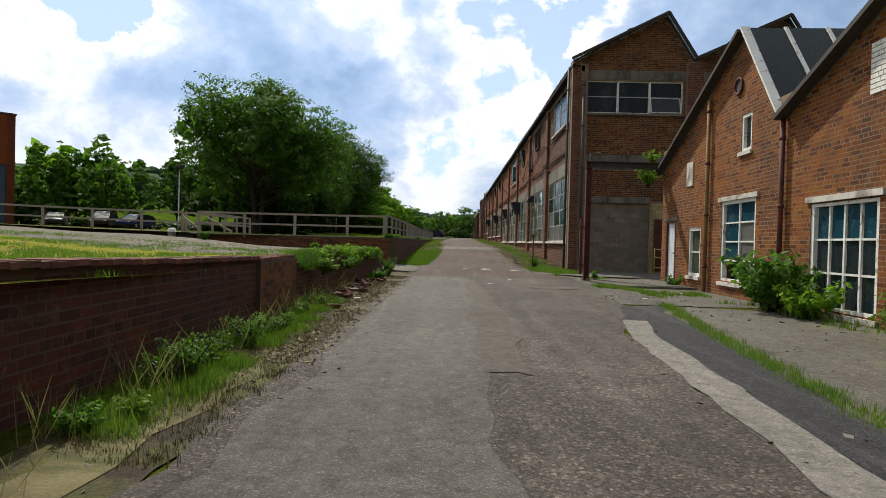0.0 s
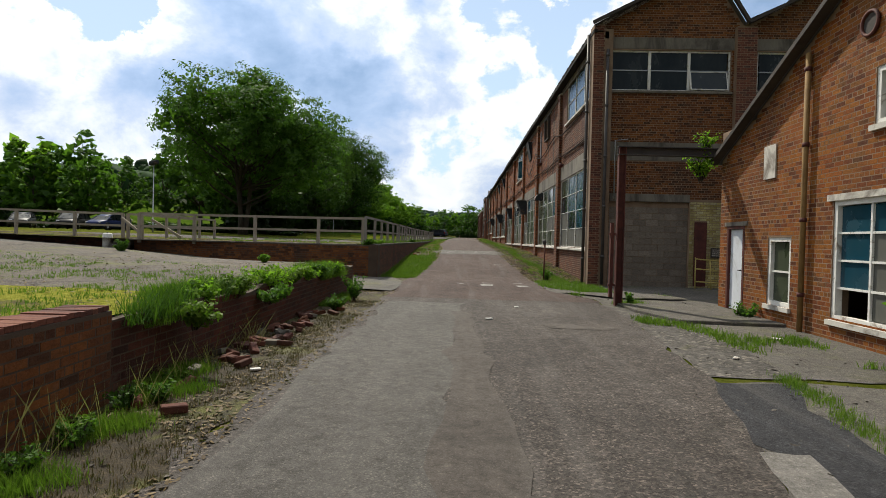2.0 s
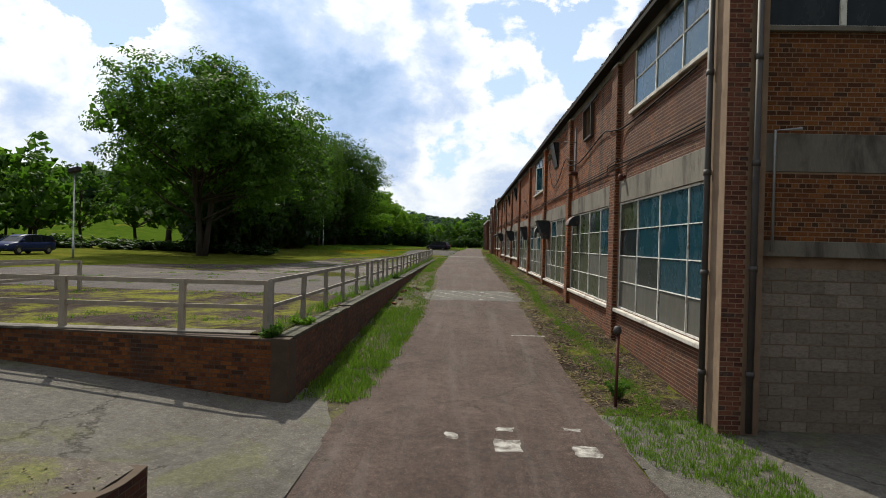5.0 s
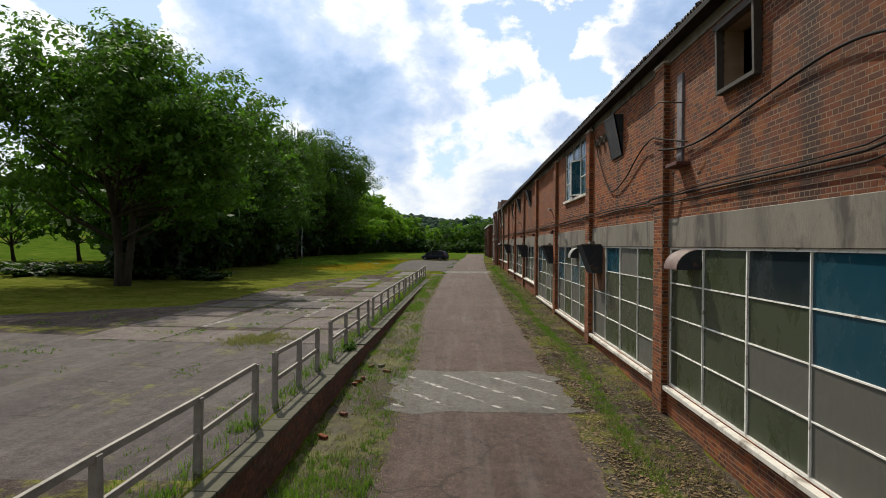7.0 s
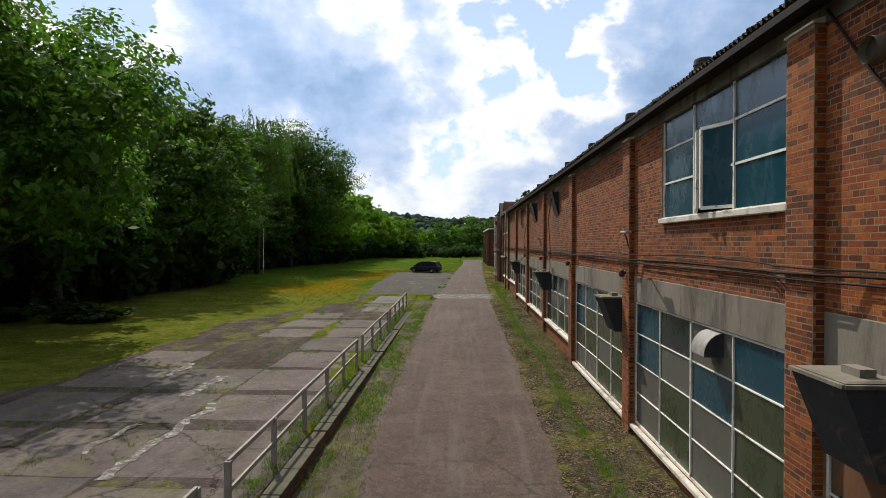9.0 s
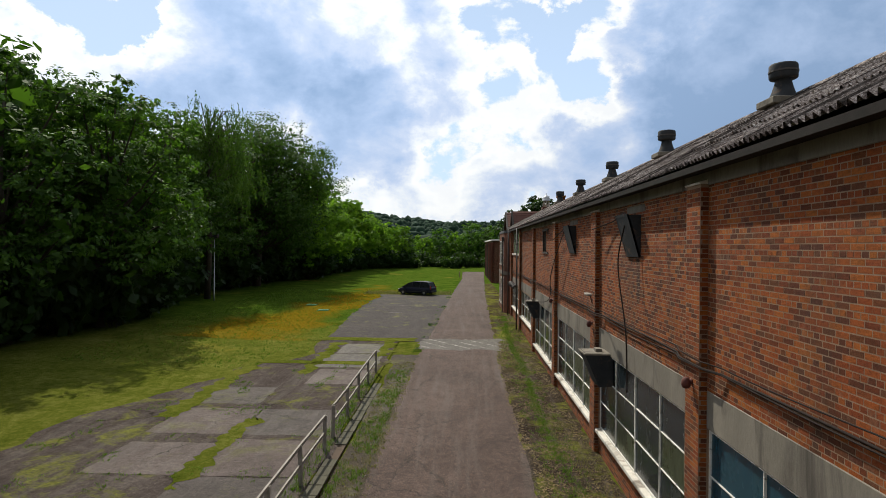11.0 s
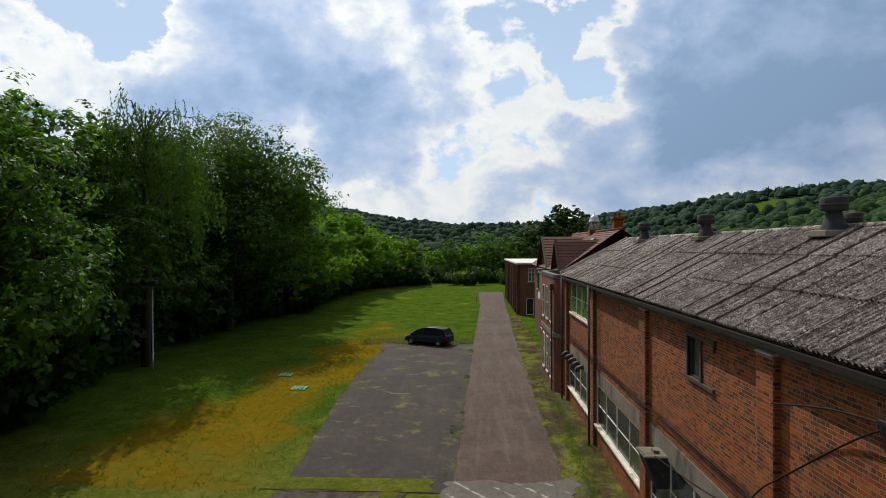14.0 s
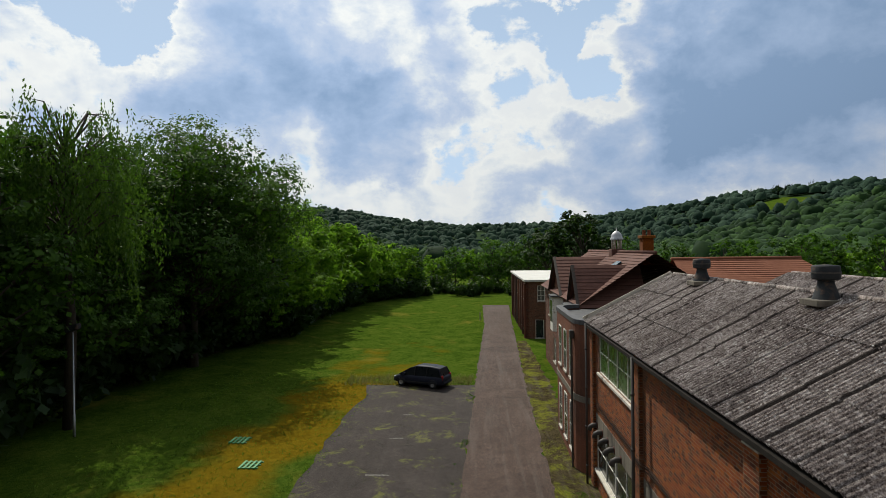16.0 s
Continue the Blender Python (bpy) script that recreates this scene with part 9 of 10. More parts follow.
def lamp_post(x, y, z, h, label, turn=0.0):
    ob = empty("street_lamp", (x, y, z), label, "lamp post")
    put("column", Soup().tube([(0, 0, -0.2), (0, 0, 1.2), (0, 0, 1.21), (0, 0, h)], [0.075, 0.075, 0.05, 0.038], 8).mesh("column", steel_grey, True), ob)
    c, s_ = math.cos(turn), math.sin(turn)
    b = Soup().bevel_box((-0.38, -0.22, h - 0.05), (0.38, 0.22, h + 0.30), 0.06)
    b.v = [(p[0] * c - p[1] * s_, p[0] * s_ + p[1] * c, p[2] + 0.25 * (p[0])) for p in b.v]
    put("lantern", b.mesh("lantern", hopper_grey), ob, "box floodlight head")
    put("bracket", Soup().box((-0.06, -0.06, h - 0.12), (0.06, 0.06, h)).mesh("bracket", steel_dark), ob)
    return ob


lamp_post(-31.75, 28.2, yard_z(-31.75, 28.2), 5.95, "slim lamp post with a box floodlight beside the car park")
lamp_post(-28.25, 83.3, field_z(-28.25, 83.3), 6.0, "slim grey lamp post at the edge of the wood")

# ---- cars ----
tyre_rubber = surface("tyre_rubber", [(0.3, (0.015, 0.015, 0.015)), (0.7, (0.03, 0.03, 0.03))], 4, 60, 0.85)
alloy = surface("alloy_wheel", [(0.3, (0.35, 0.35, 0.36)), (0.7, (0.5, 0.5, 0.51))], 4, 60, 0.35, 0.1, 0.002, metal=0.8)
car_glass = glass_material("car_glass", (0.006, 0.008, 0.010), 0.22, 0.05)
car_glass.node_tree.nodes["Principled BSDF"].inputs["Specular IOR Level"].default_value = 0.25
lens_clear = surface("headlamp_lens", [(0.3, (0.5, 0.52, 0.55)), (0.7, (0.7, 0.72, 0.75))], 4, 60, 0.1)
lens_red = surface("tail_lamp_lens", [(0.3, (0.25, 0.01, 0.01)), (0.7, (0.4, 0.02, 0.02))], 4, 60, 0.15)


def car(loc, heading, paint_rgb, label, profile="mpv", length=4.35):
    """A car that faces +x before it is turned: lofted body, glasshouse, wheels, lamps."""
    m_, nt, b = principled("car_paint")
    b.inputs["Base Color"].default_value = (*paint_rgb, 1)
    b.inputs["Roughness"].default_value, b.inputs["Metallic"].default_value = 0.4, 0.0
    b.inputs["Specular IOR Level"].default_value = 0.25
    b.inputs["Coat Weight"].default_value = 0.0
    b.inputs["IOR"].default_value = 1.22
    dirt_ = noise_of(nt, place(nt, (1, 1, 1), (0, 0, 0), False), 3.0, 5, 0.6)
    nt.links.new(mixc(nt, math_of(nt, "MULTIPLY", dirt_, 0.25), paint_rgb, (0.10, 0.09, 0.08)), b.inputs["Base Color"])
    ob = empty("parked_car", loc, label, "car", "parked cars")
    k = length / 4.35
    # lower body: stations (x, half width, bottom, top)
    st = [(-2.17, 0.66, 0.42, 0.80), (-2.10, 0.80, 0.30, 0.95), (-1.6, 0.87, 0.22, 0.98), (-0.6, 0.885, 0.20, 0.96), (0.5, 0.885, 0.20, 0.94), (1.2, 0.87, 0.21, 0.92), (1.7, 0.83, 0.24, 0.84), (2.05, 0.72, 0.30, 0.70), (2.17, 0.55, 0.38, 0.60)]
    sec = [(0.86, 0.0), (1.0, 0.18), (1.02, 0.55), (0.97, 0.88), (0.82, 1.0)]
    s = Soup()
    rows_ = []
    for (x, hw, zb, zt) in st:
        ring = [(x * k, hw * f, zb + (zt - zb) * g) for f, g in sec] + [(x * k, -hw * f, zb + (zt - zb) * g) for f, g in reversed(sec)]
        rows_.append(ring)
    n = len(rows_[0])
    vs = [p for r_ in rows_ for p in r_]
    fs = [(i * n + j, i * n + (j + 1) % n, (i + 1) * n + (j + 1) % n, (i + 1) * n + j) for i in range(len(rows_) - 1) for j in range(n)]
    fs += [tuple(range(n - 1, -1, -1)), tuple((len(rows_) - 1) * n + j for j in range(n))]
    s.add(vs, fs)
    put("body", s.mesh("body", m_, True), ob)
    # glasshouse
    top = 1.60 if profile == "mpv" else 1.44
    cab = [(-2.02, 0.93, 0.78), (-1.75, top - 0.10, 0.64), (-0.9, top, 0.63), (0.15, top - 0.02, 0.62), (0.62, top - 0.16, 0.62), (1.55 if profile == "mpv" else 1.25, 0.90, 0.74)]
    s = Soup()
    vs = [(x * k, sg * (w if z > 1 else w + 0.04), z) for x, z, w in cab for sg in (1, -1)]
    base = [(x * k, sg * 0.80, 0.90) for x, z, w in cab for sg in (1, -1)]
    n = len(cab)
    s.add(vs + base, [(2 * i, 2 * i + 1, 2 * i + 3, 2 * i + 2) for i in range(n - 1)] + [(2 * i + o, 2 * i + 2 + o, 2 * n + 2 * i + 2 + o, 2 * n + 2 * i + o) for i in range(n - 1) for o in (0, 1)])
    put("glasshouse", s.mesh("glasshouse", car_glass), ob, "dark car windows")
    s = Soup()
    roofp = [(x * k, w - 0.0, z + 0.012) for x, z, w in cab[1:5]]
    s.add([(x, sg * w, z) for x, w, z in roofp for sg in (1, -1)] + [(x, sg * w, z - 0.05) for x, w, z in roofp for sg in (1, -1)], [(2 * i, 2 * i + 1, 2 * i + 3, 2 * i + 2) for i in range(3)] + [(2 * i, 2 * i + 2, 8 + 2 * i + 2, 8 + 2 * i) for i in range(3)] + [(2 * i + 1, 8 + 2 * i + 1, 8 + 2 * i + 3, 2 * i + 3) for i in range(3)])
    put("roof_panel", s.mesh("roof_panel", m_, True), ob)
    for sg in (1, -1):
        for (i, j) in ((0, 1), (4, 5)):
            p, q = cab[i], cab[j]
            put("pillar", Soup().beam((p[0] * k, sg * (p[2] + 0.03), p[1]), (q[0] * k, sg * (q[2] + 0.03), q[1]), 0.06, 0.07).mesh("pillar", m_), ob)
        for x in (-0.75, 0.25):
            put("pillar", Soup().beam((x * k, sg * 0.80, 0.92), (x * k - 0.05, sg * 0.645, top - 0.03), 0.02, 0.08).mesh("pillar", black_plastic), ob)
        put("door_mirror", Soup().bevel_box((1.0 * k, sg * 0.86 - 0.08, 0.93), (1.12 * k, sg * 0.86 + 0.12 * sg + 0.04, 1.07), 0.03).mesh("door_mirror", m_), ob)
        put("sill_strip", Soup().box((-1.0 * k, sg * 0.875 - 0.02, 0.40), (1.0 * k, sg * 0.905, 0.46)).mesh("sill_strip", black_plastic), ob)
        put("headlight", Soup().bevel_box((1.82 * k, sg * 0.56 - 0.13, 0.58), (2.09 * k, sg * 0.56 + 0.13, 0.72), 0.03).mesh("headlight", lens_clear), ob, "clear headlamp")
        put("tail_light", Soup().bevel_box((-2.13 * k, sg * 0.70 - 0.07, 0.66), (-1.98 * k, sg * 0.70 + 0.08, 1.05), 0.02).mesh("tail_light", lens_red), ob, "red tail lamp")
        for x in (-1.32, 1.36):
            w = Soup()
            rr = 0.315
            prof_ = [(0.17, -0.1), (rr - 0.04, -0.1), (rr, -0.06), (rr, 0.06), (rr - 0.04, 0.1), (0.17, 0.1)]
            t = lathe(prof_, 20)
            t.v = [(a + x * k, c + sg * 0.80, b_ + rr) for a, b_, c in t.v]
            wheel = put("wheel", t.mesh("wheel", tyre_rubber, True), ob, "black tyre")
            t = lathe([(0.0, 0.075), (0.06, 0.085), (0.19, 0.07), (0.20, 0.09), (0.205, 0.0)], 16)
            t.v = [(a + x * k, sg * c + sg * 0.80, b_ + rr) for a, b_, c in t.v]
            put("rim", t.mesh("rim", alloy, True), wheel)
            arch = Soup().tube([((x + 0.37 * math.cos(a)) * k, sg * 0.885, rr + 0.37 * math.sin(a)) for a in np.linspace(0, math.pi, 10)], 0.02, 5)
            put("wheel_arch", arch.mesh("wheel_arch", black_plastic, True), ob)
    put("front_bumper", Soup().bevel_box((1.98 * k, -0.66, 0.30), (2.16 * k, 0.66, 0.46), 0.05).mesh("front_bumper", black_plastic), ob)
    put("rear_bumper", Soup().bevel_box((-2.20 * k, -0.74, 0.36), (-2.02 * k, 0.74, 0.56), 0.05).mesh("rear_bumper", m_), ob)
    ob.rotation_euler = (0, 0, radians(heading))
    return ob


car((-9.75, 97.0, field_z(-9.75, 97) + 0.012), 157.0, (0.012, 0.016, 0.032), "dark navy people carrier parked on the tarmac pad", "mpv", 4.5)
car((-37.2, 30.6, yard_z(-37.2, 30.6) + 0.01), 268.0, (0.012, 0.025, 0.10), "dark blue saloon parked in the upper car park", "saloon", 4.5)
car((-39.7, 29.4, yard_z(-39.7, 29.4) + 0.01), 288.0, (0.02, 0.02, 0.022), "black hatchback parked in the upper car park", "mpv", 4.1)
car((-45.6, 31.0, yard_z(-45.6, 31.0) + 0.01), 300.0, (0.02, 0.022, 0.025), "black estate car parked near the workshop", "saloon", 4.4)

# ---- drain covers in the grass ----
green_grate = surface("green_plastic_grate", [(0.3, (0.025, 0.16, 0.05)), (0.7, (0.07, 0.28, 0.11))], 4, 60, 0.6)
for (gx_, gy_) in ((-16.95, 80.6), (-18.9, 83.9)):
    z = field_z(gx_, gy_)
    g = empty("drain_grate", (gx_, gy_, z), "green slatted drain cover lying in the grass", "drain cover", "drain covers in the grass")
    for k in range(4):
        put("slat", Soup().box((-0.46 + k * 0.25, -0.5, 0.01), (-0.34 + k * 0.25, 0.5, 0.07)).mesh("slat", green_grate), g)
    for yy in (-0.4, 0.0, 0.36):
        put("cross_bar", Soup().box((-0.5, yy, 0.0), (0.53, yy + 0.07, 0.045)).mesh("cross_bar", green_grate), g)
# short timber marker posts by the far lane
for (px_, py_) in ((-4.9, 139.0), (-4.9, 136.5)):
    mp_ = empty("marker_post", (px_, py_, road_z(py_)), "short dark marker post beside the far lane", "post", "marker posts")
    put("post", Soup().bevel_box((-0.07, -0.07, -0.1), (0.07, 0.07, 0.9), 0.015).mesh("post", timber), mp_)

# ---- weeds and grass ----
rg_ = np.random.default_rng(99)


def blades(spots, h, w, n, r):
    """Grass tufts: thin bent blades, n a tuft; spots: rows of x, y, z, size."""
    sp = np.array(spots)
    m_ = len(sp) * n
    base = np.repeat(sp[:, :3], n, axis=0)
    sz = np.repeat(sp[:, 3], n) * h * r.uniform(0.45, 1.15, m_)
    a = r.uniform(0, 2 * np.pi, m_)
    lean = r.uniform(0.1, 0.75, m_) * sz
    off = r.normal(0, 0.045, (m_, 2)) * np.repeat(sp[:, 3], n)[:, None] * 1.6
    d = np.stack([np.cos(a), np.sin(a), np.zeros(m_)], 1)
    s_ = np.stack([-np.sin(a), np.cos(a), np.zeros(m_)], 1)
    b = base.copy()
    b[:, :2] += off
    ww = (w * r.uniform(0.6, 1.3, m_))[:, None]
    mid = b + d * (lean * 0.55)[:, None] + np.stack([np.zeros(m_), np.zeros(m_), sz * 0.6], 1)
    tip = b + d * lean[:, None] + np.stack([np.zeros(m_), np.zeros(m_), sz], 1)
    return np.stack([b - s_ * ww, b + s_ * ww, mid + s_ * ww * 0.7, tip], 1), np.stack([b - s_ * ww, mid + s_ * ww * 0.7, tip, mid - s_ * ww * 0.7], 1)


def grass(name, spots, h, w, n, mat, label):
    q1, q2 = blades(spots, h, w, n, rg_)
    return put(name, quad_mesh(name, q1, mat), label=label, category="grass", kind="stuff")


def scatter(n, y0, y1, xa, xb, zf, size=(0.5, 1.2), clump=0.0, thin=None):
    out = []
    while len(out) < n:
        y = rg_.uniform(y0, y1)
        x = rg_.uniform(xa(y), xb(y))
        if clump and noise.noise((x * 0.9, y * 0.5, 4.0)) < clump:
            continue
        if thin and rg_.random() > thin(x, y):
            continue
        out.append((x, y, zf(x, y), rg_.uniform(*size)))
    return out


gz0 = lambda x, y: road_z(y)
bx = bank_x
grass("verge_grass", scatter(1250, -24, -4.2, lambda y: bx(y) + 0.05, lambda y: bx(y) + 0.42 + 0.25 * smooth_step(-15, -19, y), gz0, (0.3, 1.2), 0.02, lambda x, y: 1.25 - 1.6 * (x - bx(y))), 0.12, 0.003, 24, leaf_grass, "tufts of green grass along the foot of the wall")
grass("seeding_grass", scatter(90, -24, -12, lambda y: bx(y) + 0.1, lambda y: bx(y) + 0.5, gz0, (0.6, 1.2)), 0.42, 0.0022, 5, leaf_dry, "tall seeding grass stalks at the wall foot")
grass("dry_grass", scatter(1500, -24, -4, lambda y: bx(y) + 0.3, lambda y: road_l(y) + 0.05, gz0, (0.25, 0.8), -0.15), 0.075, 0.0032, 14, leaf_dead, "dry straw-coloured grass on the verge")
grass("verge_grass", scatter(1700, 0.9, 58, lambda y: -7.95, lambda y: road_l(y) - 0.1, gz0, (0.25, 1.0), -0.1, lambda x, y: 1.0 if y < 13 else 0.55), 0.18, 0.006, 12, leaf_grass, "grass and weeds beside the yard wall")
grass("verge_grass", scatter(900, 1.0, 12, lambda y: -7.9, lambda y: road_l(y) + 0.1, gz0, (0.5, 1.2), 0.0), 0.18, 0.007, 10, leaf_grass, "patch of bright grass on the lane edge")
grass("dry_grass", scatter(1900, 8, 60, lambda y: -7.9, lambda y: road_l(y) + 0.15, gz0, (0.3, 0.8), 0.0), 0.14, 0.006, 9, leaf_dry, "dry grass along the lane edge")
grass("verge_grass", scatter(4200, 1.0, 78, lambda y: road_r(y) + 0.35, lambda y: road_r(y) + 1.75, gz0, (0.25, 0.9), -0.45, lambda x, y: math.exp(-((x - road_r(y) - 1.08 - 0.12 * math.sin(y * 0.35)) / 0.15) ** 2) + 0.10), 0.13, 0.006, 10, leaf_grass, "line of low grass along the factory verge")
grass("dry_grass", scatter(1800, 1.0, 78, lambda y: road_r(y) + 0.7, lambda y: -0.15, gz0, (0.3, 0.8), 0.05), 0.13, 0.006, 8, leaf_dry, "dry moss and grass on the factory verge")
grass("verge_grass", scatter(700, -2.7, 1.2, lambda y: -2.1 + 0.9 * smooth_step(-1, -2.6, y), lambda y: -0.1, gz0, (0.4, 0.9), 0.0), 0.16, 0.007, 9, leaf_grass, "grass patch before the factory corner")
grass("verge_grass", scatter(600, -23.5, -13.6, lambda y: lerp_of((-24, -2.72), (-21.3, -2.5), (-17.3, -1.85), (-13.6, -1.15))(y), lambda y: lerp_of((-24, -2.45), (-21.3, -2.25), (-17.3, -1.62), (-13.6, -0.9))(y), gz0, (0.3, 0.9)), 0.12, 0.0035, 12, leaf_grass, "line of grass in the joint of the tarmac")
grass("platform_grass", scatter(3600, -24, -7, lambda y: bx(y) - 8.5, lambda y: bx(y) - 0.1, platform_z, (0.4, 1.1), -0.05, lambda x, y: 1.0 - 0.75 * smooth_step(-13, -8, y)), 0.075, 0.005, 10, leaf_grass, "low grass grown over the platform")
grass("yard_grass", scatter(1300, 2, 60, lambda y: max(pav_l(y), -22), lambda y: -8.7, lambda x, y: yard_z(x, y) + 0.01, (0.3, 0.8), 0.34), 0.12, 0.008, 8, leaf_grass, "grass growing through the yard tarmac")
tufts = []
for (xa, xb, ya, yb) in JOINTS:
    for q_ in range(26):
        t_ = rg_.random()
        x, y = xa + (xb - xa) * t_ + rg_.normal(0, 0.03), ya + (yb - ya) * t_ + rg_.normal(0, 0.03)
        if noise.noise((x * 0.45, y * 0.45, 9.0)) > 0.02:
            tufts.append((x, y, yard_z(x, y) + 0.012, rg_.uniform(0.2, 0.7)))
grass("joint_weeds", tufts, 0.12, 0.006, 8, leaf_grass, "weeds in the joints of the paving bays")
grass("yard_grass", [(-11.9 + rg_.normal(0, 0.55), 21.4 + rg_.normal(0, 0.6), yard_z(-11.9, 21.4) + 0.015, rg_.uniform(0.5, 1.1)) for _ in range(320)], 0.16, 0.006, 10, leaf_dry, "patch of dead orange grass on the yard tarmac")
grass("yard_grass", scatter(900, 2, 57, lambda y: -8.95, lambda y: -8.45, lambda x, y: yard_z(x, y) + 0.01, (0.4, 1.2), 0.0), 0.2, 0.007, 9, leaf_grass, "weeds under the guard rail")
grass("meadow_grass", scatter(3600, 58, 100, lambda y: -26, lambda y: (-13.4 if y > 62 else -15) + (0 if y < 98 else 6), lambda x, y: field_z(x, y), (0.3, 0.8)), 0.16, 0.012, 6, leaf_grass, "short meadow grass beside the parking pad")
grass("meadow_grass", scatter(500, 96.8, 99.5, lambda y: -16, lambda y: -5.8, lambda x, y: field_z(x, y), (0.8, 1.6)), 0.3, 0.012, 8, leaf_dry, "tall dry grass round the pad edge")
grass("pad_weeds", scatter(170, 60, 97, lambda y: road_l(y) - 0.5, lambda y: road_l(y) + 0.1, lambda x, y: field_z(x, y) + 0.01, (0.3, 1.0), 0.22), 0.13, 0.006, 10, leaf_wood, "strip of grass between pad and lane")

grass("apron_weeds", scatter(420, -13, -3, lambda y: road_r(y) + 0.1, lambda y: 1.4, gz0, (0.3, 1.1), 0.30), 0.14, 0.008, 10, leaf_grass, "weeds in the joints of the apron")
grass("apron_weeds", scatter(160, -22, -13, lambda y: 0.6, lambda y: 1.4, gz0, (0.3, 1.1), 0.0), 0.16, 0.008, 10, leaf_grass, "weeds along the foot of the shed wall")
grass("wall_top_grass", scatter(420, -15.2, -7, lambda y: bx(y) - 0.5, lambda y: bx(y) + 0.10, lambda x, y: 0.66, (0.6, 1.3), 0.02), 0.25, 0.006, 14, leaf_wood, "long arching grass hanging over the wall top")
grass("wall_top_grass", scatter(1500, -15.2, -5, lambda y: bx(y) - 0.6, lambda y: bx(y) + 0.06, lambda x, y: 0.70 if x < bx(y) - 0.03 else 0.58, (0.3, 1.3), 0.08), 0.22, 0.004, 12, leaf_grass, "grass along the broken wall top")


def weed_bush(name, loc, rad, h, seed, mat, label, n=900, leaf=0.10, stems=14):
    """A leafy weed: thin stems and many small leaves."""
    r = np.random.default_rng(seed)
    ob = empty(name, loc, label, "shrub")
    s = Soup()
    cs, rs = [], []
    for k in range(stems):
        a = r.uniform(0, 2 * math.pi)
        e = Vector((math.cos(a) * rad * r.uniform(0.2, 1.0), math.sin(a) * rad * r.uniform(0.2, 1.0), h * r.uniform(0.45, 1.0)))
        s.tube([(e.x * 0.1, e.y * 0.1, -0.03), (e.x * 0.5, e.y * 0.5, e.z * 0.6), e], [0.012, 0.009, 0.004], 4, False)
        for t in np.linspace(0.3, 1.0, 5):
            cs.append((e.x * t, e.y * t, e.z * (t ** 0.8))); rs.append(rad * 0.26)
    per = max(4, n // len(cs))
    put("stem", s.mesh("stem", bark, True), ob, kind="stuff")
    put("foliage", quad_mesh("foliage", leaf_quads(cs, rs, per, leaf, r, 0.8, 0.6), mat), ob)
    return ob


def leaf_litter(name, n, y0, y1, xa, xb, zf, label, size=1.0):
    """Dead leaves, straw and twigs lying flat."""
    r = rg_
    y = r.uniform(y0, y1, n)
    x = np.array([r.uniform(xa(v), xb(v)) for v in y])
    keep = np.array([noise.noise((p * 1.4, q * 0.8, 7.0)) > -0.15 for p, q in zip(x, y)])
    x, y = x[keep], y[keep]
    n = len(x)
    c = np.stack([x, y, np.array([zf(p, q) + 0.012 for p, q in zip(x, y)])], 1)
    a = r.uniform(0, 2 * np.pi, n)
    ln, wd = r.uniform(0.010, 0.045, n) * size, r.uniform(0.004, 0.018, n) * size
    d = np.stack([np.cos(a) * ln, np.sin(a) * ln, r.normal(0, 0.006, n)], 1)
    e = np.stack([-np.sin(a) * wd, np.cos(a) * wd, r.normal(0, 0.004, n)], 1)
    return put(name, quad_mesh(name, np.stack([c - d, c - e, c + d, c + e], 1), leaf_dead), label=label, category="leaf litter", kind="stuff")


leaf_litter("leaf_litter", 7000, -20, -3, lambda y: bx(y) + 0.1, lambda y: road_l(y) + 0.2, gz0, "dead leaves, straw and twigs on the verge")
leaf_litter("leaf_litter", 26000, 0.9, 66, lambda y: road_r(y) - 0.1, lambda y: -0.15, gz0, "dead leaves and moss scraps on the factory verge", 1.7)
leaf_litter("leaf_litter", 5000, 1, 50, lambda y: -7.95, lambda y: road_l(y) + 0.1, gz0, "dead leaves along the yard wall")
leaf_litter("leaf_litter", 5000, -20, -4.2, lambda y: bx(y) - 6, lambda y: bx(y) - 0.1, platform_z, "dead leaves and scraps on the platform")
weed_bush("buddleia_bush", tuple(P(8.2, 0.0, 0.62)), 0.85, 1.05, 1, leaf_mid, "leafy green bush growing against the shed wall", 2200, 0.14, 26)
weed_bush("buddleia_bush", tuple(P(9.3, 0.0, 0.5)), 0.6, 0.6, 2, leaf_light, "small leafy bush by the shed window", 900, 0.11)
weed_bush("weed_clump", tuple(P(11.6, 0.0, 0.4)), 0.5, 0.6, 3, leaf_grass, "clump of tall weeds by the shed wall", 600, 0.09)
weed_bush("weed_clump", tuple(P(2.1, 0.0, 0.3)), 0.3, 0.35, 4, leaf_mid, "small weed under the shed window", 400, 0.07)
weed_bush("wall_sapling", (1.15, -5.85, 3.25), 0.42, 0.75, 5, leaf_light, "sapling rooted in the wall by the beam", 700, 0.08, 18)
weed_bush("wall_sapling", (1.3, -5.75, 4.0), 0.35, 0.5, 6, leaf_light, "sapling sprouting above the beam", 350, 0.07, 12)
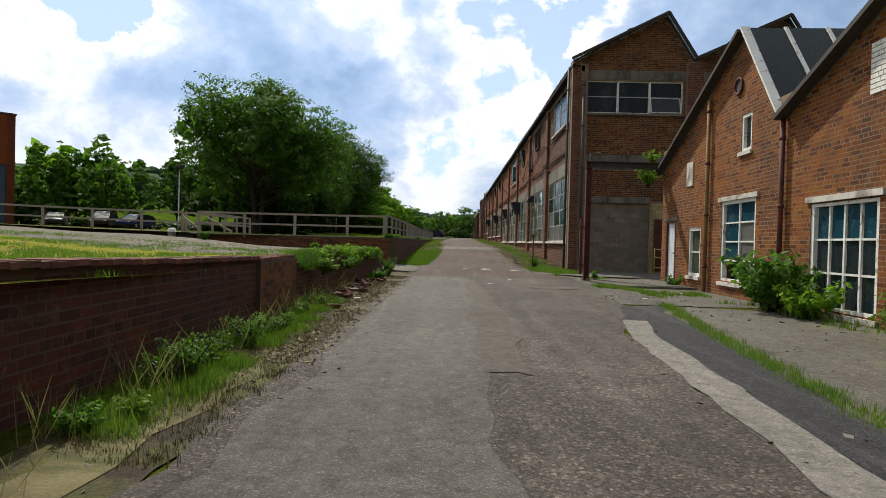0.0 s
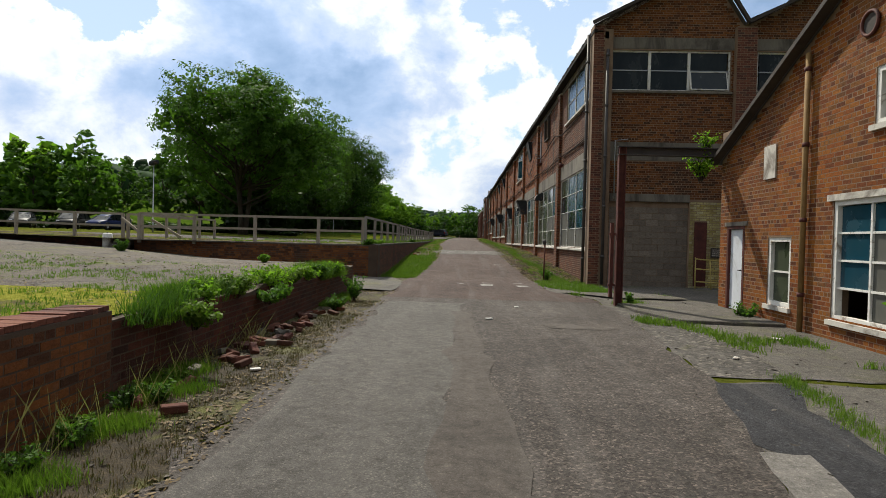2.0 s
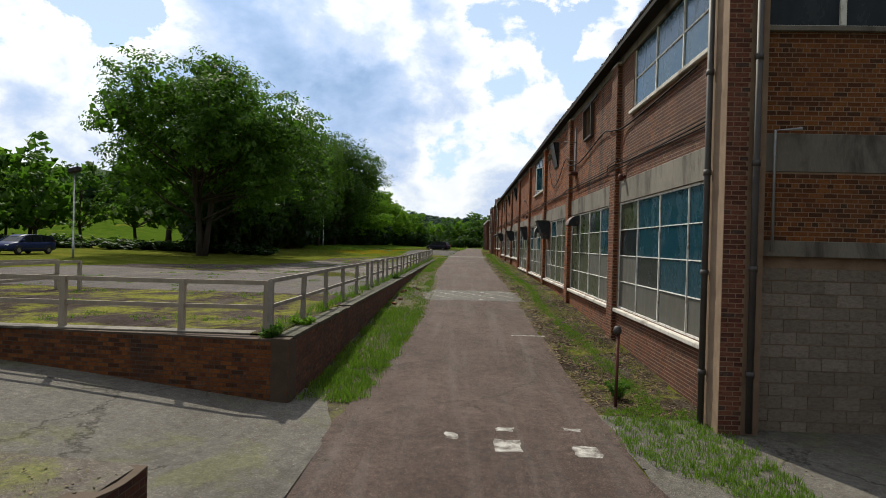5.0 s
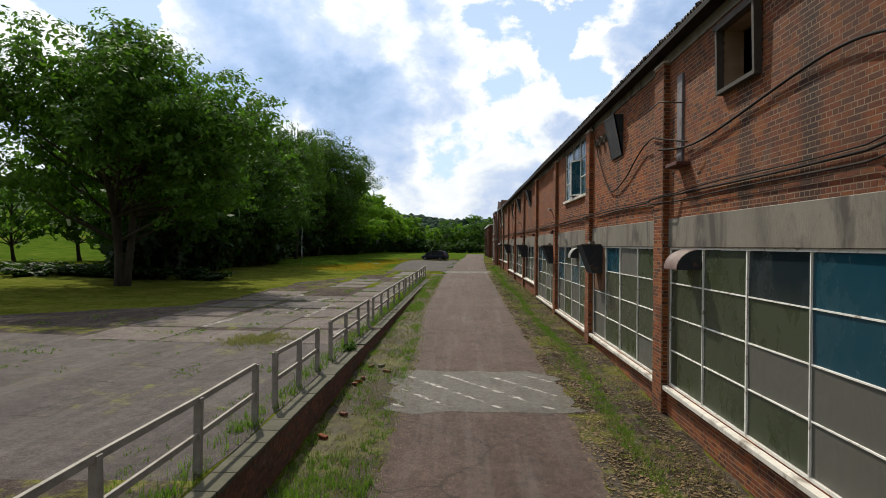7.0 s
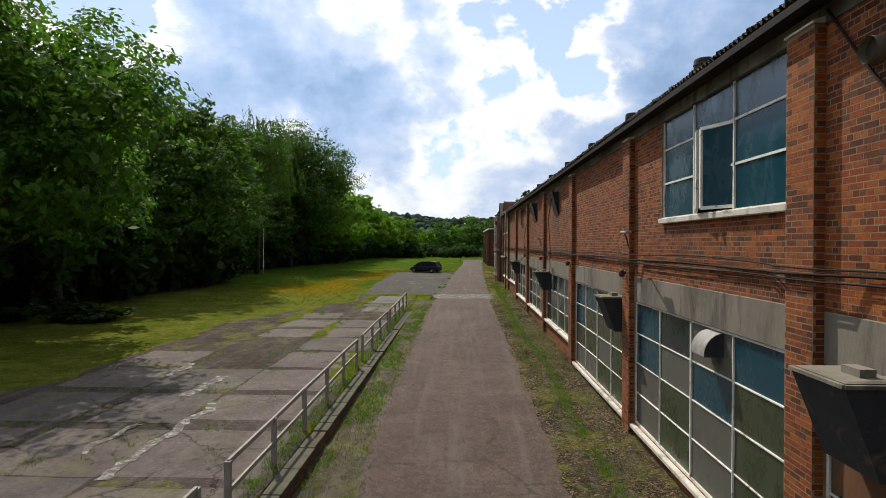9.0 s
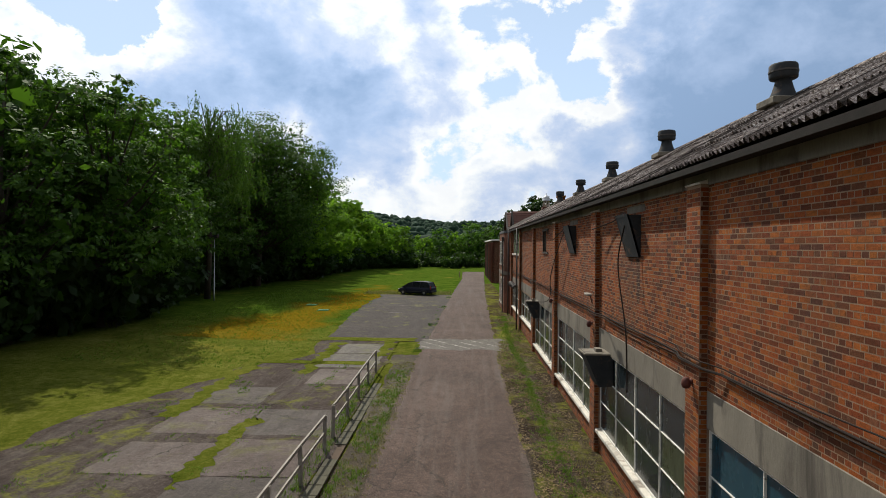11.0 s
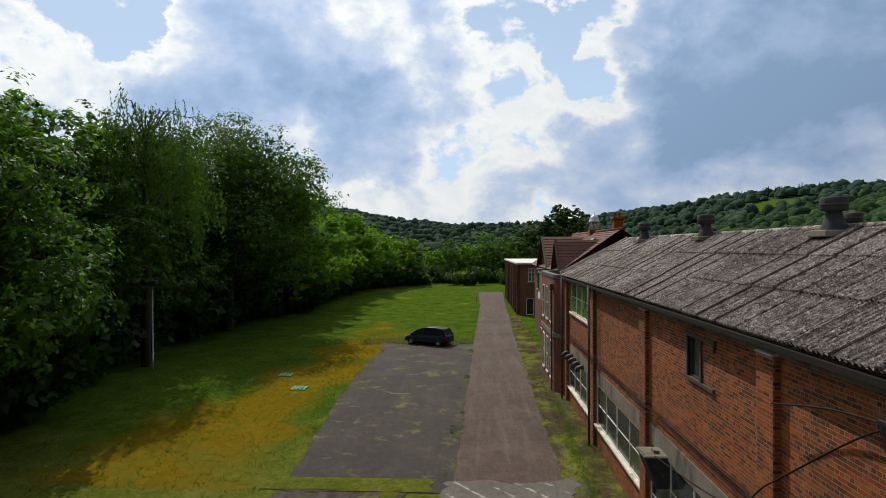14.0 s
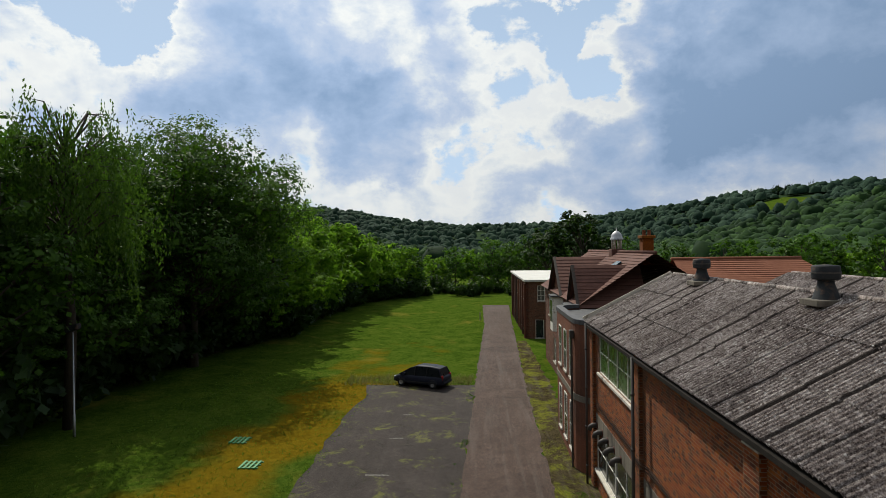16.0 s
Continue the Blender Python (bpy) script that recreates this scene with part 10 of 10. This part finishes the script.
for i, (x, y, z, rr, hh, mt, lb) in enumerate([(-8.3, -13.4, 0.66, 0.55, 0.35, leaf_light, "fern-like weeds hanging over the wall top"), (-8.22, -12.4, 0.66, 0.6, 0.4, leaf_grass, "bright weeds hanging over the wall top"), (-8.2, -11.0, 0.66, 0.65, 0.42, leaf_light, "bramble spilling over the wall top"), (-8.2, -9.9, 0.66, 0.6, 0.4, leaf_grass, "weeds spilling over the wall top"), (-8.18, -8.9, 0.66, 0.5, 0.32, leaf_light, "weeds on the broken wall top"), (-8.15, -7.9, 0.66, 0.4, 0.3, leaf_mid, "small bramble on the wall top"), (-7.55, -6.6, 0.0, 0.42, 0.75, leaf_mid, "tall dock weed at the wall foot"), (-7.6, -8.6, 0.0, 0.3, 0.4, leaf_mid, "weed at the wall foot"), (-8.0, -11.6, 0.5, 0.5, 0.3, leaf_mid, "bramble trailing down the wall face"), (-7.98, -14.2, 0.5, 0.45, 0.32, leaf_grass, "bright weeds trailing down the wall face"), (-8.1, -6.6, 0.66, 0.45, 0.3, leaf_light, "yellowing weeds on the wall top"), (-8.5, 1.1, 1.2, 0.4, 0.35, leaf_mid, "weed on the broken wall corner"), (-8.3, 2.6, 1.25, 0.35, 0.3, leaf_light, "weed on the yard wall"), (-8.3, 19.8, 1.2, 0.4, 0.4, leaf_mid, "bramble over the yard wall"), (-1.5, 2.0, 0.05, 0.35, 0.5, leaf_mid, "tall weed on the factory verge"), (-0.62, -6.0, 0.0, 0.2, 0.4, leaf_mid, "weed beside the steel post"), (-10.5, -4.6, 0.78, 0.25, 0.3, leaf_light, "weed on the platform edge"), (-14.5, -4.8, 1.0, 0.3, 0.4, leaf_mid, "weed on the platform")]):
    weed_bush("weed_clump", (x, y, z + (road_z(y) if z < 0.05 else 0)), rr * (0.72 if z > 0.3 else 0.8), hh * 0.8, 20 + i, mt, lb, 1300 if z > 0.3 else 700, 0.06)

# lush weeds along the foot of the south retaining wall
rv = np.random.default_rng(31)
for i in range(17):
    y = -22.0 + i * 0.45 + rv.normal(0, 0.12)
    big_ = 0.85 if -21.3 < y < -18.5 else 0.5
    weed_bush("weed_clump", (bank_x(y) + 0.28 + rv.uniform(0, 0.22), y, road_z(y)), 0.34 * big_, (0.24 + 0.16 * rv.random()) * big_, 200 + i, (leaf_mid, leaf_grass, leaf_wood)[i % 3], "leafy green weeds at the foot of the wall", 700, 0.035, 16)
grass("verge_grass", [(bank_x(y) + 0.55 + rv.normal(0, 0.09), y + rv.normal(0, 0.10), road_z(y), rv.uniform(0.5, 1.2)) for y in (-21.0, -20.2, -19.1, -18.0, -17.2, -16.1, -15.0) for _ in range(46)], 0.13, 0.0032, 20, leaf_grass, "bright tufts of grass on the verge")

# shrubs that close the foot of the wood, its deep shade put into their leaf colour
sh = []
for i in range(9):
    sh.append(weed_bush("shrub", (-300, -300 - i * 10, 0), 2.6, 2.6 + 0.2 * (i % 3), 60 + i, leaf_dark, "dense undergrowth shrub at the wood edge, leaf colour darkened for shade", 760, 0.52, 12))
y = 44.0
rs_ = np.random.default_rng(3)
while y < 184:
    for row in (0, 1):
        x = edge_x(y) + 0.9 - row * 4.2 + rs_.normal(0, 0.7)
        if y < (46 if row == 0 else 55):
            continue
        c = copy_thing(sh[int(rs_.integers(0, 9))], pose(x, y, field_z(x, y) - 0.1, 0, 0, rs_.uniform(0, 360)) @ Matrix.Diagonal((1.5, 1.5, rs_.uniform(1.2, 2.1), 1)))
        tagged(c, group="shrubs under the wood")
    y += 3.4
for i in range(34):
    x = -28 + i * 1.9
    c = copy_thing(sh[i % 9], pose(x, 181 + 6 * math.sin(i) + 0.1 * i, ground_z(x, 183) - 0.2, 0, 0, rs_.uniform(0, 360)) @ Matrix.Diagonal((1.0, 1.0, rs_.uniform(0.7, 1.5), 1)))
    tagged(c, "leafy shrub closing the field end", "shrub", "shrubs at the field end")
for i in range(40):
    x = -108 + i * 2.1
    y = 52 + rs_.normal(0, 1.5) + (x + 70) * -0.08
    c = copy_thing(sh[i % 9], pose(x, y, (ground_z(x, y) if x < -69 else yard_z(x, y)) - 0.2, 0, 0, rs_.uniform(0, 360)) @ Matrix.Diagonal((1.0, 1.0, (rs_.uniform(0.9, 1.5) if x < -60 else rs_.uniform(0.35, 0.55)), 1)))
    tagged(c, "dark hedge shrub behind the car park", "shrub", "hedge behind the car park")
for o in sh:
    for q_ in (o, *o.children_recursive):
        bpy.data.objects.remove(q_)

# ---- rubble ----
rr_ = np.random.default_rng(17)
brick_me = Soup().bevel_box((-0.108, -0.052, -0.035), (0.108, 0.052, 0.035), 0.008)
brick_a, brick_d, brick_c = brick_me.mesh("loose_brick", brick_red), brick_me.mesh("loose_brick", brick_dark), brick_me.mesh("loose_brick", concrete)
for i in range(56):
    y = rr_.triangular(-16, -12.5, -6.5) if i < 48 else rr_.uniform(13, 20)
    x = (bank_x(y) + rr_.uniform(0.15, 0.8)) if i < 48 else rr_.uniform(-7.8, -7.0)
    ob = new("loose_brick", (brick_a, brick_d, brick_d, brick_a, brick_d, brick_c)[i % 6])
    ob.matrix_basis = pose(x, y, road_z(y) + 0.045, rr_.uniform(-18, 18), rr_.uniform(-18, 18), rr_.uniform(0, 360))
    tagged(ob, "loose broken brick lying on the verge", "brick", "loose bricks on the verge")
stone_grit = surface("road_grit", [(0.3, (0.06, 0.05, 0.04)), (0.7, (0.20, 0.175, 0.145))], 8, 60, 0.95)
s = Soup()
for i in range(5200):
    y = rr_.uniform(-24, 60)
    side = rr_.random()
    if side < 0.14:
        x = rr_.uniform(road_l(y) - 0.8, road_l(y) + 0.5)
    elif side < 0.75:
        x = rr_.uniform(road_r(y) - 0.3, (-0.3 if y > 0 else 1.2))
    else:
        x = rr_.uniform(road_l(y), road_r(y))
    a = rr_.uniform(0.004, 0.011) if side > 0.75 else rr_.uniform(0.006, 0.026)
    z = road_z(y) + a * 0.3
    v = [(x + rr_.normal(0, a) , y + rr_.normal(0, a), z + a * t) for t in (-0.3, -0.2, 0.5, 0.6, -0.3)]
    s.add(v, [(0, 1, 2), (1, 4, 3), (0, 2, 3), (0, 3, 4), (1, 3, 2)])
put("grit", s.mesh("grit", stone_grit), label="loose stones and grit on the lane", category="stones", kind="stuff")
for (x, y, w) in ((-4.35, -9.3, 0.07), (-1.1, -12.6, 0.06), (0.45, -10.8, 0.08), (-7.3, -14.1, 0.06), (-3.6, -7.2, 0.05)):
    ob = put("litter", Soup().bevel_box((-w, -w * 0.6, 0), (w, w * 0.6, 0.02), 0.006).mesh("litter", white_paint), label="scrap of white litter on the ground", category="litter", group="litter scraps", m=pose(x, y, road_z(y) + 0.016, 0, 0, rr_.uniform(0, 180)))

# ---- single bricks and blocks ----
for (ob_, cells_, o_, u_, n_, m_) in LATER:
    single_bricks(ob_, cells_, o_, u_, n_, m_)
